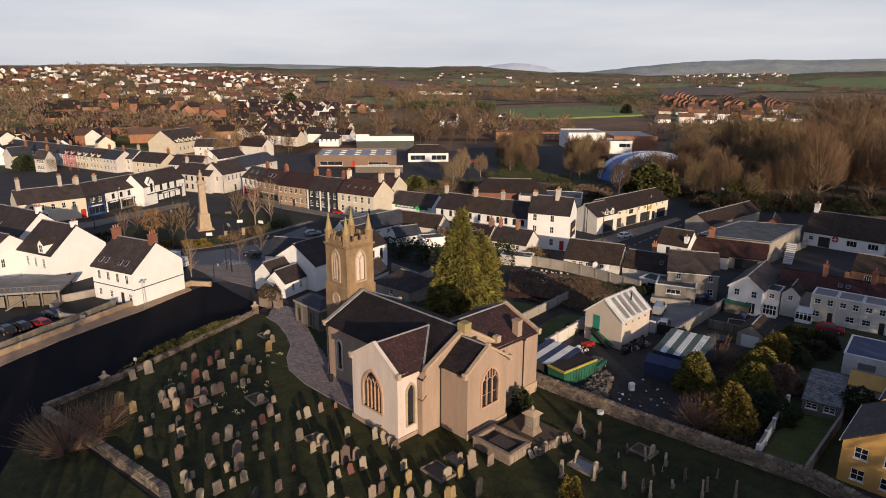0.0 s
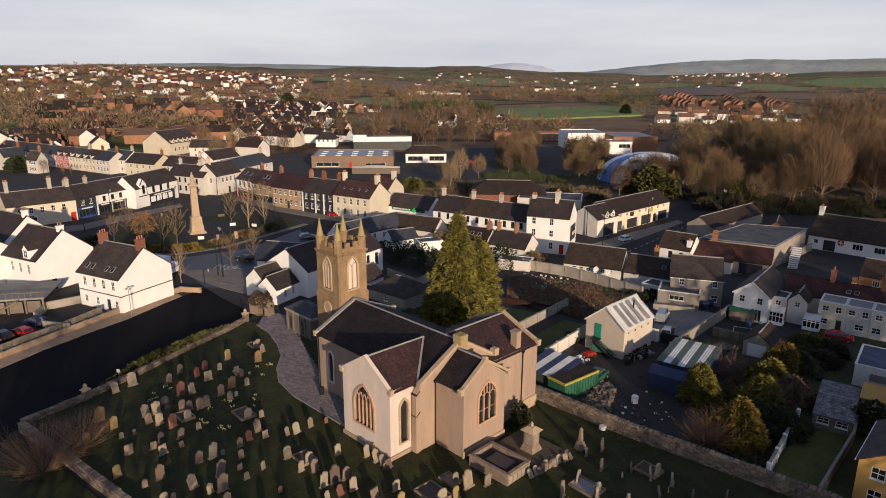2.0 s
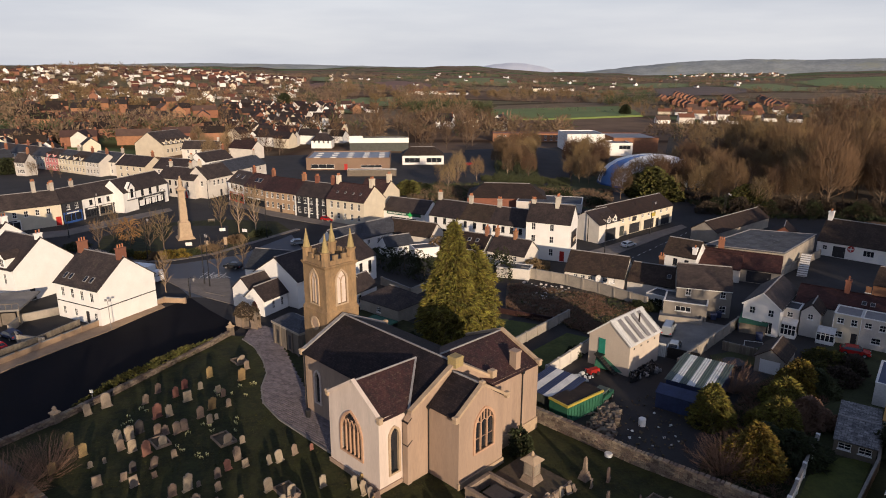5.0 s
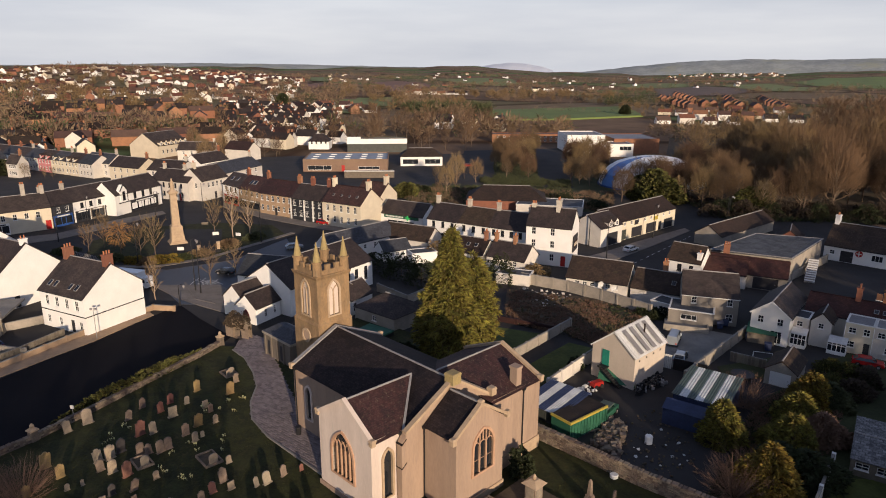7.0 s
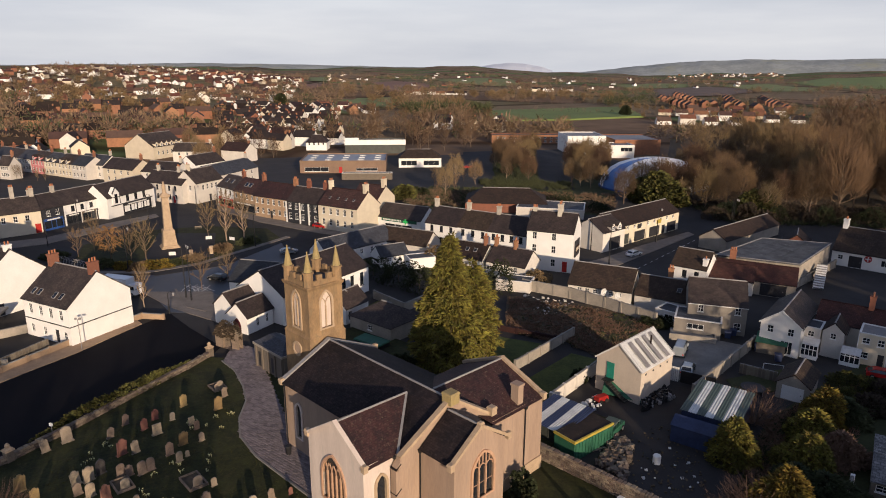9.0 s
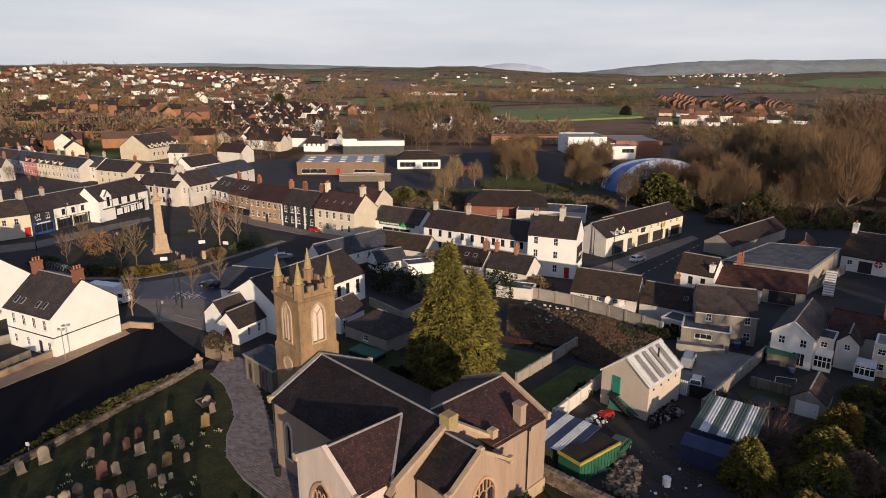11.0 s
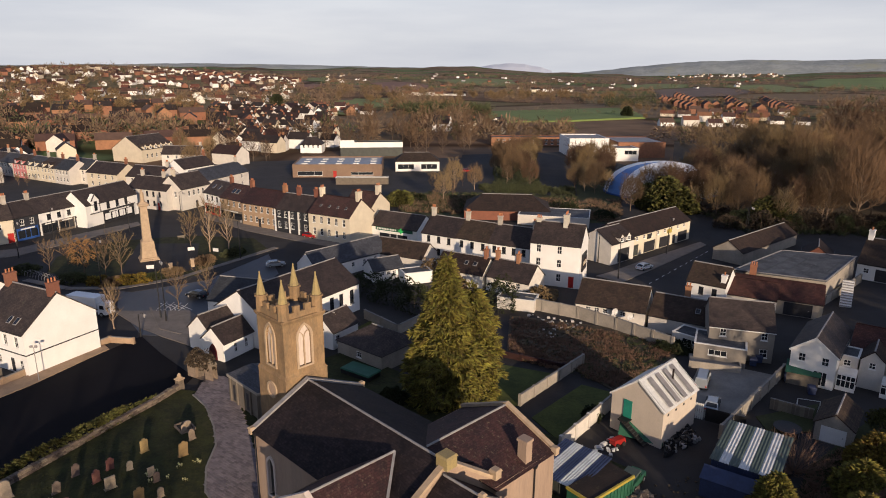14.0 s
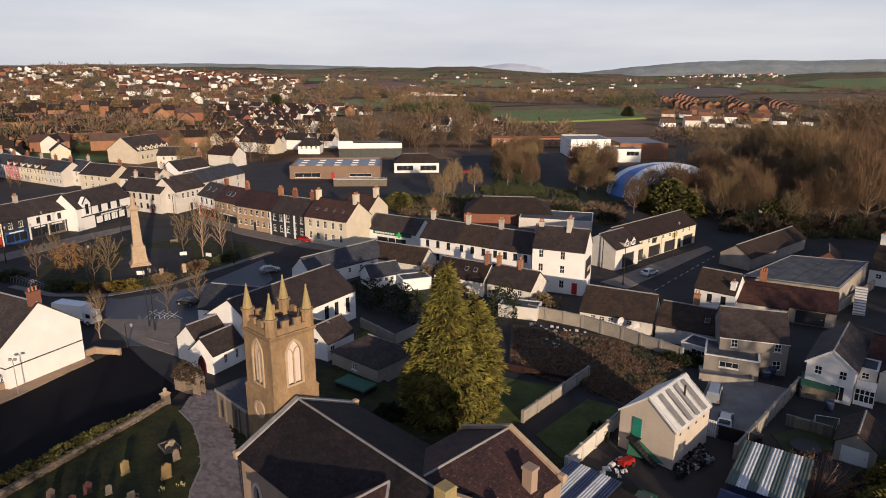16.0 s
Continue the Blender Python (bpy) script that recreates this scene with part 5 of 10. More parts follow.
def cypress(name, label, x, y, profile, boughs, size, mat, seed):
    """A tall cypress: a trunk and tiers of drooping boughs, each hung with sprays, with dark gaps between them."""
    rnd = random.Random(seed)
    e = thing(name, pose(x, y, 0), label, "tree")
    top = profile[-1][0]
    part("trunk", Geo().tube((0, 0, -0.2), (0, 0, top * 0.6), 0.42, 0.2, 8).tube((0, 0, top * 0.6), (0, 0, top * 0.97), 0.2, 0.02, 6), M["bark"], e)
    hs, rs = [p[0] for p in profile], [p[1] for p in profile]
    limbs, pts = Geo(), []
    for i in range(boughs):
        u = (i + rnd.random()) / boughs
        hz = hs[0] + (top - hs[0]) * (1 - (1 - u) ** 0.85)
        r = float(np.interp(hz, hs, rs)) * rnd.uniform(0.72, 1.15)
        t = i * 2.4 + rnd.uniform(-0.4, 0.4)
        out = Vector((math.cos(t), math.sin(t), 0))
        side = Vector((-math.sin(t), math.cos(t), 0))
        rise, sag = rnd.uniform(0.05, 0.35), rnd.uniform(0.25, 0.6)
        path = [Vector((0, 0, hz)) + out * (r * f) + Vector((0, 0, r * (rise * f - sag * f * f))) for f in (0.0, 0.35, 0.7, 1.0)]
        for a, b in zip(path, path[1:]):
            limbs.tube(a, b, 0.05, 0.03, 3, cap=False)
        n = 6 + int(r * 6.5)
        for j in range(n):
            f = 1 - 0.72 * (j / n) ** 1.2
            c = path[0] + out * (r * f) + Vector((0, 0, r * (rise * f - sag * f * f)))
            w = 0.32 * r * (1.15 - f) + 0.16
            pts.append((c + side * rnd.uniform(-w, w) * 1.6 + Vector((0, 0, rnd.uniform(-0.45, 0.12))), out + side * rnd.uniform(-0.7, 0.7) + Vector((0, 0, rnd.uniform(-0.7, 0.25)))))
    part("limbs", limbs, M["bark"], e)
    part("crown", spray_geo(pts, size, rnd, 6, 0.8, 0.13), M[mat], e)
    return e


cypress("cypress_tree", "tall golden green cypress with a ragged pointed crown behind the church", 3.2, 107.0,
        [(0.6, 4.6), (3, 5.2), (6, 5.1), (9, 4.5), (12, 3.5), (14.5, 2.5), (16.5, 1.6), (18.4, 0.8), (20.4, 0.05)], 250, 0.95, "conifer", 5)
cypress("cypress_tree", "shorter golden green cypress joined to its taller neighbour", 6.6, 108.6,
        [(0.6, 3.2), (4, 3.7), (8, 3.5), (11, 2.8), (13.6, 1.7), (15.8, 0.15)], 130, 0.95, "conifer", 6)
for k, (q, hgt, rad, mt, lab) in enumerate((((35.6, 72.4), 5.9, 2.5, "yellow_leaf", "golden round conifer beside the rubble wall"), ((41.8, 79.9), 5.0, 2.4, "conifer", "golden green conifer in the back garden"), ((49.8, 90.5), 5.0, 2.2, "yellow_leaf", "golden green conifer in the back garden"),
                                           ((34.7, 82.3), 5.6, 2.1, "conifer", "dull olive conifer beside the blue shed"), ((45.6, 85.8), 4.6, 2.3, "conifer", "olive green conifer in the back garden"), ((38.9, 76.8), 3.2, 2.4, "ivy", "dark green shrub in the back garden"), ((46.9, 82.4), 3.6, 2.2, "bramble", "bare red-brown shrub in the back garden"), ((53.0, 91.5), 3.0, 2.4, "hedge_far", "dark evergreen shrub in the back garden"), ((40.8, 74.7), 3.5, 2.8, "ivy", "dark evergreen shrub in the back garden"))):
    conifer("garden_conifer", lab, q[0], q[1], 0, [(0.1, rad * 0.8), (hgt * 0.25, rad), (hgt * 0.55, rad * 0.85), (hgt * 0.8, rad * 0.5), (hgt, 0.15)], 1500, 0.6, mt, 20 + k, 0.35, 1.0, 5, 0.17, 0.8)


def bush(name, label, x, y, z, rx, ry, h, mat, n, size, seed, ang=0):
    rnd = random.Random(seed)
    e = thing(name, pose(x, y, z, 0, 0, ang), label, "shrub")
    part("stem", Geo().tube((0, 0, -0.1), (0, 0, h * 0.6), 0.08, 0.03, 5), M["bark"], e)
    pts = []
    for _ in range(n):
        t, w = rnd.uniform(0, 2 * math.pi), rnd.uniform(0, 1)
        r = math.sqrt(1 - (w * 0.97) ** 2) * rnd.uniform(0.75, 1.0)
        b = 1 + 0.5 * noise.noise((math.cos(t) * 2 + seed, math.sin(t) * 2, w * 2))
        pts.append(((rx * r * b * math.cos(t), ry * r * b * math.sin(t), h * w * b), (math.cos(t), math.sin(t), 0.4 + w)))
    part("foliage", spray_geo(pts, size, rnd), M[mat], e)
    return e


bush("hedge", "clipped low hedge along the churchyard wall", -40.0, 96.5, 0.6, 11.0, 0.9, 1.2, "olive_leaf", 1500, 0.4, 31, 63)
# This leafy bush is added in place of a black tank.
bush("ivy_for_tank", "dark leafy stand-in for a black tank against the church wall", *(10.3, 75.0), 0.6, 1.3, 1.3, 2.6, "ivy", 420, 0.4, 33)
bush("golden_shrub", "rounded golden shrub among the graves", *(13.2, 57.8), 0.6, 1.0, 1.0, 1.9, "yellow_leaf", 420, 0.3, 34)
bush("golden_shrub", "bright orange yellow shrub at the wall's foot", *(34.1, 70.9), 0, 1.4, 0.8, 1.2, "yellow_leaf", 300, 0.35, 35)
blooms = Geo()
rnd = random.Random(8)
for qx, qy in flower_patches:
    clump = [(qx + rnd.gauss(0, 0.9), qy + rnd.gauss(0, 0.9)) for _ in range(3)]
    for k in range(15):
        x, y = clump[k % 3][0] + rnd.gauss(0, 0.16), clump[k % 3][1] + rnd.gauss(0, 0.16)
        s = rnd.uniform(0.05, 0.11)
        blooms.tube((x, y, 0.6), (x + rnd.uniform(-0.05, 0.05), y, 0.85), 0.012, 0.012, 3)
        blooms.tube((x, y, 0.85), (x, y - 0.03, 0.85 + s * 0.8), s * 0.5, s, 5)
thing_mesh("daffodils", blooms, M["flower"], pose(0, 0, 0), "clumps of pale yellow daffodils flowering in the grass", "flowers", kind="stuff")


def tomb_enclosure():
    m = CH
    e = thing("tomb_enclosure", m, "low stone walled burial enclosure with a pedestal monument", "tomb")
    x0, x1, y0, y1 = 15.2, 20.6, -6.1, -2.3
    for a0, a1, b0, b1 in ((x0, x1, y0, y0 + 0.3), (x0, x1, y1 - 0.3, y1), (x0, x0 + 0.3, y0 + 0.3, y1 - 0.3), (x1 - 0.3, x1, y0 + 0.3, y1 - 0.3)):
        w = part("enclosure_wall", Geo().box(a0, a1, b0, b1, -0.1, 1.2), M["tomb_stone"], e)
        part("coping", Geo().tbox(a0 - 0.08, a1 + 0.08, b0 - 0.08, b1 + 0.08, 1.2, 1.36, 0.03), M["tomb_stone"], w)
    part("tomb_chest", Geo().box(16.9, 19.4, -5.1, -3.4, 0, 1.0), M["tomb_stone"], e)
    part("tomb_slab", Geo().tbox(16.75, 19.55, -5.25, -3.25, 1.0, 1.14, 0.03), M["grave_dark"], e)
    for k in range(5):
        part("wall_panel", Geo().box(20.6, 20.66, -5.9 + 0.72 * k, -5.35 + 0.72 * k, 0.15, 1.05), M["grave_pale"], e)
    e3 = thing("burial_platform", m, "raised earth burial platform with a rough stone front", "tomb")
    part("earth", Geo().tbox(15.0, 21.6, -2.25, 3.2, -0.1, 0.62, 0.1), M["soil"], e3)
    rnd = random.Random(5)
    y = -2.2
    while y < 3.1:
        w = rnd.uniform(0.35, 0.75)
        part("facing_stone", Geo().tbox(21.45, 21.75 + rnd.uniform(0, 0.12), y, y + w - 0.05, -0.15, rnd.uniform(0.6, 0.85), 0.04), M["tomb_stone"], e3)
        y += w
    e2 = thing("pedestal_tomb", m @ pose(18.6, 0.5, 0.55), "pale stone pedestal monument with a moulded cap", "tomb")
    part("base", Geo().tbox(-0.95, 0.95, -0.95, 0.95, -0.1, 0.8, 0.3), M["tomb_stone"], e2)
    die = part("die", Geo().box(-0.62, 0.62, -0.62, 0.62, 0.8, 2.35), M["tomb_stone"], e2)
    part("panel", Geo().box(0.62, 0.66, -0.46, 0.46, 0.95, 2.2).box(-0.46, 0.46, -0.66, -0.62, 0.95, 2.2), M["grave_pale"], die)
    part("cap", Geo().tbox(-0.62, 0.62, -0.62, 0.62, 2.35, 2.5, -0.32).tbox(-0.94, 0.94, -0.94, 0.94, 2.5, 2.95, 0.62), M["dressed"], e2)
    part("urn", Geo().tube((0, 0, 2.95), (0, 0, 3.2), 0.12, 0.22, 8).tube((0, 0, 3.2), (0, 0, 3.5), 0.22, 0.06, 8), M["dressed"], e2)


tomb_enclosure()
x, y = (16.5, 70.3)
e = thing("obelisk_stone", pose(x, y, 0.6, 0, 0, 42), "slim brown obelisk gravestone on a stepped base", "gravestone", "gravestones in the churchyard")
part("base", Geo().tbox(-0.55, 0.55, -0.55, 0.55, -0.1, 0.55, 0.12).tbox(-0.38, 0.38, -0.38, 0.38, 0.55, 0.95, 0.06), M["tomb_stone"], e)
part("shaft", Geo().tbox(-0.22, 0.22, -0.22, 0.22, 0.95, 2.5, 0.09).tbox(-0.13, 0.13, -0.13, 0.13, 2.5, 2.75, 0.12), M["tomb_stone"], e)


def kerbed_grave(q, ang, L, W, fill, label):
    """A grave with a low stone kerb, a bed and a headstone."""
    e = thing("kerbed_grave", pose(q[0], q[1], 0.6, 0, 0, ang), label, "grave")
    for a0, a1, b0, b1 in ((-L / 2, L / 2, -W / 2, -W / 2 + 0.15), (-L / 2, L / 2, W / 2 - 0.15, W / 2), (-L / 2, -L / 2 + 0.15, -W / 2 + 0.15, W / 2 - 0.15), (L / 2 - 0.15, L / 2, -W / 2 + 0.15, W / 2 - 0.15)):
        part("kerb", Geo().tbox(a0, a1, b0, b1, -0.1, 0.3, 0.02), M["tomb_stone"], e)
    part("bed", Geo().box(-L / 2 + 0.16, L / 2 - 0.16, -W / 2 + 0.16, W / 2 - 0.16, -0.05, 0.14), M[fill], e)
    part("headstone", stone_mesh(0, W * 0.5, 1.2, "grave_pale"), None, e, "", pose(L / 2 - 0.3, 0, 0.2, 0, 0, 90))


for q, an, L, W, fl, lab in (((15.7, 62.9), -48, 3.2, 2.2, "lead", "kerbed grave with blue-grey chippings and a pale headstone"), ((23.1, 66.0), -48, 2.6, 2.0, "soil", "sunken kerbed grave filled with brown earth"),
                              ((-31.5, 77.2), -48, 2.6, 1.8, "soil", "mossy kerbed grave among old headstones"), ((-24.3, 77.8), -48, 3.0, 2.0, "soil", "dark kerbed family grave beside old headstones"), ((-28.7, 99.1), -48, 2.4, 1.8, "soil", "round-edged kerbed grave near the path"), ((-14.7, 68.1), -48, 2.6, 1.9, "soil", "dark kerbed family grave with a pale headstone"), ((-0.3, 61.9), -48, 3.4, 2.4, "grave_dark", "dark kerbed grave strewn with broken slabs"), ((1.5, 64.2), -48, 2.2, 1.5, "tomb_stone", "grey chest-like kerbed grave beside the chancel")):
    kerbed_grave(q, an, L, W, fl, lab)
rnd = random.Random(19)
for k in range(8):
    p = CH @ Vector((21.3 + 0.14 * k + rnd.uniform(-0.1, 0.2), -3.0 + 0.85 * k, 0))
    thing_mesh("leaning_slab", STONES[rnd.choice((0, 1, 4, 5, 7))], None, pose(p.x, p.y, 0.62, rnd.uniform(-30, -8), rnd.uniform(-8, 8), 45 + rnd.uniform(-25, 25)) @ Matrix.Diagonal((0.85, 0.85, 0.85, 1)), "old gravestone leaning against the burial platform", "gravestone", "leaning slabs")
for k in range(3):
    thing_mesh("leaning_slab", STONES[(1, 7, 4)[k]], None, pose(-6.6 + 0.75 * k, 67.7 - 0.62 * k, 0.62, -22, 4, 52), "old gravestone propped before the transept", "gravestone", "leaning slabs")
vestry = thing("vestry", CH, "small stone vestry lodge with pilasters and slate roof beside the tower", "lodge")
part("wall", Geo().box(-33.0, -25.6, 1.2, 5.4, -0.6, 3.4), M["mortar"], vestry)
part("cornice", Geo().box(-33.2, -25.4, 1.0, 5.6, 3.4, 3.75), M["blockwall"], vestry)
part("roof", Geo().tbox(-33.1, -25.5, 1.1, 5.5, 3.75, 4.9, 1.7), M["slate_blue"], vestry, "", None, True)
for k in range(5):
    part("pilaster", Geo().box(-32.8 + 1.7 * k, -32.45 + 1.7 * k, 1.02, 1.2, -0.6, 3.4), M["mortar"], vestry)
for k in range(3):
    part("pilaster", Geo().box(-25.6, -25.42, 1.4 + 1.6 * k, 1.75 + 1.6 * k, -0.6, 3.4), M["mortar"], vestry)
part("door", Geo().box(-25.6, -25.5, 2.0, 2.9, -0.3, 2.0), M["green_paint"], vestry, "green painted door")
part("niche", Geo().box(-31.9, -31.1, 1.12, 1.22, 0.4, 2.6), M["frame_dark"], vestry)
part("niche", Geo().box(-28.5, -27.7, 1.12, 1.22, 0.4, 2.6), M["frame_dark"], vestry)
arch = thing("gate_arch", pose(*(-31.3, 112.9), 0.3, 0, 0, -30), "rubble stone arched gateway overgrown with bare creeper", "gateway")
bm = bmesh.new()
panel(bm, (0, -0.4, 0), (1, 0, 0), (0, 1, 0), [(-2.6, 0), (2.6, 0), (2.6, 2.6), (1.2, 3.7), (-1.2, 3.7), (-2.6, 2.6)], [moved(arch_loop(2.0, 2.7), 0, 0.02)], 0.8)
panel(bm, (0, 0.4, 0), (1, 0, 0), (0, -1, 0), [(-2.6, 0), (2.6, 0), (2.6, 2.6), (1.2, 3.7), (-1.2, 3.7), (-2.6, 2.6)], [moved(arch_loop(2.0, 2.7), 0, 0.02)], 0.02)
part("arch_wall", bm_mesh("arch_wall", bm, M["tomb_stone"]), None, arch)
part("arch_coping", Geo().slab([(-2.7, -0.45, 2.7), (-1.2, -0.45, 3.85), (-1.2, 0.45, 3.85), (-2.7, 0.45, 2.7)], 0.15).slab([(-1.2, -0.45, 3.85), (1.2, -0.45, 3.85), (1.2, 0.45, 3.85), (-1.2, 0.45, 3.85)], 0.15).slab([(2.7, -0.45, 2.7), (1.2, -0.45, 3.85), (1.2, 0.45, 3.85), (2.7, 0.45, 2.7)], 0.15), M["rubble"], arch)
q = (-31.3, 112.9)
bush("creeper", "bare brown creeper growing over the gateway", q[0], q[1], 2.2, 2.9, 0.9, 2.2, "dark_scrub", 900, 0.3, 37, -30)
bin_ = thing("litter_bin", CH @ pose(-9.6, -8.2, 0), "black round litter bin beside the nave", "bin")
part("body", Geo().tube((0, 0, 0), (0, 0, 1.0), 0.3, 0.36, 10), M["trim_black"], bin_)
part("rim", Geo().tube((0, 0, 1.0), (0, 0, 1.1), 0.4, 0.34, 10), M["trim_black"], bin_)


# ---- buildings ----
def shopfront(e, W, s, w, h, mat, glass_h=1.7, sign="trim_white"):
    """A painted shopfront on the front face: stallriser, posts, fascia and plate glass."""
    y = -W / 2
    sf = part("shopfront", Geo().box(s - w / 2, s + w / 2, y - 0.16, y - 0.003, 0.0, 0.55).box(s - w / 2, s - w / 2 + 0.2, y - 0.16, y - 0.003, 0.55, h).box(s + w / 2 - 0.2, s + w / 2, y - 0.16, y - 0.003, 0.55, h)
              .box(s - w * 0.12, s - w * 0.12 + 0.12, y - 0.14, y - 0.003, 0.55, h - 0.6).box(s + w * 0.12, s + w * 0.12 + 0.12, y - 0.14, y - 0.003, 0.55, h - 0.6), M[mat], e)
    part("fascia", Geo().tbox(s - w / 2 + 0.2, s + w / 2 - 0.2, y - 0.24, y - 0.003, h - 0.6, h, 0.02), M[mat], sf)
    part("signboard", Geo().box(s - w * 0.33, s + w * 0.33, y - 0.27, y - 0.245, h - 0.48, h - 0.14), M[sign], sf)
    part("shop_window", Geo().box(s - w / 2 + 0.2, s + w / 2 - 0.2, y - 0.06, y - 0.01, 0.55, h - 0.6), M["glass"], sf)
    return sf


def block(name, label, cx, cy, ang, L, W, h, wall="pale", roof="felt", wins=(), doors=(), parapet=0.35, category="building", z=0.0, wins_frame="frame_white", slope=0.0):
    """A flat-roofed building with a parapet."""
    e = thing(name, pose(cx, cy, z, 0, 0, ang), label, category)
    a, b = L / 2, W / 2
    bm = bmesh.new()
    for fc, (nx, ny, rot) in FACES.items():
        half = a if fc in "fb" else b
        hl = []
        for f2, s, zc, w, hh, *_ in wins:
            if f2 == fc:
                hl.append([(s - w / 2, zc - hh / 2), (s + w / 2, zc - hh / 2), (s + w / 2, zc + hh / 2), (s - w / 2, zc + hh / 2)])
        for f2, s, w, hh, *_ in doors:
            if f2 == fc:
                hl.append([(s - w / 2, 0.05), (s + w / 2, 0.05), (s + w / 2, 0.05 + hh), (s - w / 2, 0.05 + hh)])
        panel(bm, (nx * a, ny * b, 0), (-ny, nx, 0), (-nx, -ny, 0), [(-half, -0.3), (half, -0.3), (half, h), (-half, h)], hl, 0.16)
    part("wall", bm_mesh("wall", bm, M[wall]), None, e)
    for fc, s, zc, w, hh, *st in wins:
        nx, ny, rot = FACES[fc]
        window(e, pose(nx * (a - 0.1) - ny * s, ny * (b - 0.1) + nx * s, zc, 0, 0, rot), w, hh, st[0] if st else "sash", wins_frame)
    for fc, s, w, hh, *mt in doors:
        nx, ny, rot = FACES[fc]
        door(e, pose(nx * (a - 0.1) - ny * s, ny * (b - 0.1) + nx * s, 0.05 + hh / 2, 0, 0, rot), w, hh, mt[0] if mt else "frame_dark")
    part("roof", Geo().slab([(-a + 0.1, -b + 0.1, h - slope), (a - 0.1, -b + 0.1, h - slope), (a - 0.1, b - 0.1, h), (-a + 0.1, b - 0.1, h)], 0.1), M[roof], e, "", None, True)
    t = 0.22
    for a0, a1, b0, b1 in ((-a - 0.06, a + 0.06, -b - 0.06, -b + t), (-a - 0.06, a + 0.06, b - t, b + 0.06), (-a - 0.06, -a + t, -b + t, b - t), (a - t, a + 0.06, -b + t, b - t)):
        part("parapet", Geo().box(a0, a1, b0, b1, h - 0.3 * (slope > 0) - 0.02, h + parapet), M["trim_white" if parapet < 0.2 else wall], e)
    return e


house("white_house", "white rendered two-storey house with orange brick chimneys and rooflights", -59.0, 121.7, -27.0, 11.4, 11.4, 6.6, 11.0, "white", "slate",
      row(4, 11.4, (4.9,), 0.85, 1.7, "f", "sash", 0.6) + [("f", -4.0, 1.5, 0.8, 1.4, "sash"), ("f", 4.3, 1.5, 0.8, 1.4, "sash"), ("f", -0.9, 1.5, 0.8, 1.4, "sash")],
      [("f", 2.2, 1.0, 2.2, "frame_dark")], [(-5.3, 0, 12.6, "brick_red", 1.5, 0.9, 3, 90), (5.3, 0, 12.6, "brick_red", 1.5, 0.9, 3, 90)],
      [(-3.9, 0.2, 0.75, 1.2), (-2.4, 0.2, 0.75, 1.2), (1.4, 0.2, 0.75, 1.2), (3.0, 0.2, 0.75, 1.2)])
part("string_course", Geo().box(-5.75, 5.75, -5.78, -5.705, 3.1, 3.25).box(5.705, 5.78, -5.75, 5.7, 3.1, 3.25), M["trim_black"], bpy.data.objects["white_house"])
house("white_house", "white rendered gabled house with a dormer and dark slate roof", -79.6, 132.6, -27, 11, 12.0, 6.8, 11.6, "white", "slate",
      row(3, 9, (4.6,), 0.8, 2.0, "f", "sash", 0.6), [("r", -3, 1.0, 2.2, "frame_dark")], [(5.0, 0, 12.4, "white", 1.2, 0.7, 2, 90)], dormers=[(2.6, 2.0, 1.9)])
house("white_house", "white rendered wing with a dark slate roof and a tall gable", -93.5, 132.0, -27, 12, 11.0, 6.2, 9.8, "white", "slate", [("r", -2, 4.2, 0.8, 1.8, "sash"), ("r", -3.5, 1.6, 0.8, 1.6, "sash"), ("f", 2, 4.2, 0.8, 1.8, "sash"), ("f", 4, 1.6, 0.9, 1.9, "sash")])
house("white_house", "white rendered house with rooflights and dark slate roof beside the square", -99, 150.5, -30, 17, 11.0, 6.2, 10.8, "white", "slate", row(3, 14, (4.6,), 0.9, 1.6), (), [(8.0, 0, 12.0, "white", 1.2, 0.7, 2, 90)], [(-4, 0.3, 0.8, 1.2), (-2, 0.3, 0.8, 1.2)])
e = house("shop_row", "cream rendered two-storey shop with tall chimneys", -113.8, 186.3, 43.3, 17.2, 9.0, 6.2, 9.4, "cream", "slate", row(5, 15.5, (4.4,), 1.0, 1.6, "f", "sash", 1), [("f", 7.6, 1.4, 2.5, "red_paint")], [(-7, 0, 12.3), (3.5, 0, 12.3), (9, 0, 11.5)], category="shop")
shopfront(e, 9, -4, 5, 3.1, "trim_white", sign="frame_dark")
e = house("shop_row", "dark grey painted shop with a blue and white shopfront", -107.6, 194.4, 67.5, 6.6, 9.0, 6.2, 9.3, "slate_blue", "slate", row(2, 6.4, (4.6,), 1.1, 1.5, "f", "sash", 0.5), (), [(-3.0, 0, 11)], category="shop")
shopfront(e, 9, -0.2, 5.8, 3.2, "blue_paint", sign="trim_white")
e = house("shop_row", "shop with a white upper floor and dark shopfronts", -103.5, 204.2, 67.5, 14.7, 9.0, 6.2, 9.3, "white", "slate", row(4, 14, (4.6,), 1.1, 1.5, "f", "sash", 1), (), [(-6.6, 0, 11)], category="shop", win_frame="frame_dark")
for s, w, mt, sg in ((-4.6, 4.6, "frame_dark", "trim_white"), (0.4, 4.6, "timber", "trim_white"), (4.9, 3.8, "frame_dark", "trim_white")):
    shopfront(e, 9, s, w, 3.2, mt, sign=sg)
e = house("corner_house", "white public house with dark windows and a pointed dormer", -95.7, 215.3, 73.7, 19.9, 8.4, 6.3, 9.9, "white", "slate", row(4, 17, (4.9,), 1.25, 1.9, "f", "sash", 1.5), (), (), win_frame="frame_dark", category="pub")
sf = shopfront(e, 8.4, 2, 12, 3.4, "frame_dark", sign="trim_white")
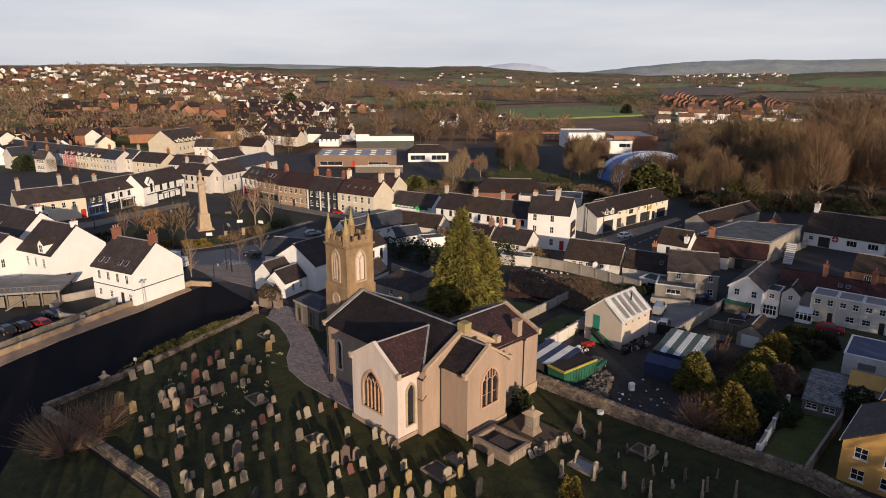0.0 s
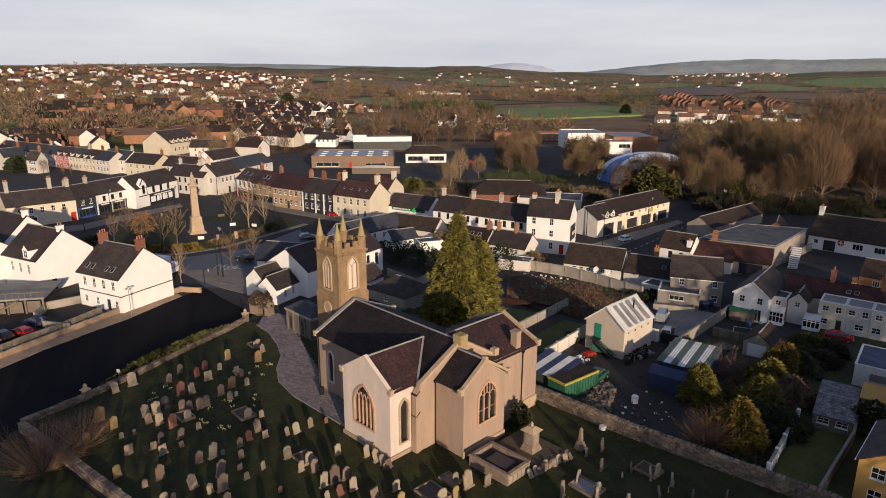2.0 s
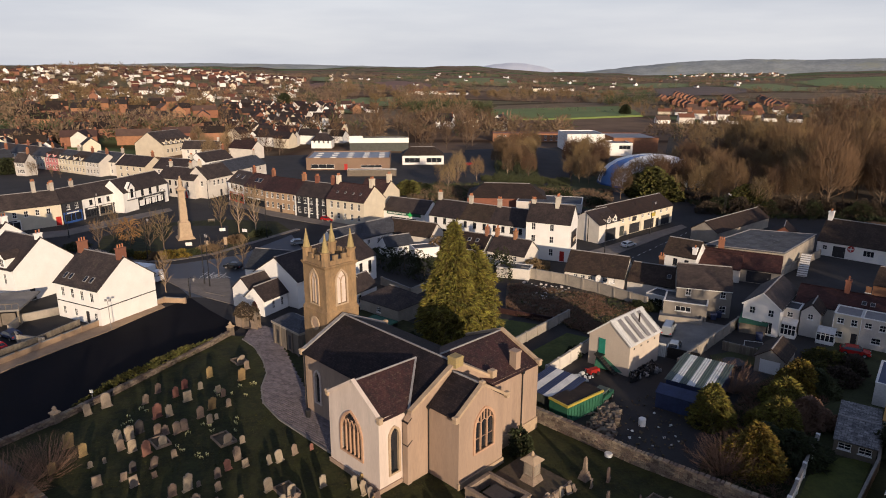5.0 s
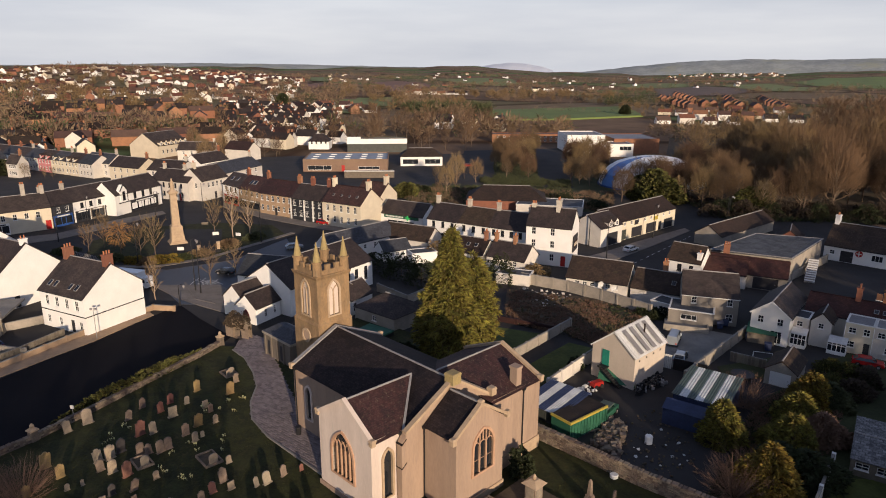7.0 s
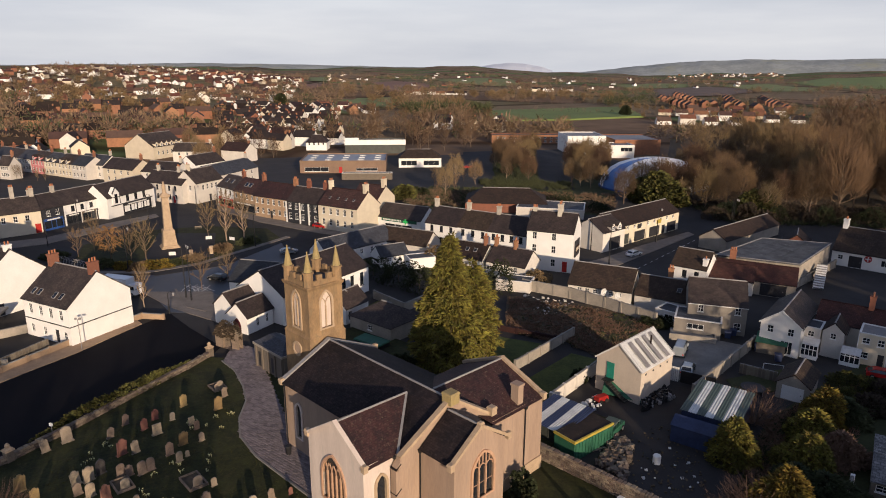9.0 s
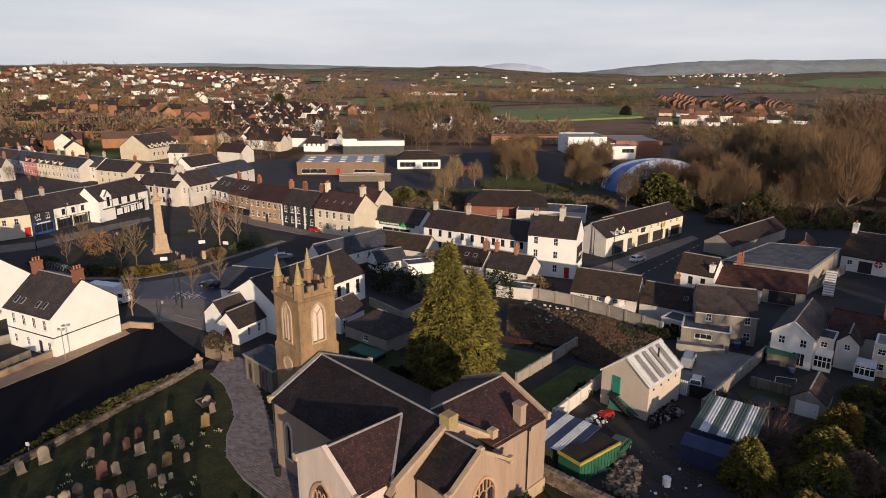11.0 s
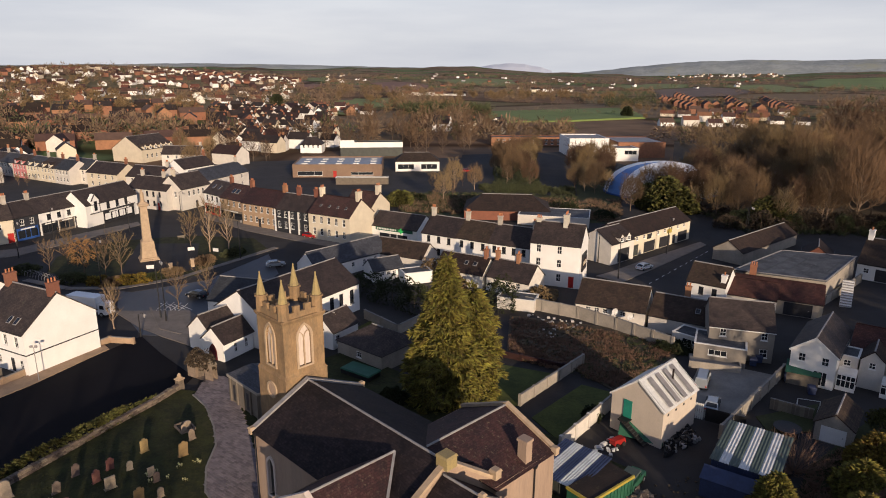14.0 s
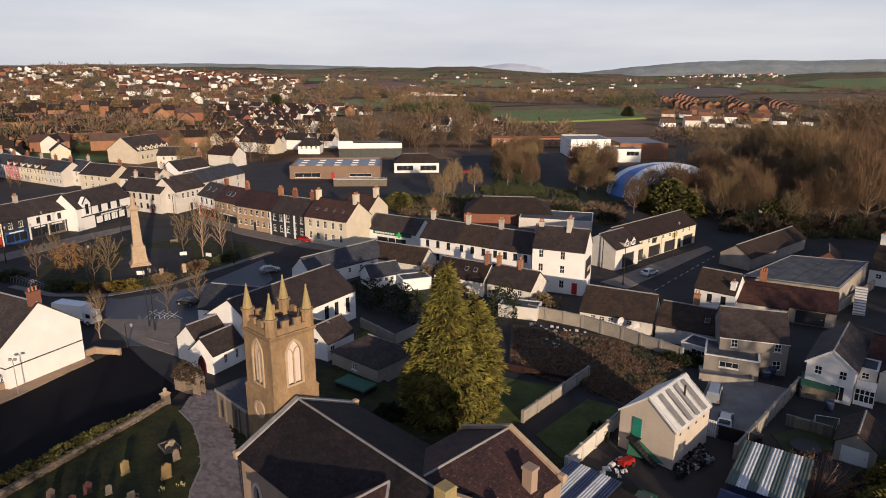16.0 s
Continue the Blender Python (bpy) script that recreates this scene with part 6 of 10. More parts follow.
for k in range(4):
    part("blind", Geo().box(-3.5 + k * 2.8, -1.3 + k * 2.8, -4.29, -4.265, 0.9, 2.7), M["frame_white"], sf)
part("cornice", Geo().box(-8.6, 8.6, -4.45, -4.21, 3.45, 3.7), M["frame_dark"], e)
gf = part("gable_front", Geo().add([(x, y, z) for y in (-4.42, -4.2 + 1.2) for x, z in ((-7.9, 3.75), (-5.2, 3.75), (-5.2, 7.3), (-6.55, 8.9), (-7.9, 7.3))], [(0, 1, 2, 3, 4), (9, 8, 7, 6, 5), (0, 5, 6, 1), (1, 6, 7, 2), (2, 7, 8, 3), (3, 8, 9, 4), (4, 9, 5, 0)]), M["white"], e, "white pointed gable with a tall window")
part("pane", Geo().box(-7.1, -6.0, -4.46, -4.43, 4.2, 6.9), M["glass"], gf)
part("bargeboard", Geo().slab([(-8.1, -4.55, 7.15), (-8.1, -4.3, 7.15), (-6.55, -4.3, 9.1), (-6.55, -4.55, 9.1)], 0.2).slab([(-5.0, -4.55, 7.15), (-5.0, -4.3, 7.15), (-6.55, -4.3, 9.1), (-6.55, -4.55, 9.1)], 0.2), M["frame_dark"], gf)
house("corner_house", "white corner house with grey chimneys facing the square", -86.9, 234.5, -24.3, 16.5, 9.0, 6.4, 9.6, "pale", "slate", row(5, 15, (4.9, 2.0), 0.9, 1.6), [("f", 4.5, 1.1, 2.3, "red_paint")], [(-6, 0, 11.4), (3, 0, 11.4)], win_frame="frame_dark")
house("corner_house", "white gabled house on the street corner", -78.5, 235.0, 66.0, 12.5, 9.0, 6.8, 10.6, "pale", "slate", row(4, 10, (5.0,), 0.9, 1.7) + [("l", -2, 5.0, 0.9, 1.7, "sash"), ("l", 2, 5.0, 0.9, 1.7, "sash")], [("f", 0, 1.1, 2.3, "frame_dark")], [(-4.4, 0, 12.4, "cream", 1.1, 0.8, 2, 90)])
e = house("terrace_house", "white terraced house with rooflights and orange chimneys", -62.8, 225.8, -43.4, 10.2, 9.0, 6.4, 9.6, "white", "slate", row(3, 9.5, (5.0,), 1.0, 1.5, "f", "sash", 0.4), (), [(4.4, 0, 11.5, "brick_red", 1.2, 0.8, 3)], [(-2, 0.5, 1.0, 1.6), (1.2, 0.5, 1.0, 1.6)], win_frame="frame_dark")
shopfront(e, 9, 0, 8.5, 3.1, "red_paint")
e = house("terrace_house", "grey-brown terraced house with rooflights", -55.0, 218.1, -38.4, 10.5, 9.0, 6.4, 9.8, "tan_block", "slate_purple", row(4, 11.5, (5.0,), 1.0, 1.5, "f", "sash", 0.4), (), [(5.4, 0, 11.7, "brick_red", 1.2, 0.8, 3)], [(-1, 0.5, 1.4, 1.6), (0.8, 0.5, 1.4, 1.6)])
shopfront(e, 9, 0, 10.5, 3.1, "timber")
house("terrace_house", "brown rendered terraced house with a slate roof", -45.2, 210.0, -31.9, 13.4, 9.0, 6.5, 9.9, "tan_block", "slate_purple", row(6, 14, (5.0, 2.1), 0.95, 1.6, "f", "sash", 0.3), [("f", 0, 1.1, 2.3, "frame_dark")], [(6.6, 0, 11.8, "brick_red", 1.3, 0.8, 3)])
house("terrace_house", "black painted terraced house with white pilasters and windows", -34.6, 202.8, -29.3, 11.2, 9.0, 6.5, 9.9, "slate_blue", "slate", row(5, 12, (5.0, 2.1), 1.0, 1.7, "f", "sash", 0.3), (), [(5.6, 0, 11.8, "brick_red", 1.3, 0.8, 3), (-1, 0, 11.8, "brick_red", 1.3, 0.8, 3)])
for nm in ("terrace_house.003",):
    hb = bpy.data.objects[nm]
    for s in (-6.0, -1.0, 2.2):
        part("pilaster", Geo().box(s - 0.22, s + 0.22, -4.68, -4.505, 0, 6.2), M["trim_white"], hb)
house("terrace_house", "cream end-of-terrace house with rooflights and gable chimneys", -23.2, 195.1, -31.1, 13.5, 10.0, 7.0, 10.8, "cream", "slate_purple", row(5, 13, (5.3, 2.2), 0.9, 1.8, "f", "sash", 0.4), (), [(-6.0, 0, 12.8, "cream", 1.4, 0.8, 3, 90), (6.0, 0, 12.8, "cream", 1.6, 0.9, 3, 90)], [(-4, 0.4, 0.6, 0.8), (-1.2, 0.4, 0.6, 0.8), (1.6, 0.4, 0.6, 0.8), (4.2, 0.4, 0.6, 0.8)])
house("terrace_house", "cream rear gabled house with twin chimneys", -17.5, 205.5, -30, 9, 9, 7.0, 10.4, "cream", "slate_purple", [("r", 0, 5.0, 0.8, 1.4, "sash")], (), [(4.0, 0, 12.4, "cream", 1.6, 0.9, 3, 90)])

# church hall and its porches
e = house("church_hall", "white rendered church hall with tall windows and slate roof", -23.4, 135.4, 56, 22.5, 11.5, 5.4, 8.9, "white", "slate", [("f", 4.0, 3.1, 1.0, 2.6, "sash"), ("f", 6.4, 3.1, 1.0, 2.6, "sash"), ("f", 9.2, 3.1, 1.0, 2.6, "sash")], category="hall", win_frame="frame_dark")
house("hall_wing", "white gabled wing of the church hall with a blue plaque", -33.2, 126.0, 56, 7.0, 5.2, 3.7, 5.9, "white", "slate", category="hall")
e = house("hall_porch", "white gabled porch of the church hall with a red arched door", -30.6, 122.6, 60, 6.0, 4.6, 3.2, 5.2, "white", "slate", [("f", -0.6, 1.6, 0.6, 1.5, "sash"), ("f", 1.6, 1.6, 0.6, 1.5, "sash")], category="hall")
lp = arch_loop(1.7, 2.6)
part("door", Geo().add([(-3.05, x, z) for x, z in lp] + [(-3.0, x, z) for x, z in lp], [tuple(range(len(lp))), tuple(range(2 * len(lp) - 1, len(lp) - 1, -1))] + [(i, (i + 1) % len(lp), (i + 1) % len(lp) + len(lp), i + len(lp)) for i in range(len(lp))]), material("maroon_door", (0.10, 0.015, 0.02), None, 1, 0.5, 4, 0.05), e, "dark maroon arched door")
part("plaque", Geo().box(-3.55, -3.51, -1.9, -1.2, 2.2, 2.7), M["blue_paint"], bpy.data.objects["hall_wing"])
house("hall_annex", "white gabled annex behind the church tower", -16.6, 128.0, -34, 5, 5.6, 3.1, 5.0, "white", "slate", [("r", 1.2, 1.8, 0.6, 0.7, "sash")], category="hall")
house("hall_annex", "white gabled annex with a small window beside the tower", -14.8, 127.2, 56, 6, 5.0, 3.1, 5.2, "white", "slate", [("l", -0.6, 2.4, 0.6, 0.7, "sash"), ("f", -1.8, 1.4, 0.9, 1.6, "sash")], category="hall")
house("back_hall", "low hall with a dark slate roof behind the church hall", -31.5, 139.5, -14, 12, 9, 3.8, 6.6, "white", "slate_blue", category="hall")
house("long_hall", "long low stone hall with blue slate roof and white gable", -18.6, 166.2, 47, 20, 6.4, 3.3, 6.0, "white", "slate_blue", [("l", 0, 2.2, 0.8, 1.5, "sash")] + row(5, 18, (1.9,), 0.8, 1.0), category="hall")
e = house("pharmacy", "low white shop with dark roof and a green cross", -7.2, 196.0, -29.4, 14.2, 9.0, 3.5, 6.4, "white", "slate", (), (), category="shop")
part("fascia", Geo().box(-5.5, 5.8, -4.62, -4.505, 2.3, 3.2), M["green_paint"], e)
part("cross_sign", Geo().box(2.2, 2.6, -4.9, -4.63, 2.0, 3.4).box(1.7, 2.2, -4.9, -4.63, 2.5, 2.9).box(2.6, 3.1, -4.9, -4.63, 2.5, 2.9), material("green_sign", (0.05, 0.55, 0.15), None, 1, 0.4, 4, 0.0), e)
for k in range(12):
    part("lettering", Geo().box(-5.0 + k * 0.5, -4.65 + k * 0.5, -4.65, -4.62, 2.55, 2.95), M["trim_white"], e)
shopfront(e, 9, 0, 9, 2.3, "frame_white")
house("white_terrace", "white terraced houses with slate roof and grey chimneys", 4.6, 177.6, -32.3, 9.3, 9.0, 6.2, 9.5, "white", "slate", row(3, 9, (4.9, 2.0), 0.9, 1.5, "f", "sash", 0.4), (), [(-4.2, 0, 11.4)], win_frame="frame_dark")
house("white_terrace", "white terraced house with a brown slate roof", 12.1, 172.8, -32.9, 8.5, 9.0, 6.3, 9.5, "white", "tile_brown", row(3, 9, (4.9, 2.0), 0.9, 1.5, "f", "sash", 0.4), [("f", -3.8, 0.9, 2.1, "red_paint")], [(-4.2, 0, 11.4)], win_frame="frame_dark")
house("white_terrace", "white terraced house with a grey slate roof", 19.6, 168.2, -30.0, 9.6, 9.0, 6.3, 9.5, "white", "slate", row(4, 10, (4.9, 2.0), 0.9, 1.5, "f", "sash", 0.4), (), [(-4.6, 0, 11.4), (4.6, 0, 11.0)], win_frame="frame_dark")
e = house("white_townhouse", "three-storey white townhouse with a red door and gable signboard", 27.3, 158.9, -23.3, 10.3, 8.0, 9, 12.5, "white", "slate", [("f", x, z, 0.95, 1.6, "sash") for x in (-3.4, 0.9) for z in (7.7, 4.9, 1.9)], [("f", 3.5, 1.1, 2.4, "red_paint")], [(1.2, 0, 14.4, "chimney_grey", 2.0, 0.9, 4, 90), (-4.9, 0, 13.2)])
sb = part("signboard", Geo().box(5.2, 5.4, -2.6, 1.9, 3.2, 6.8), M["frame_dark"], e, "dark gable signboard")
part("sign_panel", Geo().box(5.4, 5.44, -1.9, 1.5, 4.0, 5.6), M["tile_red"], sb)
for k in range(5):
    part("sign_bar", Geo().box(5.44, 5.46, -1.7 + k * 0.62, -1.3 + k * 0.62, 4.4, 5.2), M["cream"], sb)
house("garage_row", "small commercial building with twin white dormer gables", 41.6, 176.2, 40.6, 9, 9, 5.0, 7.6, "pale", "slate", (), [("f", 0.5, 4.6, 3.2, "frame_dark")], dormers=[(-0.6, 1.7, 1.1), (2.0, 1.7, 1.1)], category="shop")
e = house("garage_row", "cream commercial row with dark roller shutters", 53.4, 187.6, 41.2, 31.0, 9.0, 5.2, 7.9, "cream", "tile_brown", row(9, 30, (4.2,), 0.9, 0.9, "f", "sash", 1), [("f", -11, 5.0, 2.7, "sheet_dark"), ("f", -3.6, 5.0, 2.7, "frame_dark"), ("f", 3.4, 5.0, 2.7, "frame_dark"), ("f", 12, 4.6, 2.7, "frame_dark"), ("f", 7.8, 1.6, 2.4, "frame_dark")], category="shop")
part("signboard", Geo().box(-5.0, -3.4, -4.7, -4.52, 3.4, 4.6), M["frame_dark"], e)
part("signboard", Geo().box(4.2, 6.2, -4.7, -4.52, 3.3, 4.3), M["yellow_paint"], e)

deck = thing("parking_deck", pose(-80.5, 117.6, 0, 0, 0, 12), "raised timber and concrete deck with a stair behind the white houses", "deck")
part("slab", Geo().box(-9, 9, -5, 5, 2.6, 2.95), M["concrete"], deck)
for k in range(7):
    part("post", Geo().box(-8.8 + 2.9 * k, -8.5 + 2.9 * k, -4.9, -4.6, 0, 2.6), M["timber"], deck)
    if k < 6:
        part("panel", Geo().box(-8.4 + 2.9 * k, -6.2 + 2.9 * k, -4.85, -4.75, 0.2, 2.3), M["timber"], deck)
part("rail", Geo().box(-9, 9, -5.0, -4.92, 3.9, 4.0), M["timber"], deck)
for k in range(19):
    part("baluster", Geo().box(-9 + k, -8.94 + k, -4.99, -4.93, 2.95, 3.9), M["timber"], deck)
st = part("stair", Geo().slab([(5.0, -5.1, 2.9), (5.0, -6.3, 2.9), (0.0, -6.3, 0), (0.0, -5.1, 0)], 0.2), M["timber"], deck)
for k in range(12):
    part("tread", Geo().box(0.15 + 0.4 * k, 0.5 + 0.4 * k, -6.35, -5.05, 0.12 + 0.235 * k, 0.18 + 0.235 * k), M["concrete"], st)

# cottages and houses behind the rubble plot
e = house("cottage", "long single-storey cottage with a brown tiled roof", 33.8, 138.4, -26.8, 12.0, 8.5, 3.2, 6.4, "pale", "tile_brown", row(6, 11, (2.2,), 0.9, 0.8))
house("cottage", "low brown-roofed cottage with a rooflight and orange chimney", 43.8, 133.0, -31.4, 9.0, 8.0, 2.9, 5.6, "pale", "tile_brown", (), (), [(0.5, 1.5, 7.2, "brick_red", 0.9, 0.7, 2)], [(3, 0.45, 0.8, 1.0)])
house("white_cottage", "small white two-storey house with a dark roof", 54.2, 146.2, -38.7, 7.0, 7.0, 4.6, 7.4, "white", "tile_brown", [("f", -0.8, 3.0, 0.9, 1.5, "sash"), ("f", 1.6, 3.0, 0.9, 1.5, "sash")], (), [(3.4, -2.5, 6.5, "white", 0.9, 0.9, 1)], win_frame="frame_dark")
e = house("grey_house", "grey pebbledashed house with a black slate roof", 49.5, 124.2, -17.7, 9.2, 9.0, 5.2, 8.2, "grey_wall", "slate", [("f", -2.6, 4.2, 0.9, 1.2, "sash"), ("f", 3.2, 4.2, 0.9, 1.2, "sash"), ("f", 3.3, 1.5, 1.1, 1.3, "sash")])
block("house_extension", "flat-roofed grey pebbledashed kitchen extension with domed rooflights", 45.5, 120.8, -24.1, 7.3, 6.0, 3.0, "grey_wall", "felt", [("f", -0.3, 1.9, 2.6, 0.9, "bay3")], [("r", -1.5, 0.9, 2.1, "frame_white")], 0.12, "house")
for q in ((45.8, 124.1), (48.9, 122.0)):
    d = thing("dome_rooflight", pose(q[0], q[1], 3.0, 0, 0, -18), "domed grey rooflight on a flat roof", "rooflight")
    part("kerb", Geo().box(-0.55, 0.55, -0.55, 0.55, 0, 0.3), M["felt"], d)
    part("dome", Geo().tbox(-0.5, 0.5, -0.5, 0.5, 0.3, 0.5, 0.12), M["lead"], d)
block("store", "low grey flat-roofed store with a window band", 43.5, 124.5, -45.6, 6.7, 4.0, 2.4, "pale", "felt", [("f", -0.5, 1.5, 2.4, 0.7, "bay3")], (), 0.1)


def workshop():
    e = house("workshop", "cream rendered workshop with a white sheet metal roof", 28.8, 100.8, 43.5, 8.4, 6.8, 4.9, 7.6, "workshop_wall", "sheet_white", (), (), category="workshop", gutter=False)
    for k in range(4):
        x = -3.1 + k * 1.75
        part("roof_light_strip", Geo().slab([(x, -3.5, 4.95), (x + 0.85, -3.5, 4.95), (x + 0.85, -0.35, 7.48), (x, -0.35, 7.48)], 0.02), M["sheet_grey"], e, "translucent grey roof strip", pose(0, -0.08, 0.12))
    for k in range(9):
        x = -4.2 + k * 1.05
        part("roof_rib", Geo().tube((x, -3.62, 4.98), (x, -0.1, 7.73), 0.03, 0.03, 4), M["sheet_white"], e)
    part("ridge_cap", Geo().slab([(-4.4, -0.5, 7.4), (4.4, -0.5, 7.4), (4.4, 0, 7.8), (-4.4, 0, 7.8)], 0.03).slab([(-4.4, 0.5, 7.4), (4.4, 0.5, 7.4), (4.4, 0, 7.8), (-4.4, 0, 7.8)], 0.03), M["sheet_white"], e)
    part("bargeboard", Geo().slab([(-4.4, -3.7, 4.75), (-4.25, -3.7, 4.75), (-4.25, 0, 7.75), (-4.4, 0, 7.75)], 0.2).slab([(-4.4, 3.7, 4.75), (-4.25, 3.7, 4.75), (-4.25, 0, 7.75), (-4.4, 0, 7.75)], 0.2), M["trim_white"], e)
    part("door", Geo().box(-4.3, -4.21, 0.6, 1.7, 2.3, 4.6), M["teal_paint"], e, "teal upper door")
    part("flue", Geo().tube((1.0, -1.6, 6.0), (1.0, -1.6, 7.9), 0.12, 0.12, 8), M["tile_brown"], e)
    st = part("stair", Geo().slab([(-5.25, 1.7, 2.3), (-4.25, 1.7, 2.3), (-4.25, -2.0, 0.0), (-5.25, -2.0, 0.0)], 0.12).box(-5.3, -4.23, 0.5, 1.8, 2.15, 2.3), M["trim_black"], e, "dark iron stair to the upper door")
    for k in range(10):
        part("tread", Geo().box(-5.25, -4.3, 1.5 - 0.37 * k, 1.78 - 0.37 * k, 2.22 - 0.23 * k, 2.26 - 0.23 * k), M["sheet_dark"], st)
    for k in range(4):
        part("vent", Geo().box(-3.2 + k * 1.9, -2.9 + k * 1.9, -3.46, -3.405, 3.9, 4.15), M["frame_dark"], e)
    return e


workshop()


def striped_shed(name, label, cx, cy, ang, L, W, h0, h1, base, stripes, wall, roof_mats):
    """A mono-pitch shed of corrugated sheet with stripes of clear sheeting."""
    e = thing(name, pose(cx, cy, 0, 0, 0, ang), label, "shed")
    a, b = L / 2, W / 2
    part("wall", Geo().add([(-a, -b, 0), (a, -b, 0), (a, b, 0), (-a, b, 0), (-a, -b, h0), (a, -b, h0), (a, b, h1), (-a, b, h1)], [(0, 1, 5, 4), (1, 2, 6, 5), (2, 3, 7, 6), (3, 0, 4, 7)]), M[wall], e)
    n = stripes
    for k in range(n):
        x0, x1 = -a - 0.2 + (L + 0.4) * k / n, -a - 0.2 + (L + 0.4) * (k + 1) / n
        c = 2 * max(3, int((x1 - x0) / 0.28))
        top, low = [], []
        for i in range(c + 1):
            u, rise = x0 + (x1 - x0) * i / c, 0.04 + 0.07 * (i % 2)
            top += [(u, -b - 0.2, h0 + rise), (u, b + 0.2, h1 + rise)]
            low += [(u, -b - 0.2, h0 + rise - 0.015), (u, b + 0.2, h1 + rise - 0.015)]
        o = len(top)
        g = Geo().add(top + low, [(2 * i, 2 * i + 2, 2 * i + 3, 2 * i + 1) for i in range(c)] + [(o + 2 * i, o + 2 * i + 1, o + 2 * i + 3, o + 2 * i + 2) for i in range(c)]
                      + [(2 * i, o + 2 * i, o + 2 * i + 2, 2 * i + 2) for i in range(c)] + [(2 * i + 1, 2 * i + 3, o + 2 * i + 3, o + 2 * i + 1) for i in range(c)] + [(0, 1, o + 1, o), (2 * c, o + 2 * c, o + 2 * c + 1, 2 * c + 1)])
        part("roof_sheet", g, M[roof_mats[k % len(roof_mats)]], e)
    for k in range(max(2, int(L / 1.2))):
        x = -a + L * (k + 0.5) / max(2, int(L / 1.2))
        part("batten", Geo().box(x - 0.03, x + 0.03, -b - 0.05, -b - 0.002, 0, h0 - 0.05), M[wall], e)
    return e


striped_shed("blue_shed", "blue corrugated shed with green and clear striped roof sheets", 36.3, 90.6, -36, 6.4, 8.4, 2.9, 3.4, 0, 7, "sheet_blue", ["sheet_green", "sheet_white"])
e = thing("shed_porch", pose(32.2, 85.6, 0, 0, 0, -36), "sagging blue corrugated porch of the shed", "porch")
part("roof", Geo().slab([(-3.2, -0.9, 2.2), (3.2, -0.9, 2.2), (3.2, 1.0, 2.85), (-3.2, 1.0, 2.85)], 0.05), M["sheet_blue"], e)
part("front", Geo().box(-3.1, 3.1, -0.7, -0.62, 0, 2.2), M["sheet_blue"], e)
striped_shed("lean_to_shed", "dark striped corrugated lean-to beside the churchyard wall", 16.2, 88.8, -43, 5.5, 6.5, 2.2, 2.7, 0, 5, "sheet_dark", ["sheet_blue", "sheet_white"])
e = thing("green_container", pose(18.6, 85.6, 0, 0, 0, 38), "green steel container with a yellow edge and rusty roof", "container")
part("body", Geo().box(-3.4, 3.4, -1.5, 1.5, 0.05, 2.3), M["green_paint"], e)
part("edge_beam", Geo().box(-3.5, 3.5, -1.6, -1.4, 2.3, 2.6).box(-3.5, -3.3, -1.4, 1.6, 2.3, 2.6), M["yellow_paint"], e)
part("roof", Geo().box(-3.3, 3.5, -1.4, 1.6, 2.3, 2.5), M["tile_brown"], e)
for k in range(12):
    part("rib", Geo().box(-3.2 + k * 0.57, -3.0 + k * 0.57, -1.58, -1.5, 0.1, 2.25), M["green_paint"], e)

# gable house and the red-roofed terrace with its rear returns
e = house("gable_house", "pale rendered house with white bargeboards and french doors", 58.6, 116.7, 51, 13, 5.7, 5.0, 7.1, "white", "slate", [("l", -1.4, 3.9, 0.9, 1.2, "sash"), ("l", 1.5, 3.9, 0.9, 1.2, "sash"), ("l", 1.1, 1.3, 1.7, 2.1, "bay3")], ())
part("bargeboard", Geo().slab([(-6.75, -3.15, 4.8), (-6.55, -3.15, 4.8), (-6.55, 0, 7.22), (-6.75, 0, 7.22)], 0.22).slab([(-6.75, 3.15, 4.8), (-6.55, 3.15, 4.8), (-6.55, 0, 7.22), (-6.75, 0, 7.22)], 0.22), M["trim_white"], e)
def conservatory(x, y, ang, L, W, h):
    """A small glazed lean-to with white posts and rails."""
    e = thing("conservatory", pose(x, y, 0, 0, 0, ang), "small white framed glazed lean-to behind the terrace", "conservatory")
    part("roof", Geo().slab([(-L / 2, -W / 2, h), (L / 2, -W / 2, h), (L / 2, W / 2, h + 0.6), (-L / 2, W / 2, h + 0.6)], 0.06), M["sheet_white"], e)
    part("base_wall", Geo().box(-L / 2, L / 2, -W / 2, W / 2, 0, 0.6), M["white"], e)
    n = 4
    for k in range(n + 1):
        part("post", Geo().box(-L / 2 + (L - 0.1) * k / n, -L / 2 + 0.1 + (L - 0.1) * k / n, -W / 2 - 0.02, -W / 2 + 0.08, 0.6, h - 0.06), M["frame_white"], e)
        if k < n:
            part("pane", Geo().box(-L / 2 + 0.1 + (L - 0.1) * k / n, -L / 2 + (L - 0.1) * (k + 1) / n, -W / 2 + 0.02, -W / 2 + 0.04, 0.6, h - 0.06), M["glass"], e)
    part("rail", Geo().box(-L / 2, L / 2, -W / 2 - 0.03, -W / 2 + 0.09, 1.55, 1.65), M["frame_white"], e)


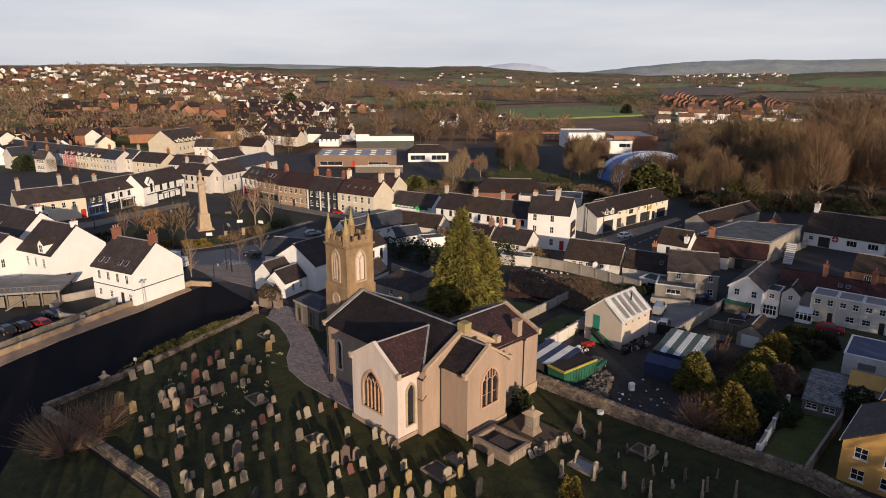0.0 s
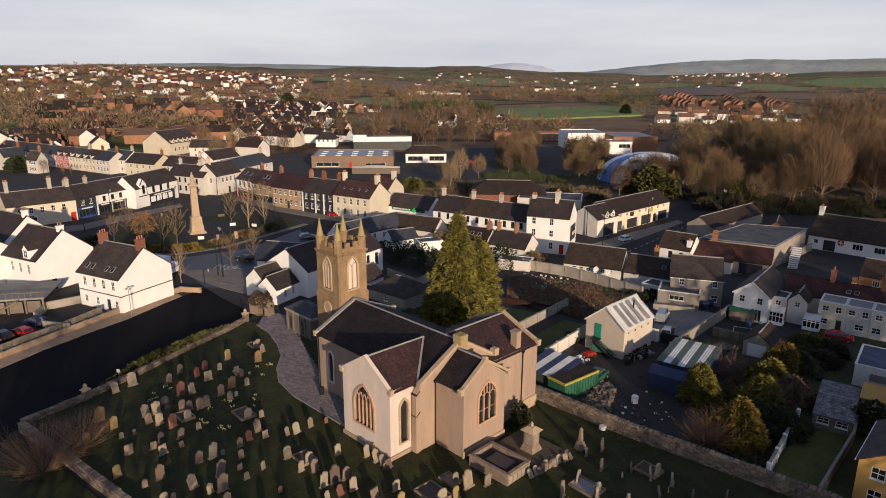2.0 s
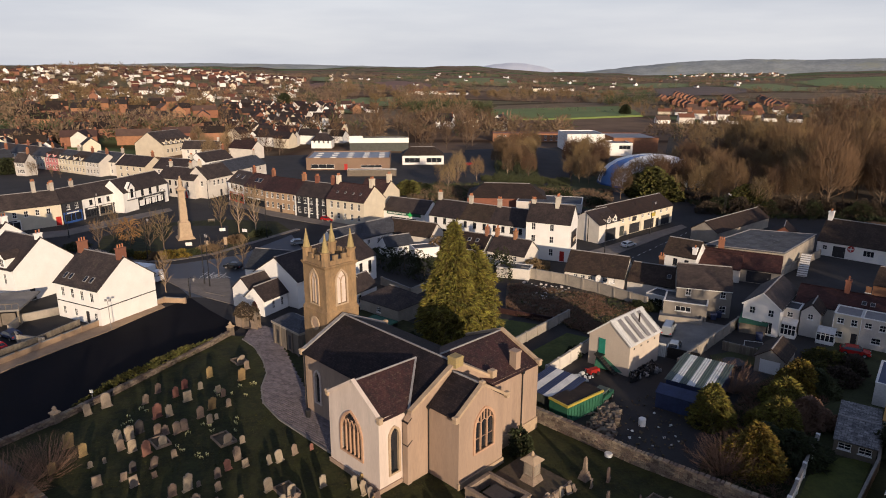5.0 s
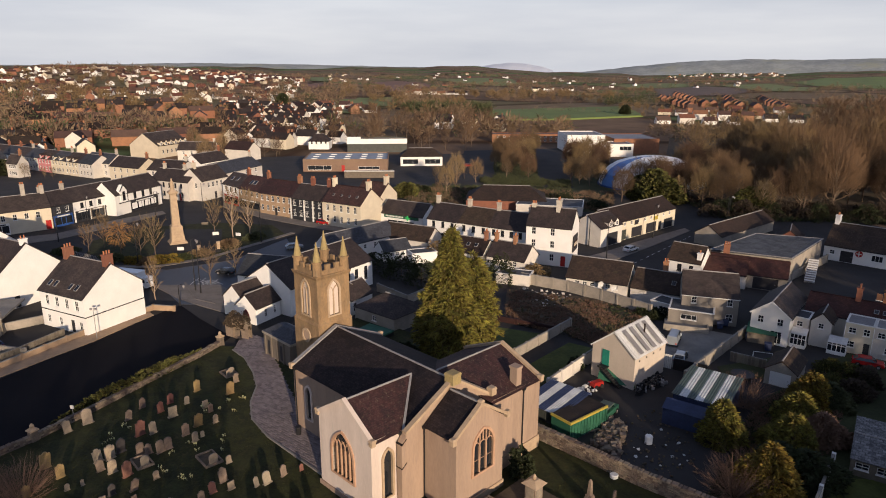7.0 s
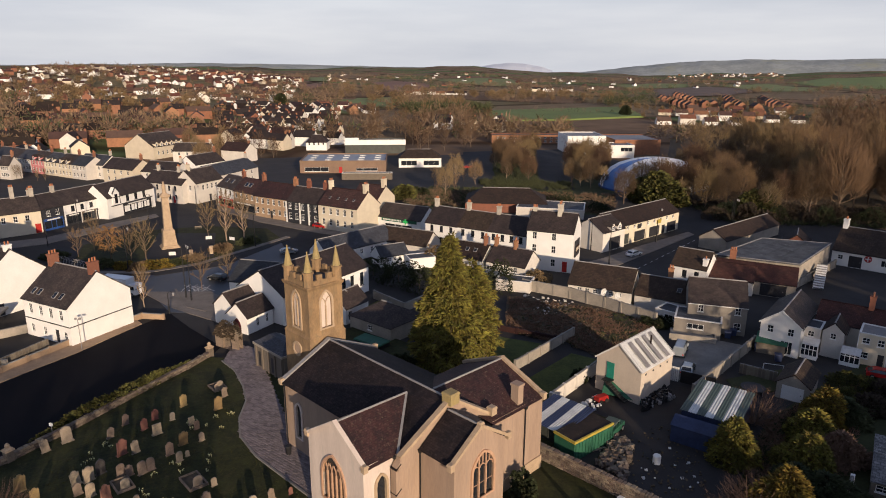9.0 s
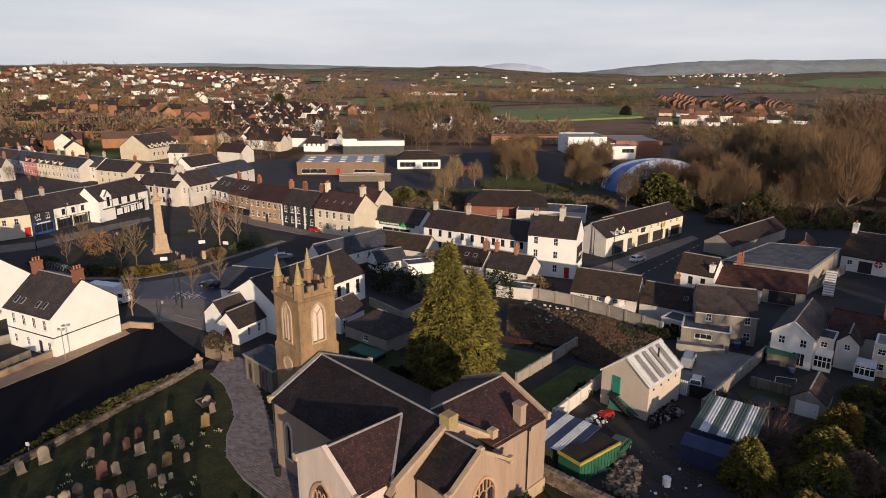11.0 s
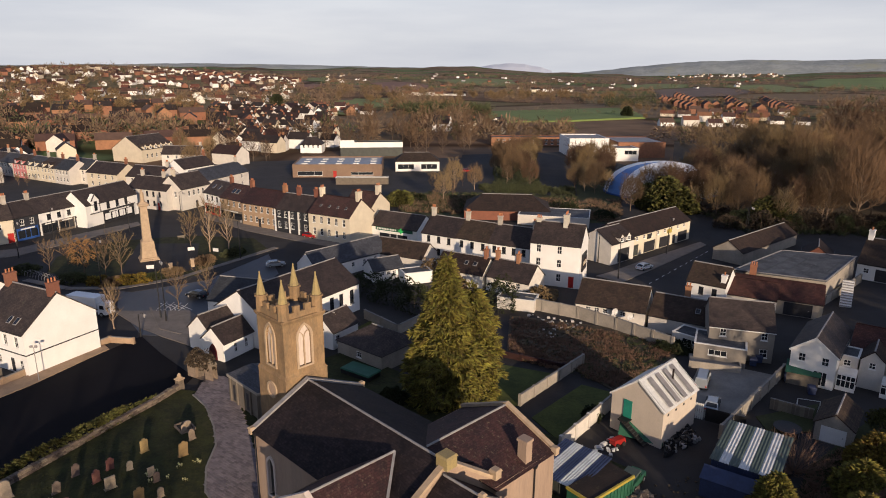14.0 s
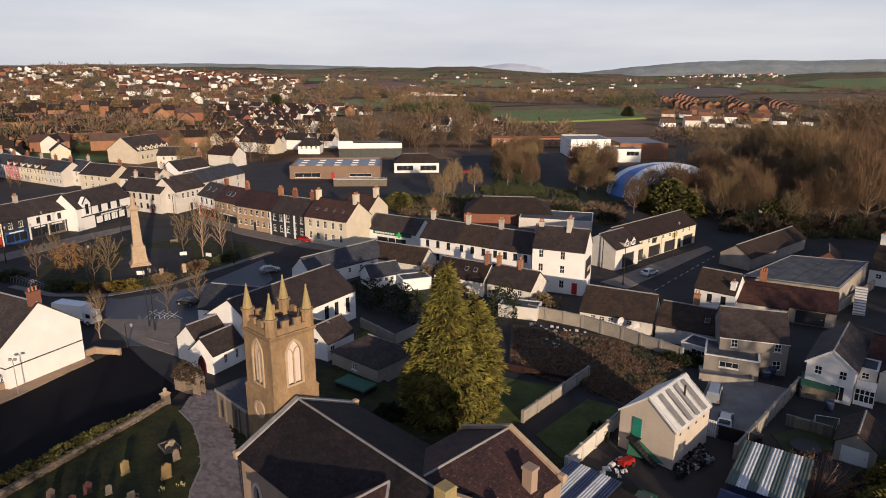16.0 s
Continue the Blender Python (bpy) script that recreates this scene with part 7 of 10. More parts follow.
for k in range(5):
    x, y = 67.6 + k * 7.6 * 0.79, 116.4 - k * 7.6 * 0.613
    house("terrace_house", "red tiled terraced house with a pale rendered back wall", x, y, -37.8, 7.58, 8, 4.4, 6.5, "pale", "tile_red", [("f", 3.0, 3.6, 0.9, 1.1, "sash")], (), [(3.2, 0, 8.6, "brick_red", 1.0, 0.8, 3, 90)], [(-1.6, 0.5, 0.7, 0.9), (-0.4, 0.5, 0.7, 0.9)] if k == 1 else (), group="red roofed terrace")
for k in range(6):
    x, y = 66.3 + 3.82 * k * 0.79 + 2.3 * 0.613, 107.4 - 3.82 * k * 0.613 + 2.3 * 0.79
    block("rear_return", "flat-roofed pale rendered rear return of a terraced house", x, y, -37.8, 3.78, 4.6, 4.9, ("cream", "pale", "pale", "cream", "pale", "pale")[k], "sheet_grey", [("f", -0.9, 3.8, 1.0, 0.9, "sash"), ("f", -1.0 if k % 2 == 0 else 0.4, 1.5, 1.3, 1.0, "sash"), ("f", 1.0, 3.8, 0.9, 1.1, "sash")], [("f", 1.25, 0.8, 2.0, "frame_dark")] if k % 2 == 0 else (), 0.12, "house")
    e = thing("downpipe", pose(x - 1.9 * 0.79 - 2.38 * 0.613, y + 1.9 * 0.613 - 2.38 * 0.79, 0), "white drainpipe on the rear returns", "pipe", "rear drainpipes")
    part("pipe", Geo().tube((0, 0, 0), (0, 0, 4.7), 0.06, 0.06, 6), M["frame_white"], e)
house("rear_return", "pale gabled rear return with a slate roof", 63.6, 112.3, 52, 5, 2.9, 4.4, 5.7, "pale", "tile_brown", [("l", 0, 3.5, 0.8, 0.9, "sash")])
block("rear_return", "low dark recessed return between the gabled ones", 60.6, 113.6, -37.8, 3.0, 4.0, 4.3, "pale", "felt", [("f", 0.2, 3.3, 0.9, 0.9, "sash")], (), 0.1, "house")
conservatory(58.9, 110.5, -37.8, 2.3, 1.8, 2.3)
conservatory(63.6, 107.9, -37.8, 2.6, 1.8, 1.9)
e = house("brick_house", "orange brick house with white windows and dark roof", 85.9, 124.9, -43.6, 5.8, 8.0, 4.8, 7.2, "brick_red", "tile_brown", [("f", 0.0, 3.4, 1.2, 1.2, "bay3"), ("f", 4.0, 3.4, 1.2, 1.2, "bay3"), ("f", -3.5, 3.4, 0.9, 1.2, "sash")])

# flat-roofed shop, red hipped roof and the long white building
FELT = [(59.9, 150.2), (74.2, 143.0), (90.2, 159.6), (76.8, 164.6)]
e = thing("flat_shop", pose(0, 0, 0), "large shop with a wide patched grey felt roof and rendered walls", "shop")
mx, my = sum(p[0] for p in FELT) / 4, sum(p[1] for p in FELT) / 4
part("wall", Geo().prism([(mx + (x - mx) * 0.98, my + (y - my) * 0.98) for x, y in FELT], 0, 4.95), M["blockwall"], e)
part("roof", Geo().prism(FELT, 4.95, 5.2), M["felt"], e)
for (x0, y0), (x1, y1) in zip(FELT, FELT[1:] + FELT[:1]):
    d = Vector((x1 - x0, y1 - y0)).normalized()
    n = Vector((-d.y, d.x)) * 0.25
    part("roof_edge", Geo().prism([(x0, y0), (x1, y1), (x1 + n.x, y1 + n.y), (x0 + n.x, y0 + n.y)], 5.2, 5.3), M["lead"], e)
for k in range(5):
    t = (k + 0.5) / 5
    a, b = Vector(FELT[0]).lerp(Vector(FELT[1]), t), Vector(FELT[3]).lerp(Vector(FELT[2]), t)
    d = (b - a).normalized()
    n = Vector((-d.y, d.x)) * 0.05
    part("felt_seam", Geo().prism([(a.x - n.x, a.y - n.y), (b.x - n.x, b.y - n.y), (b.x + n.x, b.y + n.y), (a.x + n.x, a.y + n.y)], 5.2, 5.225), M["sheet_dark"], e)
st = part("stair", Geo().slab([(77.6, 143.4, 0.1), (79.4, 142.6, 0.1), (83.4, 148.8, 3.2), (81.8, 150.0, 3.2)], 0.2), M["frame_white"], e, "white painted outside stair")
for k in range(11):
    t = k / 10
    part("tread", Geo().box(-0.95, 0.95, -0.16, 0.16, 0, 0.1), M["lead"], st, "", pose(78.5 + 4.1 * t, 143.0 + 6.4 * t, 0.22 + 3.0 * t, 0, 0, -33))
part("door", Geo().box(-0.5, 0.5, -0.06, 0.06, 3.1, 5.0), M["frame_white"], e, "", pose(82.3, 152.2, 0, 0, 0, 46))
house("hipped_shop", "low shop with a brown-red tiled roof and dark front", 65.0, 143.6, -29, 16.2, 7.6, 3.0, 5.4, "blockwall", "tile_red", [("f", -2.5, 1.8, 2.6, 1.0, "bay3")], [("f", 4.2, 4.6, 2.4, "frame_dark"), ("r", 1.5, 1.2, 2.1, "frame_white")], [(-4.0, 1.5, 7.2, "brick_red", 1.2, 0.8, 3)], category="shop")
house("low_house", "low brown-roofed building behind the white cottage", 60.9, 143.8, -30.3, 8.9, 7.0, 3.0, 5.2, "pale", "tile_red")
e = house("long_shop", "long low white building with a dark brown roof and dark door", 102.3, 159.7, -43.6, 17.5, 13.0, 3.6, 7.8, "white", "tile_brown", [("f", x, 2.0, 2.2, 1.4, "bay3") for x in (2.0, 6.5)] + [("f", -7, 2.0, 1.0, 1.0, "sash")], [("f", -4.0, 2.6, 2.6, "frame_dark"), ("f", 4.4, 1.0, 2.2, "frame_white")], [(-8.4, 0, 9.6, "white", 1.4, 1.0, 2, 90)], category="shop")
part("round_sign", Geo().tube((-1.6, -6.6, 2.5), (-1.6, -6.52, 2.5), 0.75, 0.75, 16), M["red_paint"], e)
part("sign_cross", Geo().box(-1.7, -1.5, -6.64, -6.6, 1.9, 3.1).box(-2.2, -1.0, -6.63, -6.6, 2.4, 2.6), M["trim_white"], e)
house("long_shop", "long low building with a dark brown roof beyond the yard", 122.0, 141.0, -43, 28, 13, 3.6, 7.8, "white", "tile_brown", row(7, 26, (2.0,), 1.8, 1.4, "f", "bay3"), category="shop")
house("barn", "low building with a dark brown roof below the wood", 79.9, 182.0, 39.7, 28.8, 7.0, 3.0, 5.2, "blockwall", "tile_brown", category="barn")
house("barn", "low brick gabled building with a brown roof", 88, 170, 60, 8, 6, 3.2, 5.4, "brick_red", "tile_brown", category="barn")

# near sheds and houses at the edge of the churchyard
house("yellow_house", "ochre brick house with white windows and dark roof", 49.4, 62.4, 47, 10, 9, 5.0, 7.8, "yellow_wall", "slate", [("l", s, z, 1.25, 1.3, "cross") for s in (-2.7, 0.0, 2.7) for z in (3.9, 1.35)])
house("yellow_house", "ochre brick house with dark roof", 60, 72, 47, 12, 9, 5.0, 8.4, "yellow_wall", "slate")
block("grey_shed", "wide shed with a blue-grey sheet roof and pale walls", 65.6, 87.2, -38, 12, 8.6, 3.2, "sheet_white", "sheet_blue", (), [("f", -3, 2.2, 2.2, "sheet_grey")], 0.08, "shed")
house("small_shed", "long low shed with a patched grey tile roof", 51.1, 79.2, -35.0, 4.2, 10.6, 2.1, 2.5, "timber", "patched_tiles", [("f", -1.0, 1.3, 1.3, 0.8, "sash"), ("f", 1.0, 1.3, 1.3, 0.8, "sash")], category="shed", gutter=False)
# Roof takes the ochre wall colour to stand for sun on its tiles.
house("sunlit_shed", "small ochre outbuilding with sunlight put into its sloping roof's colour", 58.6, 79.0, -38, 7.5, 5.0, 2.6, 3.6, "cream", "yellow_wall", category="shed", gutter=False)
house("garden_garage", "small block garage with a white up-and-over door", 50.9, 99.0, 51, 6.5, 4.0, 2.5, 3.9, "blockwall", "tile_brown", (), [("l", 0, 2.7, 2.05, "frame_white")], category="garage", gutter=False)
house("stone_hut", "low rendered hut with a hipped dark slate roof", -7.2, 121.3, -40, 9.5, 8, 2.8, 5.0, "blockwall", "slate", [("f", 0, 1.6, 1.0, 0.9, "sash")], hip=3.6, category="hut", gutter=False)
e = thing("oil_tank", pose(*(-9.0, 113.7), 0, 0, 0, -35), "green flat-lidded oil tank beside the hut", "tank")
part("body", Geo().box(-2.6, 2.6, -1.3, 1.3, 0.0, 1.3), M["trim_black"], e)
part("lid", Geo().tbox(-2.7, 2.7, -1.4, 1.4, 1.3, 1.5, 0.1), M["green_paint"], e)

# cottages in the middle of the block
house("cottage", "cottage with a dark roof, white gable edge and orange chimneys", 17.6, 152.9, -34.2, 9.4, 7.0, 3.2, 5.9, "pale", "slate", row(3, 9, (2.1,), 0.9, 1.1), (), [(-4.4, 0, 7.6, "brick_red", 0.9, 0.7, 2, 90), (0.6, 0, 7.6, "brick_red", 0.9, 0.7, 2, 90)])
house("cottage", "brown-roofed cottage with orange chimney and rooflights", 8.0, 158.5, -31, 11, 7, 3.2, 5.8, "pale", "tile_brown", (), (), [(4.6, 0, 7.6, "brick_red", 0.9, 0.7, 2, 90)], [(1, 0.5, 0.8, 1.0), (3, 0.5, 0.8, 1.0)])
house("cottage", "low mossy brown-roofed store", -5.5, 171.0, -28, 13, 7, 3.0, 5.6, "pale", "tile_brown")
house("cottage", "small slate-roofed outbuilding with white walls", -9.5, 161.0, 30, 7, 5, 2.6, 4.4, "white", "slate_blue", row(3, 6, (1.6,), 0.8, 0.8))
block("store", "low flat-roofed store with a grey felt roof", -2.6, 158.5, 20, 6, 4, 2.4, "white", "felt", (), (), 0.1)
block("store", "low flat-roofed store with pale roof", 17.0, 143.0, -20, 7, 4, 2.2, "pale", "felt", (), (), 0.1)

# plain unseen houses added behind the churchyard to close it and block sun
for k, (x, y, ev, rg) in enumerate(((-34, -22, 5.4, 8.6), (-17, -22, 5.4, 8.6), (0, -22, 5.4, 8.6), (17, -22, 5.4, 8.6), (34, -21, 5.4, 8.6), (51, -20, 5.4, 8.6))):
    house("unseen_house_behind", "unseen plain rendered house added behind the churchyard", x, y, 2, 17.2, 8, ev, rg, "pale", "slate")

# town beyond the square
e = block("supermarket", "wide brown supermarket with a grey metal roof and rooflights", -39.5, 306.0, 3, 36, 25, 4.8, "brown_clad", "metal_roof", [("f", -11, 1.6, 10, 1.8, "bay3"), ("f", 10, 1.5, 9, 1.2, "bay3")], [("f", -1, 1.4, 2.6, "red_paint")], 0.5, "supermarket")
for i in range(5):
    for j in range(3):
        part("rooflight", Geo().box(-15 + i * 7, -12.5 + i * 7, -8 + j * 7, -6.4 + j * 7, 4.8, 5.1), M["sheet_white"], e)
block("brick_store", "low timber-fenced store before the supermarket", -27, 278, 3, 20, 3, 2.6, "timber", "felt", (), (), 0.1)
house("white_store", "white shop with dark hipped roof and shop windows", -7.2, 317, 4, 19, 13, 4.4, 7.4, "white", "tile_brown", [("f", -5, 2.0, 7, 2.2, "bay3"), ("f", 5, 2.0, 7, 2.2, "bay3")], hip=4, category="shop")
e = block("white_store", "long commercial block with a white stepped fascia over a dark front", -32, 366, 6, 31, 14, 6.2, "sheet_dark", "felt", (), (), 0.5, "shop")
part("fascia", Geo().box(-15.7, 15.7, -7.35, -7.1, 4.6, 7.2).box(-15.7, -8.5, -7.3, -6.2, 7.2, 8.2), M["white"], e)
house("white_store", "white gabled shop with a slate roof", -64, 376, 0, 11, 10, 4.6, 8.0, "white", "slate", row(4, 12, (3.6,), 1, 1.4), hip=3, category="shop")
house("mansion", "large cream gabled building with a row of white dormers", -139.0, 345.0, 68, 20.5, 18, 6.2, 11.8, "cream", "slate", row(6, 19, (3.0,), 1.0, 1.8, "f", "sash", 1), (), (), dormers=[(-8 + 3.2 * k, 1.9, 1.5) for k in range(6)], category="building")
block("brick_terrace", "long low brown brick flats beyond the car park", 56, 414, 0, 46, 9, 4.8, "brick_red", "felt", row(12, 44, (3.4, 1.4), 1.5, 1.0, "f", "bay3"), (), 0.3)
block("leisure_centre", "white flat-roofed leisure building with a glazed side", 78, 372, 2, 20, 24, 9.0, "white", "sheet_grey", [("f", -4, 3.5, 8, 4, "bay3")], (), 0.4)
block("leisure_centre", "lower white and dark wing of the leisure building", 93, 352, 2, 12, 14, 6.0, "white", "sheet_grey", [("f", 2, 4.2, 6, 2.0, "bay3")], (), 0.4)
block("brick_hall", "red brick sports hall with a pale grey roof", 104, 372, 2, 24, 28, 7.5, "brick_red", "sheet_grey", [("f", -6, 3.0, 6, 1.6, "bay3")], (), 0.3)
house("brown_hall", "low hall with a broad brown hipped roof", 23.0, 223, -6, 25, 15, 3.0, 6.4, "brick_red", "tile_brown", hip=5, category="hall")
block("low_factory", "low sheds with dark sheet roofs and pale rooflights", 36, 214, -14, 20, 12, 2.8, "pale", "felt", (), (), 0.1)
dome = thing("air_dome", pose(83, 263, 0, 0, 0, 10), "white and blue fabric sports dome", "dome")
prof = [(1.0, 0.0), (0.985, 0.2), (0.93, 0.42), (0.83, 0.62), (0.68, 0.79), (0.5, 0.9), (0.28, 0.975), (0.0, 1.0)]
for k in range(16):
    g = Geo()
    t0, t1 = 2 * math.pi * k / 16, 2 * math.pi * (k + 1) / 16
    vs = [(20.5 * r * math.cos(t), 17 * r * math.sin(t), 11.0 * z) for r, z in prof for t in (t0, (t0 + t1) / 2, t1)]
    fs = [(3 * i + j, 3 * i + j + 1, 3 * i + j + 4, 3 * i + j + 3) for i in range(len(prof) - 1) for j in range(2)]
    part("gore", Geo().add(vs, fs).add([(x * 0.99, y * 0.99, z * 0.99) for x, y, z in vs], [tuple(reversed(f)) for f in fs]), M["dome_blue" if k == 8 else "dome_fabric"], dome)
part("base_ring", Geo().prism([(20.8 * math.cos(2 * math.pi * k / 32), 17.3 * math.sin(2 * math.pi * k / 32)) for k in range(32)], 0, 0.6), M["blue_paint"], dome)

# upper terrace street beyond the square
for k in range(9):
    mt = ("white", "cream", "white", "white", "pale", "pink_wall", "cream", "cream", "pale")[k]
    t = k / 8
    x, y = -206 + 66 * t + 2.3, 314 - 39 * t + 3.9
    house("terrace_house", "terraced house on the upper street with a slate roof" if mt != "pink_wall" else "pink painted terraced house with a slate roof", x, y, -30.6, 9.55, 9, 5.8, 8.8, mt, "slate" if k % 2 else "slate_blue", row(4, 9.5, (4.5, 1.8), 0.9, 1.5, "f", "sash", 0.4), (), [(4.2, 0, 10.6, "brick_red" if k % 3 else "chimney_grey")], (), dormers=[(-2.2, 1.4, 1.2), (2.2, 1.4, 1.2)] if k in (5, 6, 7) else (), group="upper street terrace")
for k, (x, y, an, L, W, mt) in enumerate(((-135, 282, -25, 15, 9, "pale"), (-118, 270, -25, 16, 10, "cream"), (-100, 262, -20, 15, 10, "pale"), (-186, 288, 60, 9, 7, "pale"), (-204, 297, 62, 9, 7, "pale"), (-168, 277, -20, 6, 5, "pale"), (-78, 262, 70, 26, 10, "pale"), (-95, 285, 65, 16, 9, "white"), (-112.5, 325, 0, 17, 8, "pale"))):
    house("town_house", "two-storey rendered town house with a slate roof", x, y, an, L, W, 5.8, 9.0, mt, "slate" if k % 3 else "slate_blue", row(4, L, (4.4, 1.8), 0.9, 1.4, "f", "sash", 1), (), [(L / 2 - 0.7, 0, 10.8, "brick_red" if k % 2 else "chimney_grey")], group="town houses")


# ---- the square, roads, yards and gardens ----
sheet("square_green", [(-82.7, 164.1), (-70.0, 155.8), (-61.4, 154.2), (-49.7, 161.3), (-39.5, 182.8), (-45.8, 193.3), (-62.5, 196.0), (-79.9, 190.2), (-86.8, 175.4)], 0.14, "grass", "clipped green lawn of the market square", "lawn", 0.2)
sheet("square_paving", [(-84.4, 161.1), (-69.5, 152.8), (-58.3, 150.9), (-46.4, 158.4), (-37.0, 181.9), (-45.3, 196.7), (-64.4, 201.3), (-83.8, 195.2), (-90.7, 177.6)], 0.1, "asphalt", "damp dark paving round the square's green", "pavement", 0.16)
sheet("monument_paving", [(-65.9, 161.2), (-51.1, 165.1), (-58.0, 187.7), (-73.2, 187.6)], 0.17, "asphalt", "damp paved forecourt round the monument", "pavement", 0.1)
sheet("front_pavement", [(-109.0, 177.8), (-100.6, 182.8), (-92.5, 199.2), (-84.1, 211.9), (-81.6, 208.2), (-88.5, 192.8), (-96.6, 176.6), (-104.5, 171.3)], 0.12, "pavement", "paved footway before the shops", "pavement", 0.16)
sheet("terrace_pavement", [(-69.5, 225.2), (-51.8, 208.8), (-31.2, 193.8), (-20.1, 187.8), (-19.9, 183.4), (-30.4, 188.4), (-50.2, 201.7), (-67.4, 218.0)], 0.12, "pavement", "paved footway before the terrace", "pavement", 0.16)
sheet("street_pavement", [(36.0, 161.8), (40.1, 164.9), (52.1, 176.0), (69.8, 191.0), (70.2, 187.8), (53.6, 170.7), (40.5, 157.5)], 0.12, "pavement", "paved footway before the commercial row", "pavement", 0.16)
sheet("corner_pavement", [(-57.2, 140.4), (-48.7, 132.3), (-43.4, 128.5), (-35.0, 123.3), (-29.5, 123.3), (-33.1, 129.4), (-43.4, 140.6)], 0.1, "pavement", "paved corner before the church hall", "pavement", 0.16)
sheet("lane_footway", [(-68.3, 93.5), (-64.1, 101.4), (-56.8, 114.4), (-51.6, 125.5), (-49.7, 123.5), (-54.5, 111.5), (-61.6, 98.6), (-65.1, 88.6), (-72, 82), (-72, 88)], 0.14, "tan_block", "sloping pinkish footway beside the lane", "pavement", 0.2)
sheet("garden_lawn", [(11.4, 118.2), (20.1, 114.4), (12.6, 105.7), (6.7, 102.8), (8.1, 114.4)], 0.1, "lit_garden_grass", "mown back garden lawn behind the cypress", "lawn", 0.15)
sheet("garden_lawn", [(22.3, 111.5), (25.7, 109.4), (24.4, 105.1), (16.9, 96.2), (14.0, 102.5)], 0.12, "lit_garden_grass", "narrow mown garden lawn beside the white wall", "lawn", 0.15)
sheet("garden_lawn", [(36.9, 66.1), (44.2, 75.4), (50.1, 74.5), (39.9, 62.9)], 0.12, "lit_garden_grass", "dark back garden lawn between boundary walls", "lawn", 0.15)
sheet("garden_lawn", [(42.8, 102.8), (52.7, 106.1), (47.9, 99.1), (42.6, 99.1)], 0.1, "grass_rough", "small back garden lawn with a trampoline", "lawn", 0.15)
sheet("hall_lawn", [(-12.9, 130.9), (-9.7, 135.7), (-6.6, 132.1), (-9.3, 123.4)], 0.1, "lit_garden_grass", "small lawn beside the hall", "lawn", 0.15)
sheet("garden_scrub", [(28.0, 70.6), (43.5, 91.4), (61.2, 100.2), (54.4, 87.7), (44.1, 76.9), (35.9, 65.7)], 0.1, "grass_rough", "rough overgrown garden ground", "ground", 0.15)
sheet("back_gardens", [(28.1, 70.0), (43.1, 91.4), (57.7, 102.6), (69.9, 110.5), (77.1, 106.5), (46.7, 59.7), (39.0, 60.6), (35.8, 65.3)], 0.05, "grass_rough", "rough green and brown ground of the back gardens", "ground", 0.1)
sheet("driveway", [(38.4, 112.8), (42.4, 119.7), (51.3, 114.4), (39.2, 100.3), (35.1, 103.4)], 0.08, "concrete", "pale concrete driveway behind the houses", "driveway", 0.12)
sheet("cleared_plot", [(12.7, 121.5), (15.0, 138.3), (26.9, 134.5), (32.5, 132.2), (43.0, 126.0), (39.9, 122.0), (26.4, 109.7), (22.5, 116.1)], 0.12, "soil", "cleared plot of brown soil, rubble and weeds", "ground", 0.18)
sheet("play_field", [(54.4, 705.6), (214.5, 779.5), (189.6, 628.6), (106.7, 581.8), (39.0, 565.5)], 1.8, "field_grass", "wide green playing field", "field", 3.0)
sheet("car_park", [(14.7, 367.7), (70.6, 380.8), (48.3, 244.8), (8.2, 256.8)], 0.05, "asphalt", "asphalt car park beyond the terraces", "car park", 0.1)
sheet("square_road", [(-62.6, 154.7), (-56.5, 165.9), (-38.5, 178.9), (-32.4, 163.3), (-35.8, 140.7), (-39.9, 128.6), (-47.1, 129.2), (-57.4, 142.6)], 0.05, "asphalt_wet", "damp dark road round the square", "road", 0.1)
sheet("verge", [(30.5, 368.3), (53.3, 369.0), (39.5, 260.3), (22.3, 259.9)], 0.09, "grass_rough", "overgrown verge between the car parks", "ground", 0.1)
sheet("verge", [(72.4, 369.7), (92.6, 370.4), (62.3, 239.1), (48.9, 242.4)], 0.09, "grass_rough", "overgrown verge before the dome", "ground", 0.1)
sheet("waste_ground", [(-9.4, 223.3), (-10.9, 259.1), (50.3, 255.1), (62.7, 242.7), (54.9, 210.8)], 0.07, "grass_rough", "rough waste ground behind the white terrace", "ground", 0.1)
sheet("street", [(37.5, 151.0), (67.9, 184.2), (83.1, 202.5), (82.4, 191.9), (56.9, 156.4), (44.3, 141.7)], 0.04, "asphalt", "asphalt street before the commercial row", "road", 0.1)
for k in range(12):
    t = k / 11
    a, b = (44.2, 154.8), (67.6, 181.3)
    x, y = a[0] + (b[0] - a[0]) * t, a[1] + (b[1] - a[1]) * t
    an = math.degrees(math.atan2(b[1] - a[1], b[0] - a[0]))
    thing_mesh("road_marking", Geo().box(-0.7, 0.7, -0.06, 0.06, 0.041, 0.05), M["trim_white"], pose(x, y, 0, 0, 0, an), "white painted centre line dash", "road marking", "street markings", "structure")
for k in range(9):
    a, b = (-51.2, 137.1), (-45.9, 140.6)
    t = k / 8
    thing_mesh("road_marking", Geo().box(-0.07, 0.07, -2.2, 2.2, 0.051, 0.06), M["trim_white"], pose(a[0] + (b[0] - a[0]) * t, a[1] + (b[1] - a[1]) * t, 0, 0, 0, 25), "white painted parking bay line", "road marking", "parking bay lines", "structure")


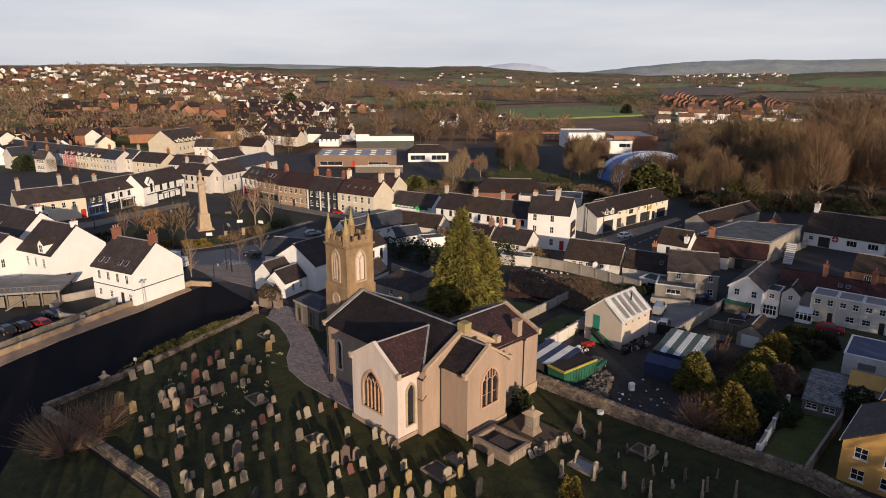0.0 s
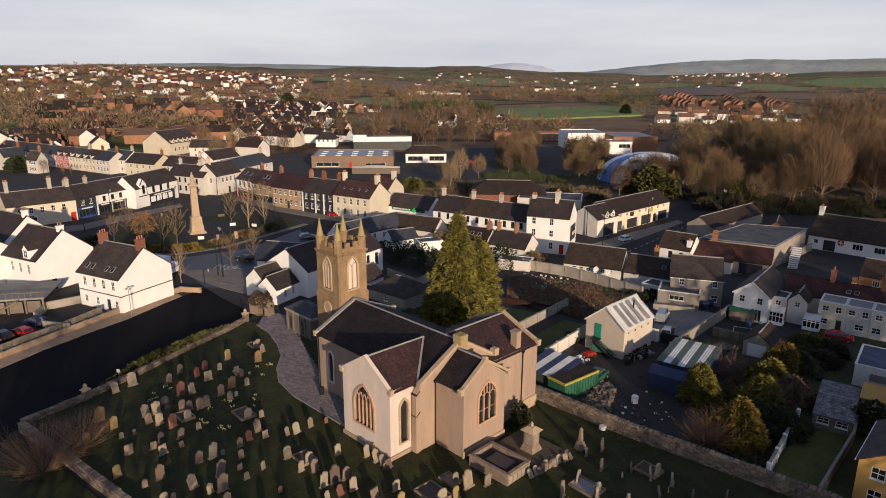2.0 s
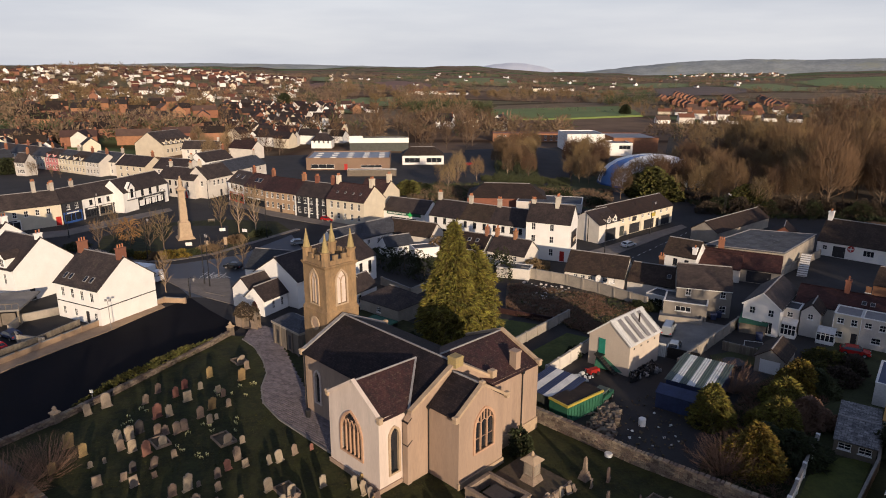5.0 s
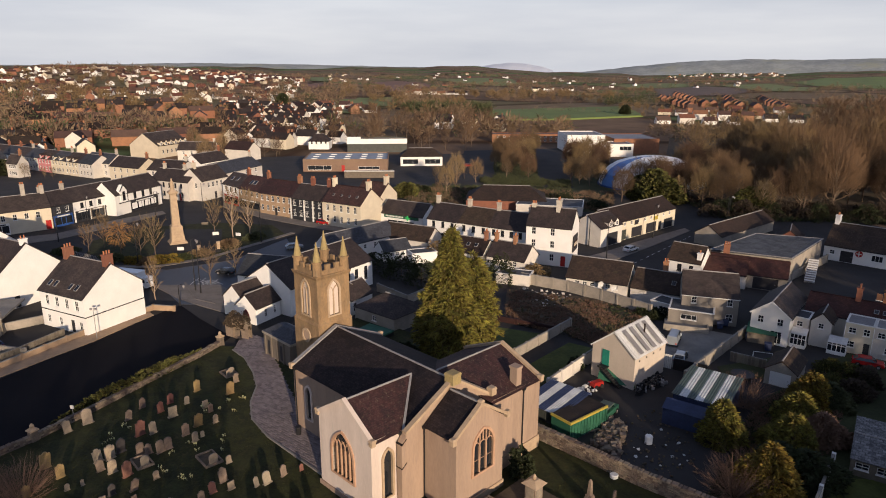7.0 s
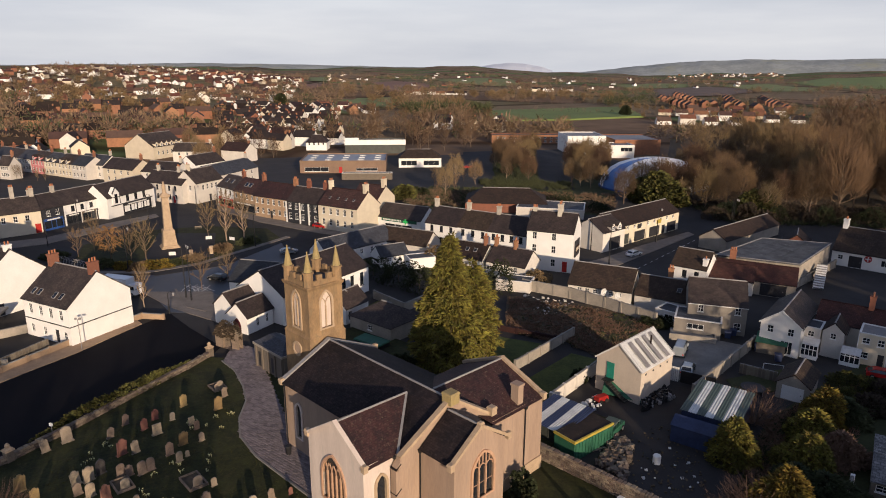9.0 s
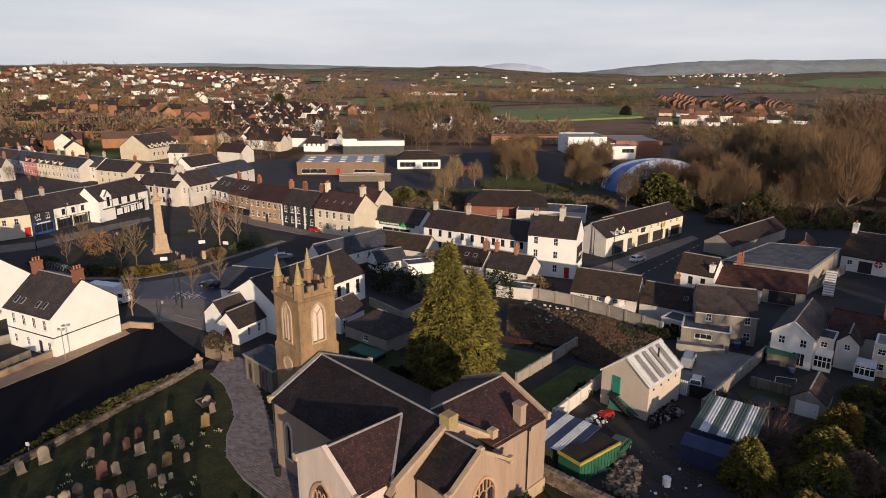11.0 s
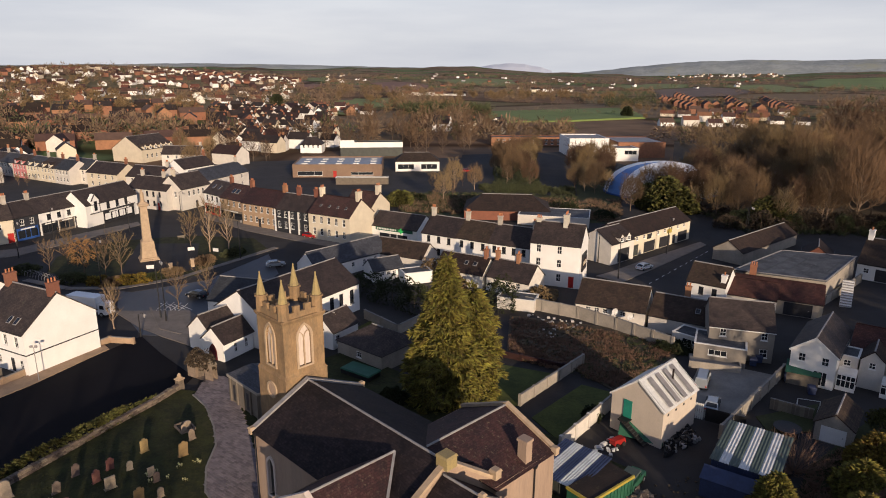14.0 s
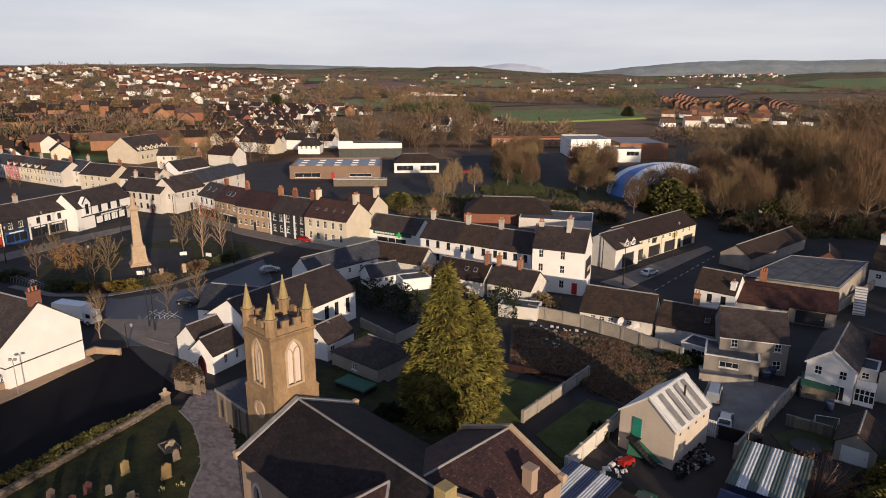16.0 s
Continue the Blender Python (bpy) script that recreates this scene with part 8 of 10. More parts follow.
def block_wall(name, label, pts, h, mat="blockwall", thick=0.22, cap=True):
    e = thing(name, pose(0, 0, 0), label, "wall", kind="structure")
    for (xa, ya), (xb, yb) in zip(pts, pts[1:]):
        ln, an = math.hypot(xb - xa, yb - ya), math.degrees(math.atan2(yb - ya, xb - xa))
        part("wall_panel", Geo().box(0, ln, -thick / 2, thick / 2, -0.2, h), M[mat], e, "", pose(xa, ya, 0, 0, 0, an))
        if cap:
            part("coping", Geo().tbox(-0.05, ln + 0.05, -thick / 2 - 0.06, thick / 2 + 0.06, h, h + 0.1, 0.03), M["concrete"], e, "", pose(xa, ya, 0, 0, 0, an))
        if mat != "timber":
            for k in range(int(ln / 3.2) + 1):
                part("pier", Geo().box(-0.2, 0.2, -thick / 2 - 0.1, thick / 2 + 0.1, -0.2, h + 0.14), M[mat], e, "", pose(xa + (xb - xa) * k / max(1, int(ln / 3.2)), ya + (yb - ya) * k / max(1, int(ln / 3.2)), 0, 0, 0, an))
        else:
            n = int(ln / 0.5)
            for k in range(n):
                part("board", Geo().box(-0.2, 0.2, -0.03, 0.03, 0, h + 0.12 + 0.05 * (k % 2)), M[mat], e, "", pose(xa + (xb - xa) * (k + 0.5) / n, ya + (yb - ya) * (k + 0.5) / n, 0, 0, 0, an) @ pose(0, -thick / 2 - 0.04, 0))
    return e


block_wall("lane_wall", "low rendered wall with square piers along the lane", [(-67.4, 92.1), (-63.2, 101.4), (-57.1, 115.0), (-50.9, 126.3), (-46.8, 125.6)], 1.0, "tan_block")
block_wall("parking_fence", "weathered boundary fence of the parking court", [(-68.3, 93.5), (-65.6, 100.4), (-62.8, 105.9), (-60.0, 113.5)], 1.5, "timber")
block_wall("court_wall", "curved rendered wall round the parking court", [(-66.9, 119.9), (-71.3, 116.1), (-70.5, 111.3), (-66.3, 107.0), (-61.8, 105.9)], 1.4)
block_wall("garden_wall", "rendered garden wall behind the church", [(23.8, 118.2), (12.9, 105.7)], 1.6)
block_wall("garden_wall", "long whitewashed garden wall beside the yard", [(24.9, 105.1), (16.3, 94.9)], 2.0, "pale")
block_wall("plot_wall", "tall rendered wall along the cleared plot", [(18.5, 142.3), (27.0, 137.0), (32.4, 131.7), (39.2, 123.5)], 2.2)
block_wall("yard_wall", "rendered boundary wall of the drive", [(52.2, 114.4), (36.1, 97.7)], 1.8)
block_wall("plot_fence", "red-brown low wall along the lawn's edge", [(11.9, 121.1), (20.6, 116.4)], 1.0, "tile_red", 0.3, False)
block_wall("boundary_wall", "pale rendered boundary wall of the back garden", [(35.9, 65.7), (45.2, 77.3)], 1.7, "white")
block_wall("boundary_fence", "timber boundary fence beside the ochre house", [(39.5, 62.1), (49.4, 72.7), (55.2, 80.8)], 1.5, "timber")
block_wall("yard_fence", "timber fence of the back garden", [(45.7, 105.1), (49.7, 102.1)], 1.4, "timber")
block_wall("hall_wall", "dark stone wall beside the hut", [(-10.8, 136.9), (-4.6, 129.8), (-1.1, 134.5)], 1.6)
block_wall("yard_wall", "rendered wall of the shop yard", [(72.8, 142.1), (90.6, 157.9)], 1.8)

e = thing("yard_gate", pose(*(35.4, 102.1), 0, 0, 0, -32), "white corrugated yard gate beside a dark one", "gate")
for k in range(10):
    part("gate_sheet", Geo().box(-2.2 + 0.25 * k, -2.0 + 0.25 * k, -0.03, 0.03, 0.1, 2.3), M["sheet_white"], e)
part("gate_leaf", Geo().box(0.5, 5.2, -0.04, 0.04, 0.1, 1.9), M["trim_black"], e, "dark gate leaf")
e = thing("trampoline", pose(*(44.9, 99.1), 0), "round black trampoline on the garden lawn", "trampoline")
part("mat", Geo().tube((0, 0, 0.7), (0, 0, 0.76), 1.6, 1.6, 18), M["trim_black"], e)
for k in range(6):
    t = k * math.pi / 3
    part("leg", Geo().tube((1.5 * math.cos(t), 1.5 * math.sin(t), 0), (1.5 * math.cos(t), 1.5 * math.sin(t), 0.7), 0.04, 0.04, 5), M["lead"], e)
e = thing("swing_frame", pose(*(49.7, 103.4), 0, 0, 0, -20), "pale blue garden swing frame", "swing")
for x in (-1.3, 1.3):
    for y in (-0.8, 0.8):
        part("leg", Geo().tube((x, y, 0), (x, 0, 2.1), 0.04, 0.04, 5), M["sheet_white"], e)
part("crossbar", Geo().tube((-1.3, 0, 2.1), (1.3, 0, 2.1), 0.04, 0.04, 5), M["sheet_white"], e)
for q in ((32.4, 133.9), (34.4, 131.7)):
    e = thing("satellite_dish", pose(q[0], q[1] - 0.3, 0, 0, 0, 20), "large white satellite dish on a pole behind the wall", "satellite dish")
    part("pole", Geo().tube((0, 0, 0), (0, 0, 2.6), 0.06, 0.06, 6), M["lead"], e)
    g = Geo()
    rr = [(0.0, 0.0), (0.25, 0.04), (0.46, 0.12), (0.64, 0.24)]
    k = 16
    g.add([(r * math.cos(2 * math.pi * i / k), -d, 2.7 + r * math.sin(2 * math.pi * i / k)) for r, d in rr for i in range(k)], [(a * k + i, a * k + (i + 1) % k, (a + 1) * k + (i + 1) % k, (a + 1) * k + i) for a in range(3) for i in range(k)])
    part("dish", g, M["sheet_white"], e)
    part("feed_arm", Geo().tube((0, -0.1, 2.1), (0, -0.7, 2.6), 0.03, 0.03, 5), M["lead"], e)


def monument():
    x, y = (-64.7, 173.8)
    e = thing("monument", pose(x, y, 0.1, 0, 0, 30), "tall tan stone column monument with a figure on top", "monument")
    part("steps", Geo().box(-2.1, 2.1, -2.1, 2.1, 0, 0.35).box(-1.85, 1.85, -1.85, 1.85, 0.35, 0.7), M["dressed"], e)
    part("pedestal", Geo().tbox(-1.6, 1.6, -1.6, 1.6, 0.7, 2.4, 0.12).tbox(-1.4, 1.4, -1.4, 1.4, 2.4, 4.4, 0.06).tbox(-1.34, 1.34, -1.34, 1.34, 4.4, 4.7, 0.35), M["dressed"], e)
    part("shaft", Geo().tbox(-0.95, 0.95, -0.95, 0.95, 4.7, 12.4, 0.22), M["dressed"], e)
    for z in (6.2, 7.7, 9.2, 10.7):
        part("band", Geo().box(-0.94 + 0.03 * (z - 5.5), 0.94 - 0.03 * (z - 5.5), -0.94 + 0.03 * (z - 5.5), 0.94 - 0.03 * (z - 5.5), z, z + 0.12), M["dressed"], e)
    part("capital", Geo().tbox(-0.73, 0.73, -0.73, 0.73, 12.4, 12.8, -0.35).box(-1.15, 1.15, -1.15, 1.15, 12.8, 13.1).tbox(-0.9, 0.9, -0.9, 0.9, 13.1, 13.5, 0.3), M["dressed"], e)
    s = Geo().tube((0, 0, 13.5), (0, 0, 14.6), 0.5, 0.42, 9).tube((0, 0, 14.6), (0, 0, 15.5), 0.48, 0.42, 9).tube((0, 0, 15.5), (0, 0, 15.75), 0.42, 0.18, 9).tube((0, 0, 15.7), (0, 0, 16.3), 0.2, 0.2, 8)
    part("statue", s, M["dressed"], e)


monument()

for k in range(13):
    t = k / 12
    a, b = (-86.2, 162.6), (-75.3, 156.2)
    e = thing("cycle_stand", pose(a[0] + (b[0] - a[0]) * t, a[1] + (b[1] - a[1]) * t, 0.1, 0, 0, 60), "pale steel hoop cycle stand beside the green", "cycle stand", "cycle stands")
    part("hoop", Geo().tube((-1.0, 0, 0), (-0.8, 0, 0.85), 0.05, 0.05, 6).tube((-0.8, 0, 0.85), (0.8, 0, 0.85), 0.05, 0.05, 6).tube((0.8, 0, 0.85), (1.0, 0, 0), 0.05, 0.05, 6), M["lead"], e)
for q in ((-52.5, 167.9), (-55.9, 164.3)):
    e = thing("stone_pier", pose(q[0], q[1], 0.1, 0, 0, 20), "short pale stone pier at the entrance of the green", "pier")
    part("shaft", Geo().tbox(-0.4, 0.4, -0.4, 0.4, 0, 1.7, 0.04), M["dressed"], e)
    part("cap", Geo().tbox(-0.5, 0.5, -0.5, 0.5, 1.7, 1.95, 0.15), M["dressed"], e)
q = (-64.1, 192.0)
e = thing("bench", pose(q[0], q[1], 0.15, 0, 0, 20), "pale bench on the square's green", "bench")
part("seat", Geo().box(-0.9, 0.9, -0.25, 0.25, 0.4, 0.48), M["timber"], e)
part("backrest", Geo().box(-0.9, 0.9, 0.22, 0.3, 0.55, 0.95), M["timber"], e)
for sx in (-0.75, 0.75):
    part("leg", Geo().box(sx - 0.05, sx + 0.05, -0.22, 0.28, 0, 0.4), M["trim_black"], e)


def kerb_line(name, label, pts, w, z, mat):
    """A raised kerb that follows the points."""
    g = Geo()
    for (x0, y0), (x1, y1) in zip(pts, pts[1:]):
        d = Vector((x1 - x0, y1 - y0)).normalized()
        n = Vector((-d.y, d.x)) * (w / 2)
        g.prism([(x0 - n.x, y0 - n.y), (x1 - n.x, y1 - n.y), (x1 + n.x, y1 + n.y), (x0 + n.x, y0 + n.y)], z - 0.15, z)
    return thing_mesh(name, g, M[mat], pose(0, 0, 0), label, "kerb", kind="structure")


kerb_line("green_kerb", "pale footway and kerb round the front of the green", [(-83.7, 158.2), (-72.2, 152.8), (-61.9, 152.9), (-52.5, 159.5), (-44.1, 173.5), (-37.9, 184.3)], 1.5, 0.2, "pavement")
kerb_line("bay_kerb", "pale kerb of the parking bays before the hall", [(-51.1, 142.1), (-45.1, 131.9), (-40.8, 129.7)], 0.35, 0.16, "pavement")
for k in range(8):
    t = k / 7
    a, b = (-49.3, 143.2), (-44.4, 142.1)
    thing_mesh("road_marking", Geo().box(-0.07, 0.07, -2.0, 2.0, 0.106, 0.115), M["trim_white"], pose(a[0] + (b[0] - a[0]) * t, a[1] + (b[1] - a[1]) * t, 0, 0, 0, 50 if k % 2 else -5), "white painted hatching between parking bays", "road marking", "parking bay lines", "structure")


def board(x, y, ang, mat="trim_white"):
    e = thing("notice_board", pose(x, y, 0.15, 0, 0, ang), "white notice board on two black posts in the square", "sign")
    for s in (-0.7, 0.7):
        part("post", Geo().tube((s, 0, 0), (s, 0, 1.8), 0.05, 0.05, 6), M["trim_black"], e)
    part("panel", Geo().box(-0.75, 0.75, -0.06, 0.06, 0.95, 1.75), M[mat], e)


for q, a in (((-59.8, 163.1), 10), ((-50.3, 177.0), -20), ((-56.4, 177.9), 20)):
    board(q[0], q[1], a)


def lamp_post(x, y, h, arm=1.2, ang=0, z=0.0):
    e = thing("street_lamp", pose(x, y, z, 0, 0, ang), "tall black street lamp post with a bracket lantern", "street lamp", "street lamps")
    part("post", Geo().tube((0, 0, 0), (0, 0, 1.4), 0.16, 0.14, 8).tube((0, 0, 1.4), (0, 0, h), 0.1, 0.07, 8), M["trim_black"], e)
    part("bracket", Geo().tube((0, 0, h - 0.1), (arm * 0.6, 0, h + 0.25), 0.04, 0.035, 6).tube((arm * 0.6, 0, h + 0.25), (arm, 0, h), 0.035, 0.03, 6), M["trim_black"], e)
    part("lantern", Geo().tube((arm, 0, h - 0.55), (arm, 0, h - 0.1), 0.1, 0.24, 8).tube((arm, 0, h - 0.1), (arm, 0, h + 0.08), 0.26, 0.08, 8), M["lead"], e)


for q, hh, a in (((-45.5, 135.5), 10.5, 100), ((-47.1, 137.1), 10.5, 0), ((-43.8, 174.4), 9.0, 60), ((-94.0, 187.4), 9.0, 90), ((-66.0, 154.2), 9.5, 60), ((-71.9, 213.0), 8.5, 40), ((40.3, 160.0), 9.0, -60), ((57.3, 179.7), 9.0, -60), ((38.8, 171.9), 8.0, 180),
                 ((28.7, 161.8), 9.0, 0), ((-33.3, 199.2), 8.0, 0), ((-95.2, 174.7), 8.5, 0), ((-81.5, 201.1), 8.0, 0), ((84.0, 195.9), 8.0, 0), ((-46.9, 128.5), 4.0, 0), ((82.9, 194.5), 8.5, 0)):
    lamp_post(q[0], q[1], hh, 1.0, a)
q = (-44.0, 86.5)
e = thing("sign_post", pose(q[0], q[1], 0), "small pale sign on a slim post beside the lane", "sign")
part("post", Geo().tube((0, 0, 0), (0, 0, 2.6), 0.04, 0.04, 6), M["lead"], e)
part("sign_plate", Geo().box(-0.22, 0.22, -0.03, -0.045, 2.1, 2.55), M["trim_white"], e)
for q, hh in (((-54.3, 112.6), 5.2),):
    e = thing("lane_lamp", pose(q[0], q[1], 0), "slim grey post with twin floodlights beside the lane", "lamp")
    part("post", Geo().tube((0, 0, 0), (0, 0, hh), 0.06, 0.05, 7), M["lead"], e)
    part("lamp_head", Geo().box(-0.5, -0.15, -0.12, 0.12, hh - 0.05, hh + 0.25).box(0.15, 0.5, -0.12, 0.12, hh - 0.05, hh + 0.25), M["lead"], e)


# ---- vehicles ----
def car(name, label, x, y, ang, mat, L=4.2, W=1.75, H=1.45, kind="hatch", z=0.06):
    e = thing(name, pose(x, y, z, 0, 0, ang), label, "car" if kind != "van" else "van")
    if kind == "van":
        outline = [(-L / 2, 0.45), (L / 2, 0.45), (L / 2, 0.95), (L / 2 - 0.75, 1.15), (L / 2 - 1.2, H), (-L / 2 + 0.1, H), (-L / 2, H - 0.15)]
        glass = [(L / 2 - 0.78, 1.2), (L / 2 - 1.18, H - 0.12), (L / 2 - 2.1, H - 0.12), (L / 2 - 2.1, 1.15)]
    else:
        outline = [(-L / 2, 0.35), (L / 2, 0.35), (L / 2, 0.68), (L / 2 - 0.2, 0.82), (L / 2 - 1.05, 0.95), (L / 2 - 1.75, H), (-L / 2 + 0.9, H), (-L / 2 + 0.15, 0.98), (-L / 2, 0.85)]
        glass = [(L / 2 - 1.12, 0.99), (L / 2 - 1.74, H - 0.07), (-L / 2 + 0.92, H - 0.07), (-L / 2 + 0.32, 1.0)]
    k = len(outline)
    vs, fs = [], []
    for yy, s in ((-W / 2 + 0.09, 0), (-W / 2, 1), (W / 2, 1), (W / 2 - 0.09, 0)):
        for px, pz in outline:
            tuck = 0.16 if pz > 1.0 else 0.0
            vs.append((px * (0.985 if s == 0 else 1), yy - math.copysign(tuck, yy), pz))
    for q in range(3):
        fs += [(q * k + i, q * k + (i + 1) % k, (q + 1) * k + (i + 1) % k, (q + 1) * k + i) for i in range(k)]
    fs += [tuple(range(k - 1, -1, -1)), tuple(range(3 * k, 4 * k))]
    part("body", Geo().add(vs, fs), M[mat], e)
    m = len(glass)
    for sy in (-1, 1):
        pane = [(px, sy * (W / 2 - (0.155 if pz > 1.05 else 0.0)), pz) for px, pz in glass]
        part("side_window", Geo().add([(x, y + sy * 0.014, z) for x, y, z in pane] + pane, [tuple(range(m)), tuple(range(2 * m - 1, m - 1, -1))] + [(i, (i + 1) % m, (i + 1) % m + m, i + m) for i in range(m)]), M["glass"], e)
    (fx0, fz0), (fx1, fz1) = glass[0], glass[1]
    part("windscreen", Geo().slab([(fx0 + 0.06, -W / 2 + 0.18, fz0 + 0.02), (fx0 + 0.06, W / 2 - 0.18, fz0 + 0.02), (fx1 + 0.06, W / 2 - 0.28, fz1 + 0.02), (fx1 + 0.06, -W / 2 + 0.28, fz1 + 0.02)], 0.02), M["glass"], e)
    if kind != "van":
        (bx0, bz0), (bx1, bz1) = glass[3], glass[2]
        part("rear_window", Geo().slab([(bx0 - 0.14, -W / 2 + 0.2, bz0 + 0.06), (bx0 - 0.14, W / 2 - 0.2, bz0 + 0.06), (bx1 - 0.06, W / 2 - 0.3, bz1 + 0.03), (bx1 - 0.06, -W / 2 + 0.3, bz1 + 0.03)], 0.02), M["glass"], e)
    for sx in (-L * 0.31, L * 0.31):
        for sy in (-1, 1):
            w = part("wheel", Geo().tube((sx, sy * (W / 2 - 0.2), 0.32), (sx, sy * (W / 2 + 0.02), 0.32), 0.32, 0.32, 12), M["rubber"], e)
            part("rim", Geo().tube((sx, sy * (W / 2 + 0.021), 0.32), (sx, sy * (W / 2 + 0.03), 0.32), 0.2, 0.18, 10), M["lead"], w)
    for sy in (-1, 1):
        part("headlight", Geo().box(L / 2 - 0.06, L / 2 + 0.015, sy * W * 0.36 - 0.16, sy * W * 0.36 + 0.16, 0.58, 0.72), M["frame_white"], e)
        part("tail_light", Geo().box(-L / 2 - 0.015, -L / 2 + 0.05, sy * W * 0.38 - 0.12, sy * W * 0.38 + 0.12, 0.62, 0.82), M["red_paint"], e)
    return e


car("parked_car", "white hatchback parked at the kerb of the street", *(48.0, 167.0), 38, "car_white")
car("parked_car", "black estate car parked before the church hall", *(-44.5, 147.9), 160, "car_black")
car("parked_car", "silver estate car parked beside the square", *(-34.2, 168.4), 20, "car_silver")
car("parked_car", "red hatchback parked in the court behind the fence", *(-68.4, 104.3), 150, "car_red")
car("parked_car", "black car parked in the court behind the fence", *(-70.8, 102.8), 150, "car_black")
car("parked_car", "dark car parked in the court behind the fence", *(-72.5, 101.3), 150, "car_black")
car("parked_car", "dark blue car parked in the court behind the fence", *(-69.0, 109.1), 150, "sheet_blue")
car("parked_car", "silver estate car parked on the concrete drive", *(38.1, 105.1), 62, "car_silver")
car("panel_van", "silver panel van parked on the concrete drive", *(39.4, 111.8), 62, "car_silver", 4.6, 1.8, 1.9, "van")
car("parked_car", "red car parked behind the terrace", *(65.5, 103.1), -30, "car_red")
car("parked_car", "red car parked on the terrace street", *(-31.3, 194.5), -30, "car_red")
car("parked_car", "dark car in the car park", *(10.0, 300.9), 20, "car_black")
car("parked_car", "red car in the car park", *(14.5, 308.5), 20, "car_red")

e = thing("delivery_lorry", pose(-60.0, 139.0, 0.06, 0, 0, -17), "white box lorry parked behind the white house", "lorry")
part("box_body", Geo().tbox(-4.4, 2.0, -1.2, 1.2, 0.95, 3.5, 0.04), M["car_white"], e)
cab = part("cab", Geo().tbox(2.1, 3.9, -1.1, 1.1, 0.5, 2.5, 0.12), M["car_white"], e)
part("windscreen", Geo().slab([(3.84, -0.95, 1.55), (3.84, 0.95, 1.55), (3.78, 0.9, 2.3), (3.78, -0.9, 2.3)], 0.04), M["glass"], cab)
part("side_window", Geo().box(2.6, 3.5, -1.1, -1.05, 1.5, 2.2), M["glass"], cab)
part("chassis", Geo().box(-4.3, 3.8, -0.9, 0.9, 0.5, 0.95), M["trim_black"], e)
for sx in (-3.0, 2.9):
    for sy in (-1, 1):
        w = part("wheel", Geo().tube((sx, sy * 0.85, 0.45), (sx, sy * 1.15, 0.45), 0.45, 0.45, 12), M["rubber"], e)
        part("rim", Geo().tube((sx, sy * 1.15, 0.45), (sx, sy * 1.17, 0.45), 0.26, 0.24, 10), M["lead"], w)


# ---- trees ----
def spire(g, p, q, r):
    """A slender three-sided twig that runs to a point."""
    d = (q - p).normalized()
    a = d.orthogonal().normalized() * r
    b = d.cross(a)
    g.add([p + a, p - a * 0.5 + b * 0.87, p - a * 0.5 - b * 0.87, q], [(0, 1, 3), (1, 2, 3), (2, 0, 3)])


